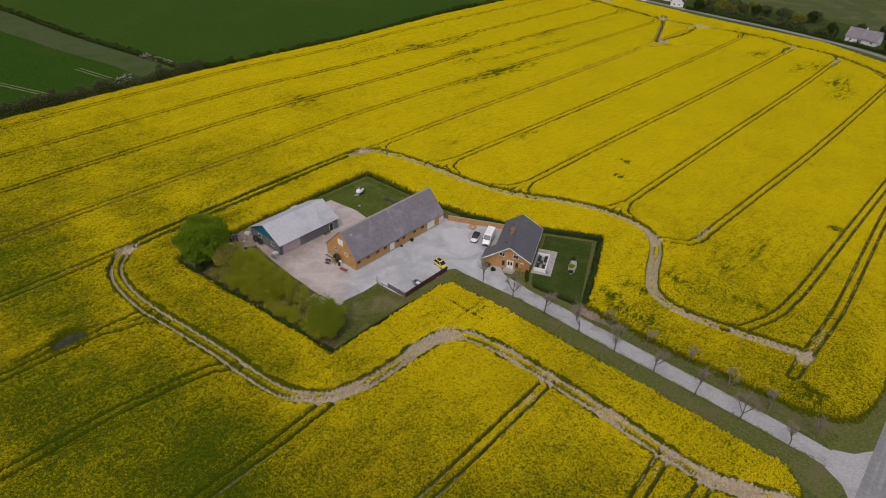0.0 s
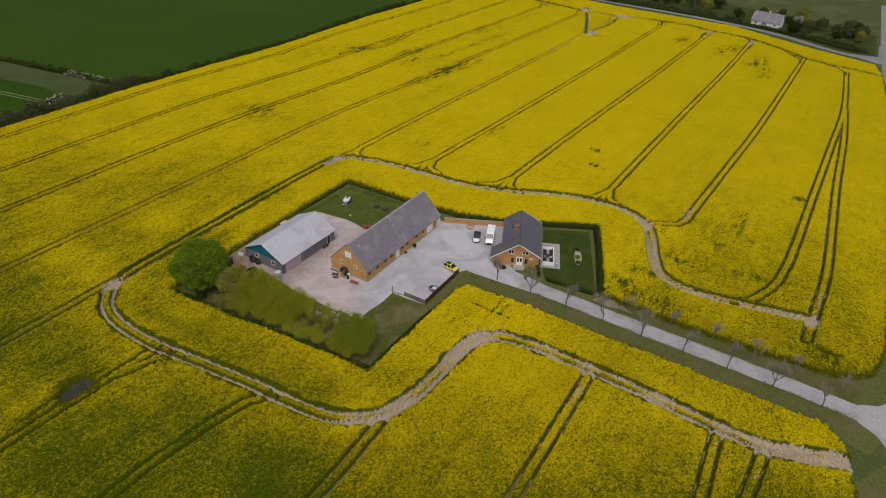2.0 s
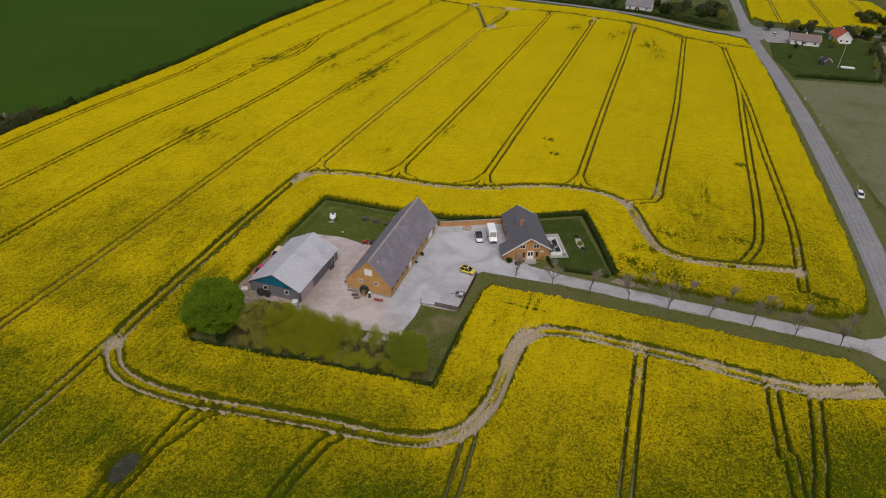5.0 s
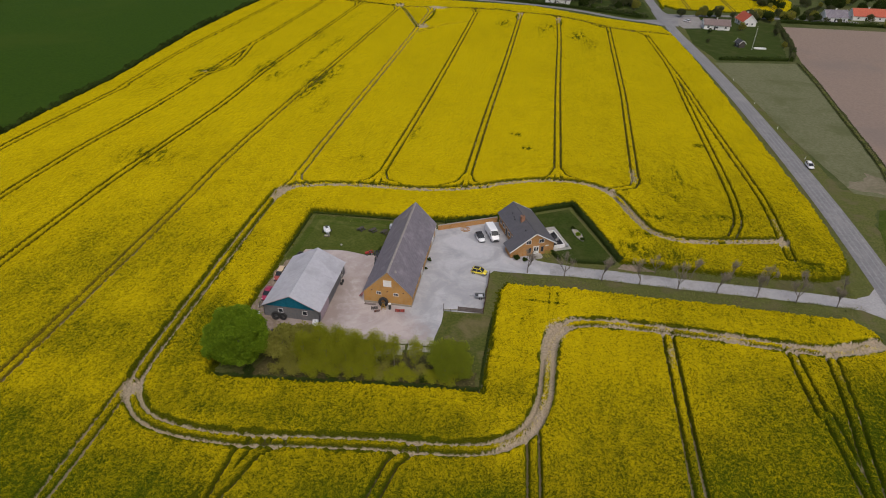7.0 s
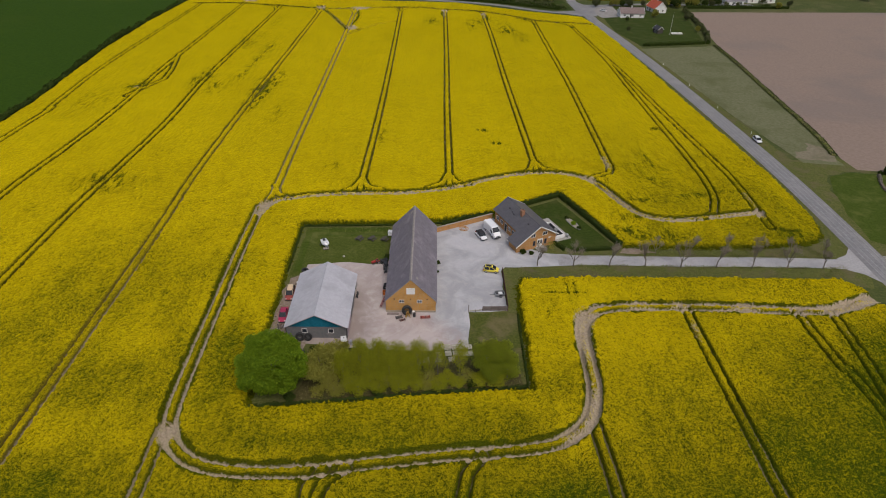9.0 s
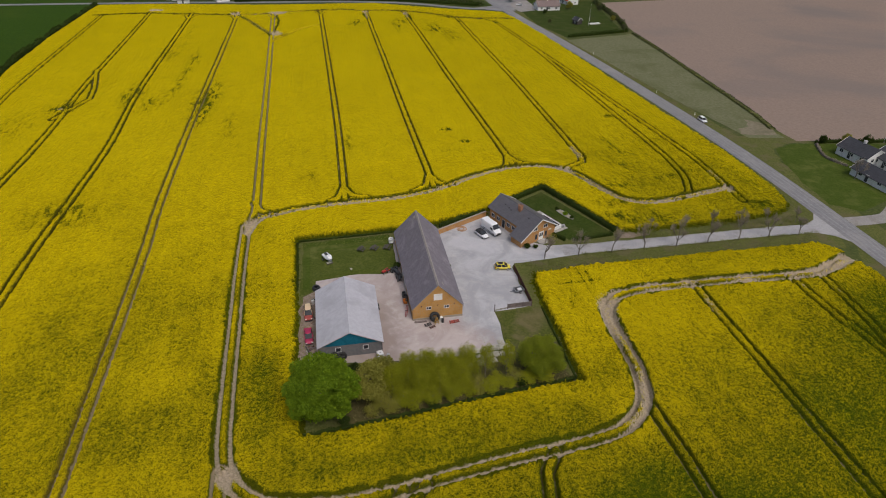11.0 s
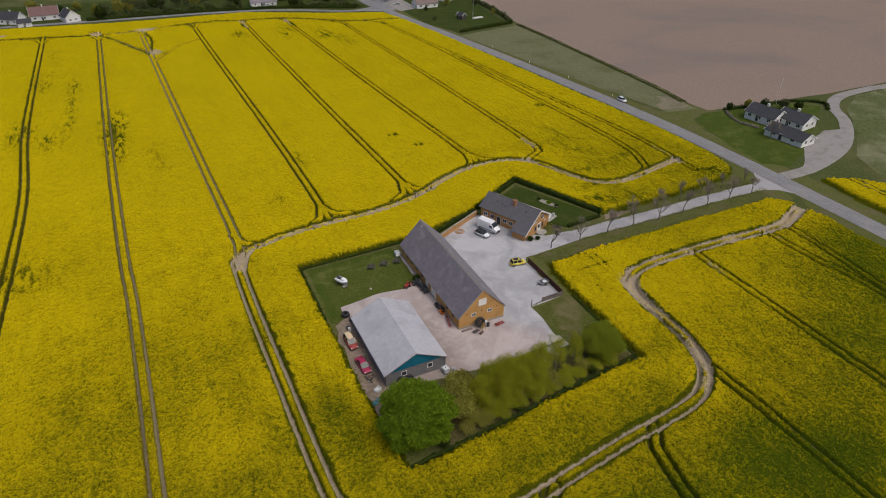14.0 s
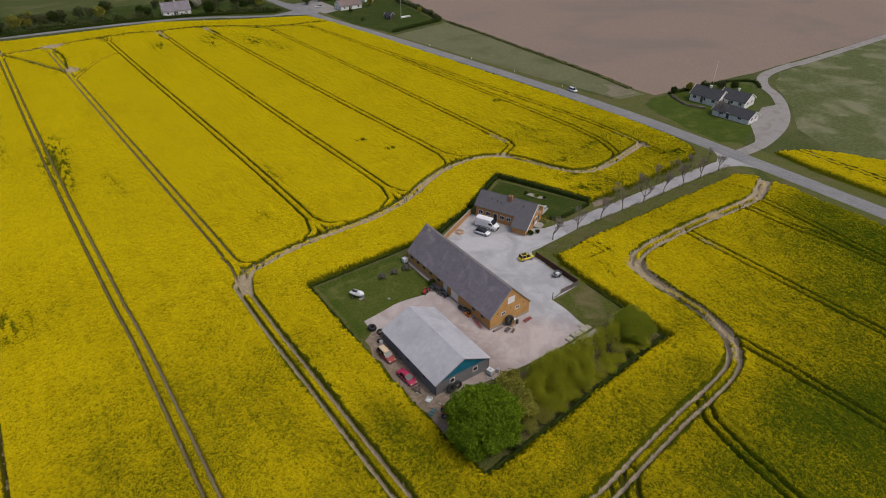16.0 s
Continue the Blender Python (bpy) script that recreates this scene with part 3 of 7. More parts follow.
def leaf_cards(rng, centres, size, flat=0.0):
    """Small folded leaf clumps, one pair of triangles at each centre."""
    n = len(centres)
    a = rng.normal(size=(n, 3))
    a[:, 2] *= 1 - flat
    a /= np.linalg.norm(a, axis=1)[:, None]
    b = np.cross(a, rng.normal(size=(n, 3)))
    b /= np.linalg.norm(b, axis=1)[:, None] + 1e-9
    s = size * rng.uniform(0.6, 1.4, (n, 1))
    c = np.cross(a, b)
    v = np.stack([centres - a * s, centres + b * s * 0.6 + c * s * 0.25, centres + a * s, centres - b * s * 0.6 + c * s * 0.25], 1).reshape(-1, 3)
    f = np.arange(4 * n).reshape(-1, 4)
    return v, f


# ---------------------------------------------------------------- ground
def base_ground():
    xs = np.r_[-2600, -1200, -600, np.arange(-300, 321, 20), 600, 1200, 2600]
    ys = np.r_[-2600, -1000, -400, np.arange(-160, 601, 10), 900, 1500, 2600]
    gx, gy = np.meshgrid(xs, ys)
    v = np.c_[gx.ravel(), gy.ravel(), (terr(gx, gy) - 0.12).ravel()]
    w = len(xs)
    i = np.arange(len(v)).reshape(gx.shape)
    f = np.c_[i[:-1, :-1].ravel(), i[:-1, 1:].ravel(), i[1:, 1:].ravel(), i[1:, :-1].ravel()]
    return tagged(raw("ground", v, f, "ground", smooth=True), "rough green grass and earth between the fields", "ground", "", "structure")


base_ground()

ISLAND = [(-27.9, 33.9), (-6.3, 34.8), (6.3, 36.1), (18.9, 40.2), (38.6, 52.0), (49.6, 25.4), (60, 25.2), (74, 25.4), (85, 26.4), (90, 26.8), (97, 28.3), (100.3, 32), (102.0, 39),
          (102.0, 52), (102.2, 64), (101.4, 112), (100.8, 170), (99.4, 229), (96.2, 275), (92.4, 293), (112, 293), (115, 0), (108, -182), (98.5, -182), (99.0, -25), (99.3, 0.0),
          (98.4, 5.0), (97.6, 9.6), (94.8, 12.5), (82, 12.6), (58.6, 12.6), (36.2, 12.2), (24, 11.6), (22.6, 8), (22.0, -21.0), (8, -22.2), (-11, -24.4), (-27.0, -25.9), (-28.0, 7.6)]
FIELD = [(-136.5, -182), (-136.5, 12), (-136.0, 57), (-139.2, 119), (-149.8, 200), (-152.5, 260), (-151, 343), (-119, 343), (-50, 332), (18, 330), (60, 307), (92.4, 293), (96.2, 275),
         (99.4, 230), (104, 170), (112, 40), (112, -182)]
LOOP_NORTH = [(-39.5, 38), (-36.8, 44.6), (-31, 46.8), (-26.7, 48.1), (-14.9, 49.6), (-2.8, 50.2), (9.5, 53.6), (19.2, 58.8), (30.8, 63.4), (42.3, 63.4), (49.4, 58), (54.3, 46.2),
              (58.3, 39.5), (66, 37.4), (77.8, 39.6), (89, 42.1)]
LOOP_SOUTH = [(-39.8, 41), (-39.8, 23), (-39.4, 3.9), (-39.1, -11.4), (-38.6, -25), (-37.4, -31.2), (-34.1, -35.5), (-28.1, -38), (-17.5, -38.5), (-5.4, -36.9), (7.6, -35.2),
              (16.7, -34.4), (24.8, -32.8), (30.1, -28.5), (32.6, -22), (33.1, -15), (33.4, -8), (34.4, -3), (38, 0.3), (44.6, 1.7), (61.2, 1.9), (75, 1.2), (84, 1.1), (89, 2), (94.3, 4.4), (99.5, 6)]
TRAMS = [
    [(-39.2, 38), (-37.9, 48.4), (-39.1, 101), (-43.8, 303)], [(-38.6, -30), (-38.3, -42), (-37.6, -182)],
    [(-61.2, -182), (-61.2, 10), (-62.2, 55), (-63.3, 116), (-64, 193), (-64.5, 312)], [(-86, -182), (-86, 10), (-84.8, 62), (-85, 101), (-88.8, 168), (-90.6, 312)],
    [(-108.6, -182), (-107.5, 20), (-106.2, 80), (-107.5, 125), (-111, 175), (-115, 318)], [(-129, -182), (-128.8, 87), (-130.5, 115), (-136.8, 180), (-140.4, 314)],
    [(-15.4, 51), (-14.9, 130), (-16.3, 308)], [(8.8, 54), (9.1, 118), (10.0, 190), (10.8, 303)], [(34.2, 64), (33.9, 148), (34.2, 240), (33.4, 298)], [(56.2, 67), (58.4, 120), (60.0, 165), (61.8, 282)],
    [(72, 38.3), (76.8, 41.0), (79.7, 48), (81.6, 62), (82.6, 105), (83.6, 150), (84.5, 204), (81.5, 268)], [(88.7, 34), (88.8, 40), (89.2, 48), (89.7, 62), (88.8, 90), (87.8, 120), (86.8, 168), (84.8, 206)],
    [(-143, 312), (-116, 314), (-70, 304.5), (-55, 303.5), (-38, 307), (-21, 310.3), (-3, 311.4), (8, 307.5), (21.5, 305.7), (32, 303.3), (48.5, 293), (61, 281.5), (73, 276.4), (86, 275), (95, 271.7)],
    [(-110, 128), (-104, 150), (-112.5, 192)], [(-43, 250), (-58, 290), (-68, 313)], [(-42, 235), (-28, 262), (-18, 270)],
    [(56.2, 2), (56.2, -21), (56.0, -182)], [(79.0, 1), (79.8, -16), (81.5, -32), (82, -182)], [(86.3, 1), (85.2, -14), (83.0, -31), (82, -60)],
    [(31.2, -29), (31.8, -40), (32.2, -182)], [(12.4, -35), (9.8, -38.6), (8.2, -46), (7.0, -56), (6.2, -182)], [(-12.0, -37.6), (-13.8, -41), (-14.2, -50), (-14.6, -62), (-16, -182)], [(-8.6, -37.6), (-11.6, -40.4), (-13.6, -47)],
    
]
# the turning curves where a lane leaves the headland track
for x, y, left, right in ((-38.6, 45, 0, 5), (-15.4, 50, 6, 6), (8.7, 53.8, 6, 6), (34.2, 63.6, 5, 5), (56.9, 62, 8, 0)):
    if left:
        TRAMS.append([(x - left, y - 1.2), (x - 1.8, y + 2.2), (x - 0.2, y + 8)])
    if right:
        TRAMS.append([(x + right, y + 1.4), (x + 1.8, y + 3.2), (x + 0.2, y + 8)])
# and where it reaches the far headland
for x, y in ((-90.6, 309), (-64.5, 305), (-43.8, 306), (-16.5, 311)):
    TRAMS.append([(x - 9, y - 0.5), (x - 2.5, y - 4), (x, y - 13)])
    TRAMS.append([(x + 9, y - 2.5), (x + 2.5, y - 5), (x, y - 13)])
HEADLAND = [[(-143, 312), (-116, 314), (-70, 304.5), (-55, 303.5), (-38, 307), (-21, 310.3), (-3, 311.4), (8, 307.5), (21.5, 305.7), (32, 303.3), (48.5, 293), (61, 281.5), (73, 276.4), (86, 275), (95, 271.7)], [(-43, 250), (-58, 290), (-66, 306)], [(-42, 252), (-40, 280), (-43, 305)],
            [(10, 284), (8.5, 296), (12.5, 304.5)], [(35.2, 278), (34.6, 292), (30.5, 303)], [(-16.5, 300), (-18, 308), (-24, 312)], [(61.5, 268), (60, 276), (54, 284)], [(81.5, 262), (79, 270), (72, 276)]]
# patches where the crop grew thin: x, y, reach across, reach along, strength
THIN = [(-16.7, -52.8, 1.9, 3.1, 4.0), (-17.0, -60.2, 0.6, 2.4, 1.7), (20.5, 97, 1.6, 1.6, 1.5), (24.6, 85.5, 2.2, 1.2, 1.1), (79.9, 101, 1.4, 1.4, 2.0), (92.2, 32.6, 2.2, 0.9, 2.2), (68.4, 73, 0.9, 8, 0.8), (60, 47.4, 3.4, 1.1, 0.6), (74, 50.4, 4.2, 1.2, 0.6), (65, 60, 3.0, 2.2, 0.4), (55, 38, 3.5, 1.6, 0.8), (51, 32, 3.0, 2.0, 0.7), (25, 262, 5, 14, 0.7), (2.5, 272, 4, 14, 0.8), (30, 276, 3, 8, 0.8), (43.7, 256, 4, 14, 0.8), (50, 236, 4, 14, 0.7), (-110, 140, 4.5, 8, 1.1), (-89.5, 152, 4, 16, 0.9), (-62, 128, 3.5, 18, 1.0), (-61.5, 150, 4.2, 16, 0.95), (-75, 165, 2.5, 28, 0.6), (-81, 142, 3, 10, 0.7), (-86, 215, 5, 16, 0.5), (-74, 205, 3, 18, 0.5), (-50, 112, 3, 14, 0.4), (-25, 66, 3, 3, 0.5), (43, 250, 6, 5, 0.5), (-12, 92, 2, 8, 0.5), (-84, 262, 3, 18, 0.5),
        (-84, 54, 7, 7, 0.8), (-40.5, 250, 6, 4, 1.2), (31.5, 6.1, 4.4, 0.3, 1.15), (33.0, 6.6, 0.3, 3.8, 1.15), (34.7, 6.6, 0.3, 3.8, 1.05), (60, 48, 9, 6, 0.15), (58, 29, 8, 3, 0.6), (70, 55, 12, 12, 0.12), (-10, -66, 40, 18, 0.2), (18, -64, 30, 18, 0.4), (78, -44, 24, 22, 0.5), (-55, -50, 14, 14, 0.2), (29, -5, 14, 16, -0.25),
        (-12, -33, 14, 2.0, 0.25), (-14, 60, 12, 5, 0.2), (30, 70, 20, 5, 0.25), (93, 30, 5, 2, 0.5), (28, 0, 4, 3, 0.35), (-120, 120, 6, 18, 0.4), (62, 70, 9, 6, 0.18), (85, 15, 20, 60, 0.12), (-60, -60, 30, 20, 0.2)]
BARE = [(-39.2, 42.5, 1.4, 3.0, 0.75), (34.6, -2.2, 2.6, 3.4, 0.5), (86, 1.5, 8, 1.1, 0.35), (93.5, 3.2, 4.5, 1.4, 0.42), (56.0, 71, 1.5, 6.0, 0.7), (-40.2, 252, 3.0, 6, 1.0), (-37.4, -31.5, 2.0, 2.6, 0.6), (97.2, 5.4, 2.4, 1.6, 0.8), 
        (-41, 306, 6, 5, 1.0), (-66, 308, 3, 5, 0.9), (11, 303, 4, 2.5, 0.9), (10.3, 292, 1.4, 9, 0.55), (33.4, 297.5, 2.2, 4, 0.9), (33.8, 288, 1.4, 8, 0.5), (-110.8, 139, 1.2, 1.8, 0.6), (49, 60, 2.5, 3, 0.4), (-112, 323, 5, 4, 0.9), (62, 1.9, 30, 1.1, 0.22), (89.3, 47, 1.5, 9, 0.45), (88.9, 40, 1.4, 3, 0.3), (56.2, -6, 1.4, 8, 0.4), (86.0, -3, 1.2, 5, 0.45), (79.4, -3, 1.2, 4, 0.3)]
CROP = 1.15


def build_crop():
    lanes = np.array([-129, -107, -86, -62.5, -39.5, -15, 9, 34, 57.5, 84, 90.5, 80, 31.8])
    xs, x = [], -156.0
    while x < 104:
        xs.append(x)
        x += 0.22 if np.abs(lanes - x).min() < 1.8 else 0.29
    ys = np.r_[np.arange(-182, -106, 1.0), np.arange(-106, 74, 0.29), np.arange(74, 150, 0.8), np.arange(150, 228, 1.6), np.arange(228, 275, 0.8), np.arange(275, 346, 0.5)]
    gx, gy = (a.astype(np.float32) for a in np.meshgrid(np.array(xs), ys))
    border = np.minimum(signed(gx, gy, FIELD), -signed(gx, gy, ISLAND))
    loop = np.minimum(line_distance(gx, gy, smooth_line(LOOP_NORTH, 2)), line_distance(gx, gy, smooth_line(LOOP_SOUTH, 2)))
    tram = np.full(gx.shape, 50, np.float32)
    for t in TRAMS:
        np.minimum(tram, line_distance(gx, gy, smooth_line(t, 12 if len(t) < 4 else 7)), out=tram)

    def spots(rows):
        r = np.zeros(gx.shape, np.float32)
        for x, y, rx, ry, k in rows:
            r += k * np.exp(-((gx - x) / rx) ** 2 - ((gy - y) / ry) ** 2)
        return r
    def cloud(cell, seed):
        g = np.random.default_rng(seed).normal(0, 1, (int(540 / cell) + 3, int(270 / cell) + 3))
        fx, fy = (gx + 160) / cell, (gy + 185) / cell
        ix, iy = fx.astype(int), fy.astype(int)
        ux, uy = fx - ix, fy - iy
        ux, uy = ux * ux * (3 - 2 * ux), uy * uy * (3 - 2 * uy)
        return ((g[iy, ix] * (1 - ux) + g[iy, ix + 1] * ux) * (1 - uy) + (g[iy + 1, ix] * (1 - ux) + g[iy + 1, ix + 1] * ux) * uy).astype(np.float32)
    bare = spots(BARE)
    sparse_dim, thin = spots([t for t in THIN if t[2] > 13]), spots([t for t in THIN if t[2] <= 13])
    # the flowers stand thinner towards the south, which also paints its dimmer look from above
    sparse_dim += np.interp(gy, (-90, -55, -25, 0, 30, 60, 110), (0.42, 0.4, 0.34, 0.12, -0.08, -0.26, -0.40)).astype(np.float32)
    sparse_dim += (np.interp(gx, (-110, -62, -36, -30), (0.05, 0.2, 0.15, 0.0)) * np.interp(gy, (-30, 0, 30, 110), (0.4, 1, 0.8, 0))).astype(np.float32)
    sparse_dim = sparse_dim + (0.4 * np.interp(gx, (44, 62), (0, 1)) * np.interp(gy, (16, 22, 70, 120), (0, 1, 1, 0))).astype(np.float32)
    sparse_dim += spots([(-32.5, -14, 3.5, 11, 0.5), (22, -50, 9, 9, 0.25), (62, -14, 3, 7, 0.3), (91, -20, 13, 16, 0.6), (-30, -50, 10, 8, 0.25), (-2, -56, 9, 9, 0.2), (-33, -51.5, 9, 6, -0.3), (4, -46, 7, 5, 0.2), (45, -8, 10, 12, -0.15), (8, -47, 9, 5.5, 0.3), (30, -47, 12, 7, 0.35), (22, -42, 7, 3, 0.2), (66, -40, 14, 12, 0.2), (-26, -47, 11, 7, 0.3), (42, -36, 10, 10, 0.25)])
    sparse_dim += 0.2 * cloud(11.0, 41) * np.interp(gy, (-60, -20, 20, 80), (1.0, 0.7, 0.4, 0.25)).astype(np.float32) + 0.06 * cloud(4.0, 42)
    # the headland track and its turning curves, where the crop was driven down
    for k, line in enumerate(HEADLAND):
        thin += (1.5 if k else 1.7) * np.exp(-(line_distance(gx, gy, smooth_line(line, 3)) / (0.9 if k else 1.9)) ** 2)
    rng = np.random.default_rng(5)
    north = line_distance(gx, gy, smooth_line(LOOP_NORTH, 2))
    bare += 0.66 * np.exp(-((north - 0.42) / 0.45) ** 2) + 0.5 * np.exp(-(np.minimum(loop, 9) / 1.8) ** 2) * np.exp(-((gx - 31) / 9) ** 4 - ((gy + 17) / 19) ** 4) + np.exp(-((np.minimum(loop, 9) - 1.0) / 0.95) ** 2) * (0.10 + 0.3 * ((gx > 36) & (gy < 10)))
    # the rim of the crop wavers by half a metre
    wave = rng.normal(0, 1, (120, 90))
    fx, fy = (gx + 160) / 3.2, (gy + 112) / 4.0
    ix, iy = np.clip(fx.astype(int), 0, 88), np.clip(fy.astype(int), 0, 118)
    ux, uy = np.clip(fx - ix, 0, 1), np.clip(fy - iy, 0, 1)
    soft = (wave[iy, ix] * (1 - ux) + wave[iy, ix + 1] * ux) * (1 - uy) + (wave[iy + 1, ix] * (1 - ux) + wave[iy + 1, ix + 1] * ux) * uy
    border = border + soft * 0.2 + rng.normal(0, 1, gx.shape) * np.where(gy < 74, 0.26, 0.1)
    step = lambda v, a, b: (lambda u: u * u * (3 - 2 * u))(np.clip((v - a) / (b - a), 0, 1))
    # ragged edges of the worn ground
    bare += (0.07 * rng.normal(0, 1, gx.shape) + 0.2 * soft) * step(bare, 0.15, 0.4)
    # the lanes south of the farm are driven wider and deeper
    wide = 0.05 * ((gy < -30) & (gx > -30)) + 0.04 * (gx < -54)
    lane = 0.08 + 0.92 * step(np.abs(tram - 0.95) - wide, 0.16, 0.42)
    cover = lane * step(np.abs(loop - 1.0), 0.26, 0.56) * step(border, -0.1, 0.45) * (1 - step(bare, 0.45, 0.8)) * (1 - 0.97 * step(thin, 1.1, 1.7))
    lump = np.clip(rng.normal(0, 1, gx.shape), -1.8, 1.8)
    near = np.where(gy < 74, 1.0, 0.9)
    z = terr(gx, gy) - 0.02 + cover * (CROP - 0.2 * np.clip(sparse_dim, 0, 1) + 0.14 * near * lump) + (1 - cover) * 0.03 * lump
    keep = (border > -0.35)
    i = np.arange(gx.size).reshape(gx.shape)
    ok = keep[:-1, :-1] | keep[1:, :-1] | keep[:-1, 1:] | keep[1:, 1:]
    f = np.stack([i[:-1, :-1], i[:-1, 1:], i[1:, 1:], i[1:, :-1]], -1)[ok]
    used, f = np.unique(f, return_inverse=True)
    f = f.reshape(-1, 4)
    jx, jy = gx + rng.uniform(-0.09, 0.09, gx.shape), gy + rng.uniform(-0.1, 0.1, gx.shape)
    v = np.stack([jx, jy, z], -1).reshape(-1, 3)[used]
    ob = raw("rapeseed_crop", v, f, "crop", smooth=True)
    for name, a in (("loop_d", loop), ("tram_d", tram), ("sparse_dim", np.clip(sparse_dim, -0.6, 1.4)), ("thin", np.clip(thin, 0, 1.4)), ("border", border), ("bare", np.clip(bare, 0, 1.2)), ("peak", lump)):
        at = ob.data.attributes.new(name, "FLOAT", "POINT")
        at.data.foreach_set("value", a.ravel()[used].astype(np.float32))
    return tagged(ob, "bright yellow flowering rapeseed with wheel tracks through it", "crop", "", "stuff")


build_crop()

# covers of the farm plot and the roadside
PLOT = [(-28.6, 34.4), (-6.3, 35.4), (6.3, 36.7), (18.9, 40.8), (38.8, 52.8), (50.2, 25.0), (60, 26.2), (74, 28.4), (87, 29.2), (95.5, 27.8), (102.6, 32), (103.6, 16), (101, 10), (94.2, 12.2), (58.6, 12.0), (36.2, 11.6),
        (23.4, 11.0), (22.8, -21.6), (8, -22.8), (-11, -25), (-27.4, -26.6), (-28.6, 7.6)]
sheet("verge_farm", PLOT, "verge", -0.06, "patchy grass verge round the farm and along its drive", rough=0.12, seed=1)
sheet("lawn_north_west", [(-26.3, 32.6), (-6.3, 33.4), (-5.3, 29), (-5.3, 17.6), (-8, 17.3), (-23.2, 16.8), (-24.6, 13), (-27.0, 12)], "lawn", -0.03, "mown green lawn behind the long barn", rough=0.12, seed=2)
strip("mown_edge_north", [(-25.5, 31.4), (-15, 31.8), (-6, 32.2)], 1.8, "clipped", -0.018, "darker mown strip along the lawn edge", "lawn")
strip("mown_edge_west", [(-25.4, 30.3), (-25.6, 22), (-25.6, 14)], 1.5, "clipped", -0.014, "darker mown strip along the lawn edge", "lawn")
strip("mown_edge_middle", [(-23.2, 29), (-15, 29.2), (-6, 29.6)], 0.9, "clipped", -0.018, "darker mown strip along the lawn edge", "lawn")
sheet("lawn_south", [(11.6, 0.2), (21.6, 0.8), (21.4, -20.4), (8, -21.6), (-11, -23.8), (-20, -24.8), (-18, -10.5), (11.2, -10.2)], "rough", -0.03, "rough brownish grass south of the yard", rough=0.15, seed=3)
sheet("scrub_floor", [(-18, -12.5), (-10, -12.0), (2, -12.6), (12, -13.5), (15, -16), (20.6, -16), (20.8, -20.0), (8, -21.2), (-11, -23.4), (-19.4, -24.2)], "scrub", -0.022, "brown weedy ground beneath the willows", rough=0.3, seed=33)
sheet("lawn_garden", [(27.4, 43.0), (37.4, 48.6), (48.0, 25.4), (36.5, 23.8), (33.6, 29.0)], "mown", -0.03, "dark green mown lawn of the house garden", rough=0.06, seed=4)
sheet("yard", [(4.9, 31.6), (12.5, 35.6), (19.6, 38.3), (24.0, 34), (27.2, 24.5), (30, 22.6), (37.0, 21.9), (37.0, 17.75), (28, 17.0), (20.6, 16.6), (19.6, 15.2), (19.7, 1.2), (11.7, 0.5), (11.3, -9.8), (4, -11), (-8, -10.6),
      (-14.0, -10.0), (-18, -9.5), (-24.6, -9.2), (-23.6, 16.8), (-16, 17.9), (-8, 17.2), (-5.6, 18.4), (-5.6, 31)], "yard", -0.01, "grey and beige gravel yard between the buildings", rough=0.13, seed=5)
sheet("dirt_strip", [(-23.2, 13.5), (-26.4, 11.5), (-27.3, 0), (-26.9, -15), (-25.4, -20), (-22, -17), (-19.5, -9.2), (-22, -8.2)], "dirt", 0.012, "bare brown dirt beside the shed", rough=0.25, seed=6)
sheet("dirt_corner", [(50.2, 26.4), (48.2, 23.0), (52, 22.6), (57, 23.4), (53, 25.6)], "dirt", -0.035, "worn bare earth beside the drive", rough=0.3, seed=7)
strip("driveway", [(33, 19.7), (45, 19.9), (60, 19.7), (80, 19.9), (94, 19.7), (100, 19.4), (104, 19.0)], 4.0, "drive", -0.012, "pale gravel driveway lined with bare trees", "driveway")
sheet("driveway_mouth", [(99, 21.8), (102, 23.3), (104.8, 27), (104.8, 11.5), (102, 15.4), (99, 17.1)], "drive", 0.005, "pale gravel mouth of the driveway at the road", "driveway", rough=0.08, seed=8)
ROAD = [(105.6, -220), (106.6, -60), (107.2, 0), (107.4, 60), (107.3, 110), (106.2, 170), (103.4, 230), (99.6, 280), (98.4, 315), (96.8, 350), (95.4, 400), (93, 480)]
strip("road", ROAD, 6.3, "asphalt", 0.03, "worn grey asphalt country road")


def beside(line, off):
    """The line moved sideways."""
    p = np.array(line, float)
    t = np.gradient(p, axis=0)
    t /= np.linalg.norm(t, axis=1)[:, None]
    return [tuple(q) for q in p + np.c_[-t[:, 1], t[:, 0]] * off]


for off in (-2.0, -0.75, 0.75, 2.0):
    strip("wheel_track", beside(ROAD, off), 0.62, "asphaltpale", 0.085 if abs(off) < 1 else 0.075, "paler worn wheel track on the asphalt")
strip("road_west", [(97.5, 311), (86, 309), (72, 313), (40, 332), (0, 342), (-50, 346), (-120, 352), (-220, 356)], 5.0, "asphalt", 0.02, "narrow grey asphalt side road")
strip("road_east", [(98.0, 322), (110, 331), (125, 338), (150, 342), (220, 346)], 5.5, "asphalt", 0.024, "narrow grey asphalt side road")
sheet("junction", [(94, 300), (86, 305.5), (80, 312), (93.5, 316), (93, 345), (100, 345), (102.5, 336), (112, 336), (106, 318), (104, 300)], "asphalt", 0.05, "grey asphalt of the road junction", "road", rough=0.05, seed=9)

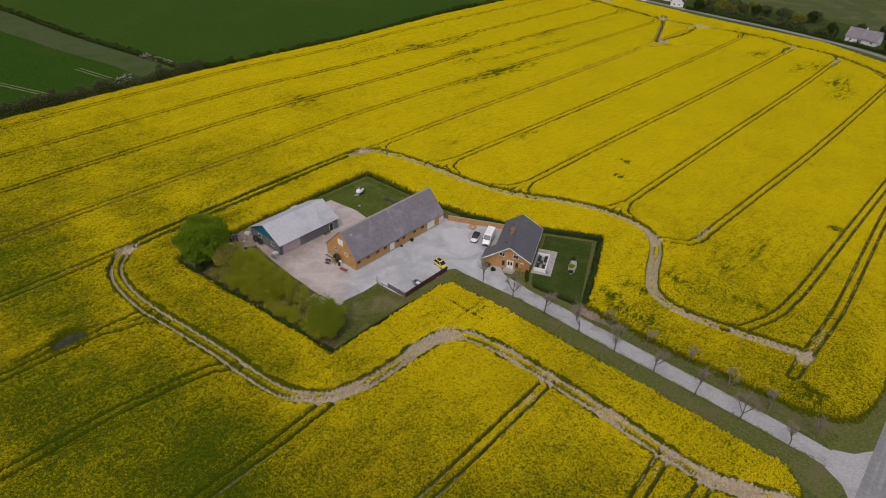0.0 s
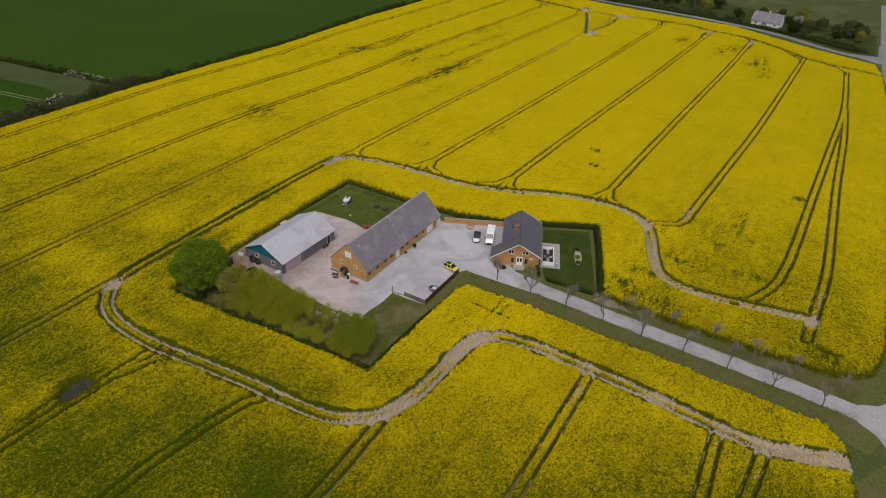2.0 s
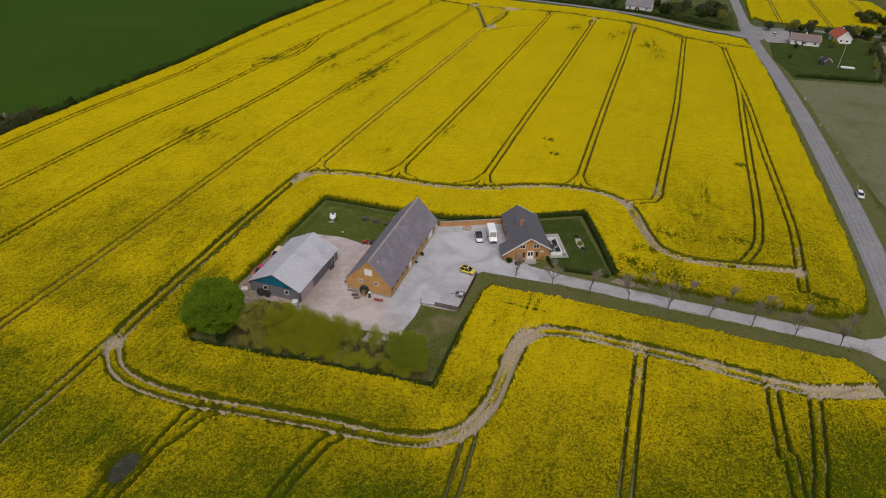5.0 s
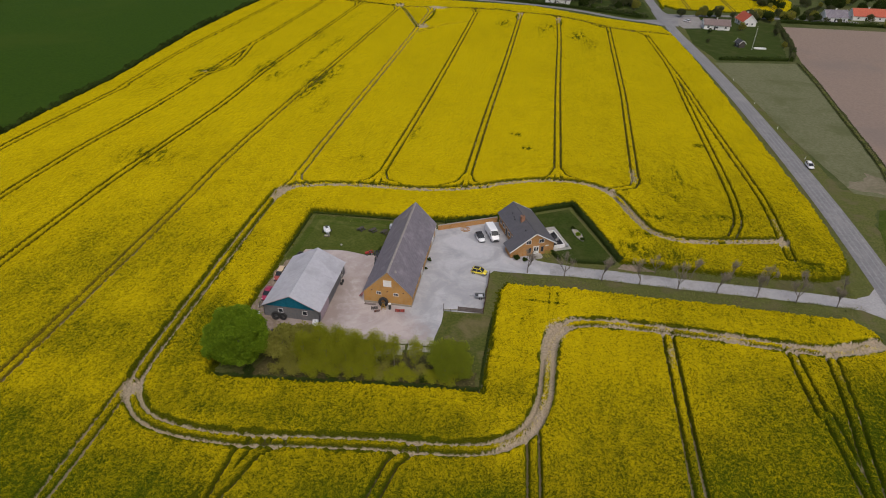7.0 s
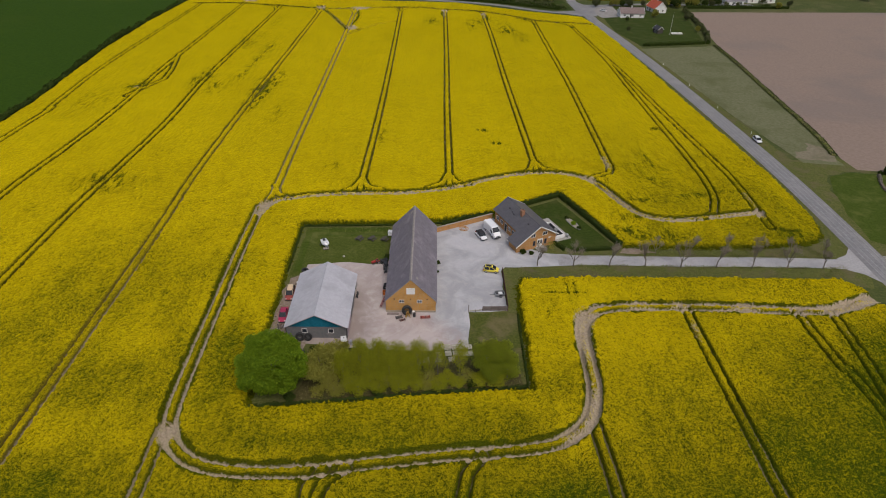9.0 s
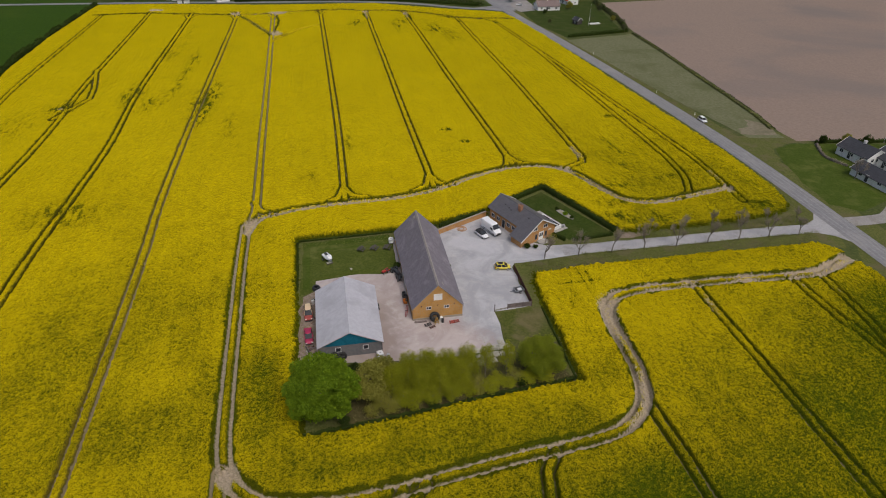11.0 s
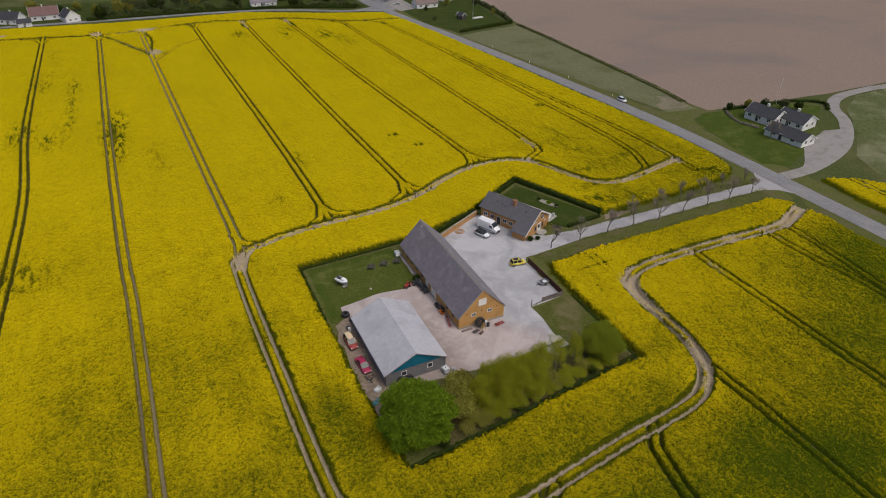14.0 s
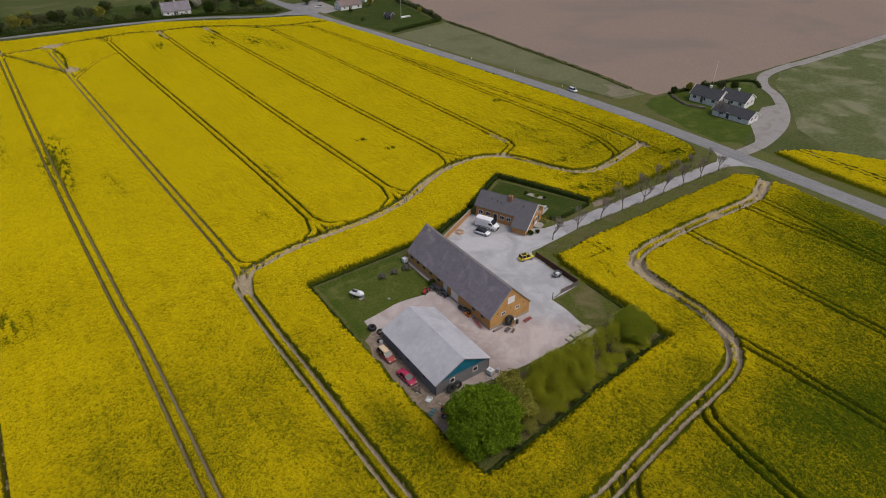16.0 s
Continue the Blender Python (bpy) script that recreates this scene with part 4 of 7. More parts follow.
# fields and gardens round about
sheet("verge_road", [(92, 300), (94, 230), (95, 115), (96.6, 64), (100.5, 36), (102.5, 25), (103.8, 10), (98.6, 2), (98, -30), (98, -220), (116, -220), (117, 0), (116, 60), (114, 115), (112, 180), (107, 300)], "verge", -0.075,
      "rough roadside grass", rough=0.15, step=3, seed=10)
sheet("wheat_field", [(-138, 40), (-137.6, 57), (-140.6, 119), (-151, 200), (-153.8, 260), (-152, 345), (-160, 480), (-620, 480), (-620, -14), (-420, 8), (-284, 25.5), (-166, 40.5)], "wheat", -0.05, "dark green field of young wheat", "field", rough=0.3, step=10, seed=11)
sheet("grass_lane", [(-138, 42), (-166, 38), (-219, 29.7), (-284, 23), (-420, 6), (-520, -6), (-520, -28), (-420, -14), (-247, 10.8), (-200, 18.2), (-165, 25.7), (-138, 29)], "lane", -0.02, "pale grass lane between two fields", "field", rough=0.3, step=8, seed=12)
sheet("wheat_field_south", [(-138, 28.8), (-165, 25.5), (-200, 18.0), (-247, 10.6), (-420, -14.2), (-520, -28.2), (-520, -220), (-138, -220)], "greenfield", -0.045, "green field with pale wheel lanes", "field", rough=0.3, step=10, seed=13)
for a, b in (((-190, -19), (-140, -1.5)), ((-172, 13.5), (-140, 19.8))):
    for d in (-0.9, 0.9):
        strip("wheel_lane", [(a[0], a[1] + d), (b[0], b[1] + d)], 0.6, "palelane", 0.02, "pale dry wheel lane through the green field", "wheel lane")
sheet("ploughed_field", [(132, 71), (131.8, 80), (136.6, 102), (141.8, 144), (148.2, 194), (152.2, 234), (165.5, 318), (420, 340), (520, 60), (236, 64), (187, 65), (150, 68)], "plough", -0.04,
      "bare brown harrowed field", "field", rough=0.3, step=8, seed=14)
sheet("fallow_strip", [(108.5, 221), (148, 229), (145.6, 194), (139.2, 144), (133.8, 102), (129.4, 80), (130, 74), (118, 76), (114, 120), (111.5, 180)], "fallow", -0.035, "pale fallow strip beside the road", "field", rough=0.15, step=3, seed=15)
sheet("bare_patch", [(117.5, 80), (121, 78), (129, 77), (131, 82), (130.5, 90), (127, 93), (124.5, 86), (120, 85)], "poor", -0.02, "poor bare earth at the end of the fallow strip", "field", rough=0.7, step=2, seed=35)
sheet("meadow", [(236, 59.5), (196, 59), (178, 50), (160.5, 33), (143, 21.5), (138, 12), (131, -8), (200, -60), (420, -60), (420, 59)], "meadow", -0.04, "pale patchy green meadow", "field", rough=0.4, step=6, seed=16)
sheet("verge_east", [(112.4, 31), (111, 60), (110, 78), (131, 80), (137.4, 68.2), (129, 69.6), (120.4, 66.6), (116.2, 57.4), (112.8, 44.2)], "verge", -0.05, "rough patchy grass beside the road", rough=0.5, seed=18)
sheet("lawn_east", [(121, 66), (129, 69), (137, 67.5), (150, 66), (168, 62), (172, 56), (150, 42), (128, 29), (118, 25), (111.8, 30), (113.4, 44), (117, 57)], "clipped", -0.028, "green lawn round the white farmhouse", rough=0.2, seed=17)
strip("east_drive", [(110.5, 21), (120, 21.0), (133, 23.6), (146, 28.2), (158, 35.5), (168, 44), (176, 54), (189, 60.8), (210, 62), (236, 61), (420, 62)], 4.2, "eastdrive", 0.0, "winding grey gravel drive", "driveway")
sheet("east_court", [(119, 22.0), (125, 25.6), (130, 29.6), (133, 32.2), (139, 34.5), (146, 37.6), (152, 39.6), (158, 38.2), (155, 34), (146, 28.4), (133, 23.8)], "eastdrive", -0.018, "grey gravel court of the white farmhouse", "driveway", rough=0.1, seed=18)
sheet("lawn_north", [(105, 258), (111, 226), (146, 233.6), (164, 322), (150, 334), (125, 334), (108, 320)], "mown", -0.03, "green garden lawns beside the junction", rough=0.2, seed=19)
sheet("gravel_court", [(102.5, 317), (108, 329), (121, 333.5), (120, 312), (116.5, 299), (106, 296)], "eastdrive", 0.0, "grey gravel court beside the junction", "driveway", rough=0.1, seed=34)
sheet("lawn_village", [(-160, 352), (-50, 349), (0, 345), (45, 334), (78, 316), (92, 318), (91, 372), (70, 384), (0, 400), (-160, 420)], "mown", -0.03, "green gardens along the side road", rough=0.4, seed=20)

sheet("puddle", [(-16.7 + 2.2 * (1 + 0.10 * math.sin(3 * a)) * math.cos(a), -52.8 + 0.3 * math.cos(a) + 3.5 * (1 + 0.08 * math.cos(2 * a + 1)) * math.sin(a)) for a in np.linspace(0, 2 * math.pi, 26, endpoint=False)], "mud", 0.07, "dark wet puddle in the crop", "puddle")


def far_crop(name, poly, seed, start):
    """A flowering field with its own rim, in a coarse grid."""
    p = np.array(poly)
    xs, ys = np.arange(p[:, 0].min() - 1, p[:, 0].max() + 2, 0.8), np.arange(p[:, 1].min() - 1, p[:, 1].max() + 2, 0.8)
    gx, gy = np.meshgrid(xs, ys)
    border = signed(gx, gy, poly)
    rng = np.random.default_rng(seed)
    lump = rng.normal(size=gx.shape)
    z = terr(gx, gy) - 0.02 + np.clip((border + 0.2) / 0.7, 0, 1) * (CROP + 0.15 * lump)
    tram = np.abs((gx - start) % 28.5 - 14.25)
    i = np.arange(gx.size).reshape(gx.shape)
    k = border > -0.4
    f = np.stack([i[:-1, :-1], i[:-1, 1:], i[1:, 1:], i[1:, :-1]], -1)[k[:-1, :-1] | k[1:, 1:]]
    used, f = np.unique(f, return_inverse=True)
    ob = raw(name, np.stack([gx, gy, z], -1).reshape(-1, 3)[used], f.reshape(-1, 4), "crop", smooth=True)
    for at_name, a in (("loop_d", gx * 0 + 50), ("tram_d", tram), ("sparse_dim", gx * 0 - 0.2), ("thin", gx * 0), ("border", border), ("bare", gx * 0), ("peak", lump)):
        ob.data.attributes.new(at_name, "FLOAT", "POINT").data.foreach_set("value", a.ravel()[used].astype(np.float32))
    return tagged(ob, "yellow flowering rapeseed beyond the road", "crop", "", "stuff")


far_crop("rapeseed_crop", [(118.6, 14.6), (126.9, 10.7), (134, 2.2), (150, -30), (150, -90), (116, -90), (117, 4)], 21, 110.5)
far_crop("rapeseed_crop", [(101.5, 352), (104, 362), (110, 352), (146, 353.5), (182, 354), (196, 400), (190, 460), (103, 460)], 22, 104.0)


# ---------------------------------------------------------------- buildings
def window(parent, name, m, w, h, bars=1, frame_mat="white"):
    """A window that stands proud of the wall: frame with bars, glass behind. m: its place, looking along local -y."""
    bm = bmesh.new()
    t = 0.09
    box(bm, -w / 2, w / 2, -0.05, 0.04, -h / 2, -h / 2 + t)
    box(bm, -w / 2, w / 2, -0.05, 0.04, h / 2 - t, h / 2)
    box(bm, -w / 2, -w / 2 + t, -0.05, 0.04, -h / 2 + t, h / 2 - t)
    box(bm, w / 2 - t, w / 2, -0.05, 0.04, -h / 2 + t, h / 2 - t)
    for i in range(bars):
        x = -w / 2 + w * (i + 1) / (bars + 1)
        box(bm, x - 0.035, x + 0.035, -0.045, 0.03, -h / 2 + t, h / 2 - t)
    bmesh.ops.transform(bm, matrix=m, verts=bm.verts)
    fr = part(name, bm, frame_mat, parent)
    bm = boxed(-w / 2 + t * 0.7, w / 2 - t * 0.7, -0.02, 0.03, -h / 2 + t * 0.7, h / 2 - t * 0.7)
    bmesh.ops.transform(bm, matrix=m, verts=bm.verts)
    part("pane", bm, "glass", fr)
    return fr


def facing(x, y, z, turn):
    """A place on a wall that faces: 0 south, 90 east, 180 north, 270 west."""
    return pose(x, y, z, 0, 0, turn)


def door(parent, m, w, h, material, split=False, label=""):
    bm = bmesh.new()
    box(bm, -w / 2 - 0.1, -w / 2, -0.06, 0.05, 0, h + 0.1)
    box(bm, w / 2, w / 2 + 0.1, -0.06, 0.05, 0, h + 0.1)
    box(bm, -w / 2, w / 2, -0.06, 0.05, h, h + 0.1)
    bmesh.ops.transform(bm, matrix=m, verts=bm.verts)
    fr = part("door_frame", bm, "offwhite", parent)
    for a, b in (((-w / 2, -0.01), (0.01, w / 2)) if split else ((-w / 2, w / 2),)):
        bm = boxed(a, b, -0.04, 0.04, 0.03, h)
        for i in range(1, max(2, int((b - a) / 0.25))):
            x = a + (b - a) * i / max(2, int((b - a) / 0.25))
            box(bm, x - 0.012, x + 0.012, -0.052, -0.03, 0.06, h - 0.03)
        bmesh.ops.transform(bm, matrix=m, verts=bm.verts)
        leaf = part("door_leaf", bm, material, fr, label)
    return fr


def gable_walls(x0, x1, y0, y1, eave, ridge, thick, xr=None):
    """Four walls with two gables, hollow, as one mesh."""
    xr = (x0 + x1) / 2 if xr is None else xr
    bm = bmesh.new()
    prism(bm, [(x0, -0.3), (x1, -0.3), (x1, eave), (xr, ridge), (x0, eave)], y0, y0 + thick)
    prism(bm, [(x0, -0.3), (x1, -0.3), (x1, eave), (xr, ridge), (x0, eave)], y1 - thick, y1)
    box(bm, x0, x0 + thick, y0 + thick, y1 - thick, -0.3, eave)
    box(bm, x1 - thick, x1, y0 + thick, y1 - thick, -0.3, eave)
    return bm


def roof_slope(xe, ze, xr, zr, y0, y1, thick):
    """One slope of a roof from eave (xe, ze) to ridge (xr, zr)."""
    d = Vector((xr - xe, zr - ze)).normalized()
    n = Vector((-d.y, d.x)) * (1 if d.x > 0 else -1)
    return prismed([(xe, ze), (xr, zr), (xr + n.x * thick, zr + n.y * thick), (xe + n.x * thick, ze + n.y * thick)], y0, y1)


def build_barn():
    b = thing("barn", pose(0, 0, 0), "long ochre brick barn with a weathered grey roof", "barn")
    X, Y0, Y1, E, R = 5.0, 0.35, 29.5, 2.75, 8.0
    part("wall", gable_walls(-X, X, Y0, Y1, E, R, 0.35), "brick", b)
    bm = bmesh.new()
    box(bm, -X - 0.05, X + 0.05, Y0 - 0.05, Y0 - 0.002, -0.3, 0.45)
    box(bm, -X - 0.05, -X - 0.002, Y0, Y1, -0.3, 0.35)
    box(bm, X + 0.002, X + 0.05, Y0, Y1, -0.3, 0.35)
    part("plinth", bm, "plinth", b, "grey rendered plinth")
    k = (R - E) / X
    o = 0.16
    for s in (-1, 1):
        rf = part("roof_slope", roof_slope(s * (X + o), E - k * o + 0.04, 0, R + 0.04, Y0 - 0.12, Y1 + 0.12, 0.14), "slate", b)
        bm = bmesh.new()
        for j in range(int((Y1 - Y0) / 1.1)):
            y = Y0 + 0.6 + 1.1 * j
            box(bm, s * (X + o) - 0.05, s * (X + o) + 0.05, y - 0.56, y + 0.54, E - k * o - 0.1, E - k * o + 0.02)
        part("gutter", bm, "ridge", b)
        # pale verge board on the south gable
        bm = roof_slope(s * (X + o), E - k * o + 0.14, 0, R + 0.14, Y0 - 0.2, Y0 - 0.122, 0.1)
        part("verge_board", bm, "ridge", b)
    bm = bmesh.new()
    for j in range(60):
        y = Y0 - 0.1 + j * (Y1 - Y0 + 0.2) / 60
        prism(bm, [(-0.28, R - 0.02 + 0.01 * (j % 2)), (0, R + 0.27 + 0.012 * (j % 3)), (0.28, R - 0.02 + 0.01 * (j % 2))], y, y + (Y1 - Y0 + 0.2) / 60 - 0.02)
    part("ridge_cap", bm, "ridge", b)
    # hay hatch in the south gable, with its bars
    bm = boxed(-0.85, 0.85, Y0 - 0.07, Y0 - 0.005, 4.55, 6.05)
    for x in (-0.425, 0, 0.425):
        box(bm, x - 0.015, x + 0.015, Y0 - 0.085, Y0 - 0.06, 4.57, 6.03)
    part("gable_hatch", bm, "white", b, "white boarded hatch")
    for x in (-1.85, 1.75):
        window(b, "window", facing(x, Y0, 2.75, 0), 1.05, 0.75)
    for x in (-0.05, 3.3, -3.3):
        part("vent_slot", boxed(x - 0.12, x + 0.12, Y0 - 0.02, Y0 + 0.01, 3.15, 3.4), "glass", b)
    for y in (1.2, 4.1, 7.0, 9.4, 13.5, 15.5, 19.2, 22.0):
        window(b, "window", facing(X, y, 1.85, 90), 0.95, 0.7, 1, "greyplank")
    door(b, facing(X, 11.6, 0, 90), 1.25, 2.15, "white")
    door(b, facing(X, 25.0, 0, 90), 2.4, 2.25, "white", True)
    part("door_leaf", boxed(X + 0.05, X + 0.12, 28.0, 29.6, 0.05, 2.0), "offwhite", b, "pale sliding door")
    for y in (2.8, 5.6, 17.6, 20.6, 23.2, 25.6, 28.0):
        window(b, "window", facing(-X, y, 1.85, 270), 0.95, 0.7, 1, "greyplank")
    door(b, facing(-X, 11.9, 0, 270), 2.2, 2.2, "offwhite", True)
    door(b, facing(-X, 15.2, 0, 270), 1.1, 2.1, "white")
    # patched roof lights and rusty vents
    for s, y, h, w in ((1, 2.4, 0.75, 0.35), (-1, 27.6, 0.88, 0.5)):
        c = Vector((s * (X - h * X), y, E + h * (R - E) + 0.24))
        bm = boxed(-0.28, 0.28, -w, w, -0.04, 0.03, m=Matrix.Translation(c) @ pose(0, 0, 0, 0, s * math.degrees(math.atan(k)), 0))
        part("roof_patch", bm, "ridge", b)
    return b


build_barn()


def build_shed():
    b = thing("shed", pose(0, 0, 0), "dark grey machine shed with a pale sheet roof", "shed")
    X0, X1, Y0, Y1, E, R = -23.4, -11.9, -7.7, 9.3, 2.75, 5.65
    XR = (X0 + X1) / 2
    part("wall", gable_walls(X0, X1, Y0, Y1, E, R, 0.2), "cladding", b)
    part("gable_boards", prismed([(X0 + 0.1, E + 0.02), (X1 - 0.1, E + 0.02), (XR, R - 0.04)], Y0 - 0.06, Y0 - 0.004), "teal", b, "teal painted boards")
    n, gap = 15, 0.008
    k = (R - E) / (XR - X0)
    step = (Y1 - Y0 + 0.7) / n
    for s, xe in ((-1, X0 - 0.3), (1, X1 + 0.3)):
        rs = part("roof_slope", roof_slope(xe, E - k * 0.3, XR, R, Y0 - 0.3, Y1 + 0.3, 0.03), "sheet", b)
        for j in range(n):
            y = Y0 - 0.35 + j * step
            part("roof_panel", roof_slope(xe, E - k * 0.3 + 0.04 + 0.006 * (j % 2), XR, R + 0.04 + 0.006 * (j % 2), y + gap, y + step, 0.05), "sheet", rs)
    for j in range(n):
        y = Y0 - 0.35 + j * step
        part("ridge_cap", prismed([(XR - 0.35, R - 0.09), (XR, R + 0.13), (XR + 0.35, R - 0.09)], y + gap, y + step), "sheet", b)
    part("fascia", roof_slope(X0 - 0.3, E - k * 0.3 + 0.02, XR, R + 0.02, Y0 - 0.42, Y0 - 0.36, 0.12), "ridge", b)
    part("fascia", roof_slope(X1 + 0.3, E - k * 0.3 + 0.02, XR, R + 0.02, Y0 - 0.42, Y0 - 0.36, 0.12), "ridge", b)
    for x in (-19.9, -14.9):
        window(b, "window", facing(x, Y0, 1.75, 0), 1.05, 1.05, 0)
    bm = boxed(X1 + 0.02, X1 + 0.12, -7.0, -2.2, 0.05, 2.55)
    for y in np.arange(-6.9, -2.2, 0.4):
        box(bm, X1 + 0.115, X1 + 0.14, y, y + 0.06, 0.08, 2.52)
    part("sliding_door", bm, "mauve", b, "faded mauve steel sliding door")
    part("door_rail", boxed(X1 + 0.02, X1 + 0.16, -7.2, 2.4, 2.57, 2.66), "darkplastic", b)
    part("sliding_door", boxed(X1 + 0.02, X1 + 0.1, -2.1, 2.4, 0.05, 2.55), "cladding", b)
    door(b, facing(X1, 7.2, 0, 90), 1.0, 2.1, "glass")
    for y in (1.0, -4.2):
        window(b, "window", facing(X0, y, 1.8, 270), 0.8, 0.6, 0, "darkplastic")
    part("corner_trim", boxed(X0 - 0.04, X0 + 0.1, Y0 - 0.04, Y0 + 0.1, -0.1, E), "darkplastic", b)
    part("corner_trim", boxed(X1 - 0.1, X1 + 0.04, Y0 - 0.04, Y0 + 0.1, -0.1, E), "darkplastic", b)
    return b


build_shed()


def build_house():
    """Local x across the ridge, local y along it, origin under the middle of the south gable."""
    b = thing("house", pose(29.1, 24.95, 0, 0, 0, 24.5), "orange brick house with a dark slate roof and white windows", "house")
    XW, XE, L, R = -3.5, 4.8, 14.6, 5.8
    kw, ke = 0.68, 0.60
    ew, ee = R + kw * XW, R - ke * XE
    bm = bmesh.new()
    for y0, y1 in ((0, 0.35), (L - 0.35, L)):
        prism(bm, [(XW, -0.3), (XE, -0.3), (XE, ee), (0, R), (XW, ew)], y0, y1)
    box(bm, XW, XW + 0.35, 0.35, L - 0.35, -0.3, ew)
    box(bm, XE - 0.35, XE, 0.35, L - 0.35, -0.3, ee)
    part("wall", bm, "house_brick", b)
    # low wing under the prolonged west slope
    XX, D = -5.85, 3.5
    ex = R + kw * XX
    bm = bmesh.new()
    prism(bm, [(XX, -0.3), (XW - 0.004, -0.3), (XW - 0.004, ew - 0.01), (XX, ex)], 0, 0.3)
    prism(bm, [(XX, -0.3), (XW - 0.004, -0.3), (XW - 0.004, ew - 0.01), (XX, ex)], D - 0.3, D)
    box(bm, XX, XX + 0.3, 0.3, D - 0.3, -0.3, ex)
    part("wing_wall", bm, "house_brick", b)
    o = 0.4
    part("roof_slope", roof_slope(XW - o, ew - kw * o + 0.05, 0, R + 0.05, -0.45, L + 0.45, 0.14), "tile", b)
    part("roof_slope", roof_slope(XE + o, ee - ke * o + 0.05, 0, R + 0.05, -0.45, L + 0.45, 0.14), "tile", b)
    part("wing_roof", roof_slope(XX - o, ex - kw * o + 0.05, XW - o, ew - kw * o + 0.05, -0.45, D + 0.35, 0.14), "tile", b)
    bm = bmesh.new()
    for j in range(30):
        y = -0.45 + j * (L + 0.9) / 30
        prism(bm, [(-0.22, R + 0.06), (0, R + 0.3), (0.22, R + 0.06)], y, y + (L + 0.9) / 30 - 0.015)
    part("ridge_cap", bm, "tile", b)
    part("barge_board", roof_slope(XX - o, ex - kw * o - 0.02, 0, R - 0.02, -0.53, -0.46, 0.24), "white", b, "white barge board")
    part("barge_board", roof_slope(XE + o, ee - ke * o - 0.02, 0, R - 0.02, -0.53, -0.46, 0.24), "white", b, "white barge board")
    part("barge_board", roof_slope(XE + o, ee - ke * o - 0.02, 0, R - 0.02, L + 0.46, L + 0.53, 0.24), "white", b, "white barge board")
    part("gutter", boxed(XE + o - 0.05, XE + o + 0.1, -0.45, L + 0.45, ee - ke * o - 0.08, ee - ke * o + 0.06), "white", b)
    bm = boxed(-1.2, -0.4, 6.1, 7.0, 4.6, 6.7, 0.02)
    box(bm, -1.27, -0.33, 6.03, 7.07, 6.7, 6.82)
    ch = part("chimney", bm, "chimney", b, "red-brown brick chimney")
    part("chimney_pot", rodded((-0.8, 6.55, 6.82), (-0.8, 6.55, 7.02), 0.14), "darkplastic", ch)
    for y, x in ((9.6, -1.7), (8.6, -1.9), (11.2, -1.5), (2.8, -1.4)):
        z = R + kw * x + 0.2
        part("roof_vent", boxed(x - 0.12, x + 0.12, y - 0.12, y + 0.12, z - 0.1, z + 0.25), "darkplastic", b)
    for x in (-1.6, 1.6):
        window(b, "window", facing(x, 0, 3.6, 0), 1.3, 1.05)
    # glazed porch doors in the gable
    door(b, facing(0.4, 0, 0.2, 0), 1.3, 2.1, "white", True, "white door leaf")
    for x in (0.08, 0.72):
        part("door_pane", boxed(x - 0.22, x + 0.22, -0.07, -0.054, 1.05, 2.05), "glass", b, "dark door glass")
    for x in (-1.15, 1.95):
        window(b, "window", facing(x, 0, 1.35, 0), 0.7, 1.4, 0, "greyplank")
    part("wall_plaque", boxed(2.7, 3.5, -0.06, -0.004, 2.0, 2.3), "offwhite", b, "pale rendered panel")
    bm = boxed(-0.9, 1.7, -1.5, -0.02, 0, 0.2)
    box(bm, -0.6, 1.4, -1.9, -1.5, 0, 0.1)
    part("door_step", bm, "slab", b, "grey stone steps")
    for y in (5.6, 7.4, 9.2, 11.2, 13.2):
        if y == 9.2:
            door(b, facing(XW, y, 0.1, 270), 1.0, 2.1, "glass")
        else:
            window(b, "window", facing(XW, y, 1.7, 270), 1.25, 1.1)
    for y in (3.0, 6.0, 9.0, 12.0):
        window(b, "window", facing(XE, y, 1.6, 90), 1.4, 1.2)
    return b


HOUSE = build_house()


# ---------------------------------------------------------------- plants
def grow(rng, height, girth, spread, depth, fork=0.32, rise=0.18):
    """Limbs of a tree as (from, to, girth, girth): a trunk that forks again and again."""
    out = []

    def limb(a, d, length, r, k):
        b = a + d * length
        out.append((a, b, r, r * 0.68))
        if k == 0:
            return
        for _ in range(3 if k > 1 else 2):
            e = (d + Vector(rng.normal(0, spread, 3)) + Vector((0, 0, rise))).normalized()
            limb(b - d * length * rng.uniform(0, 0.3), e, length * rng.uniform(0.6, 0.85), r * 0.6, k - 1)
    limb(Vector((0, 0, -0.2)), Vector((rng.normal(0, 0.015), rng.normal(0, 0.015), 1)).normalized(), height * fork, girth, depth)
    return out


def limb_mesh(segments, n=5):
    v, f = [], []
    for a, b, ra, rb in segments:
        q = (b - a).to_track_quat("Z", "Y")
        k = len(v)
        for p, r in ((a, ra), (b, rb)):
            for i in range(n):
                t = 2 * math.pi * i / n
                v.append(p + q @ Vector((r * math.cos(t), r * math.sin(t), 0)))
        f += [(k + i, k + (i + 1) % n, k + n + (i + 1) % n, k + n + i) for i in range(n)]
    return v, f


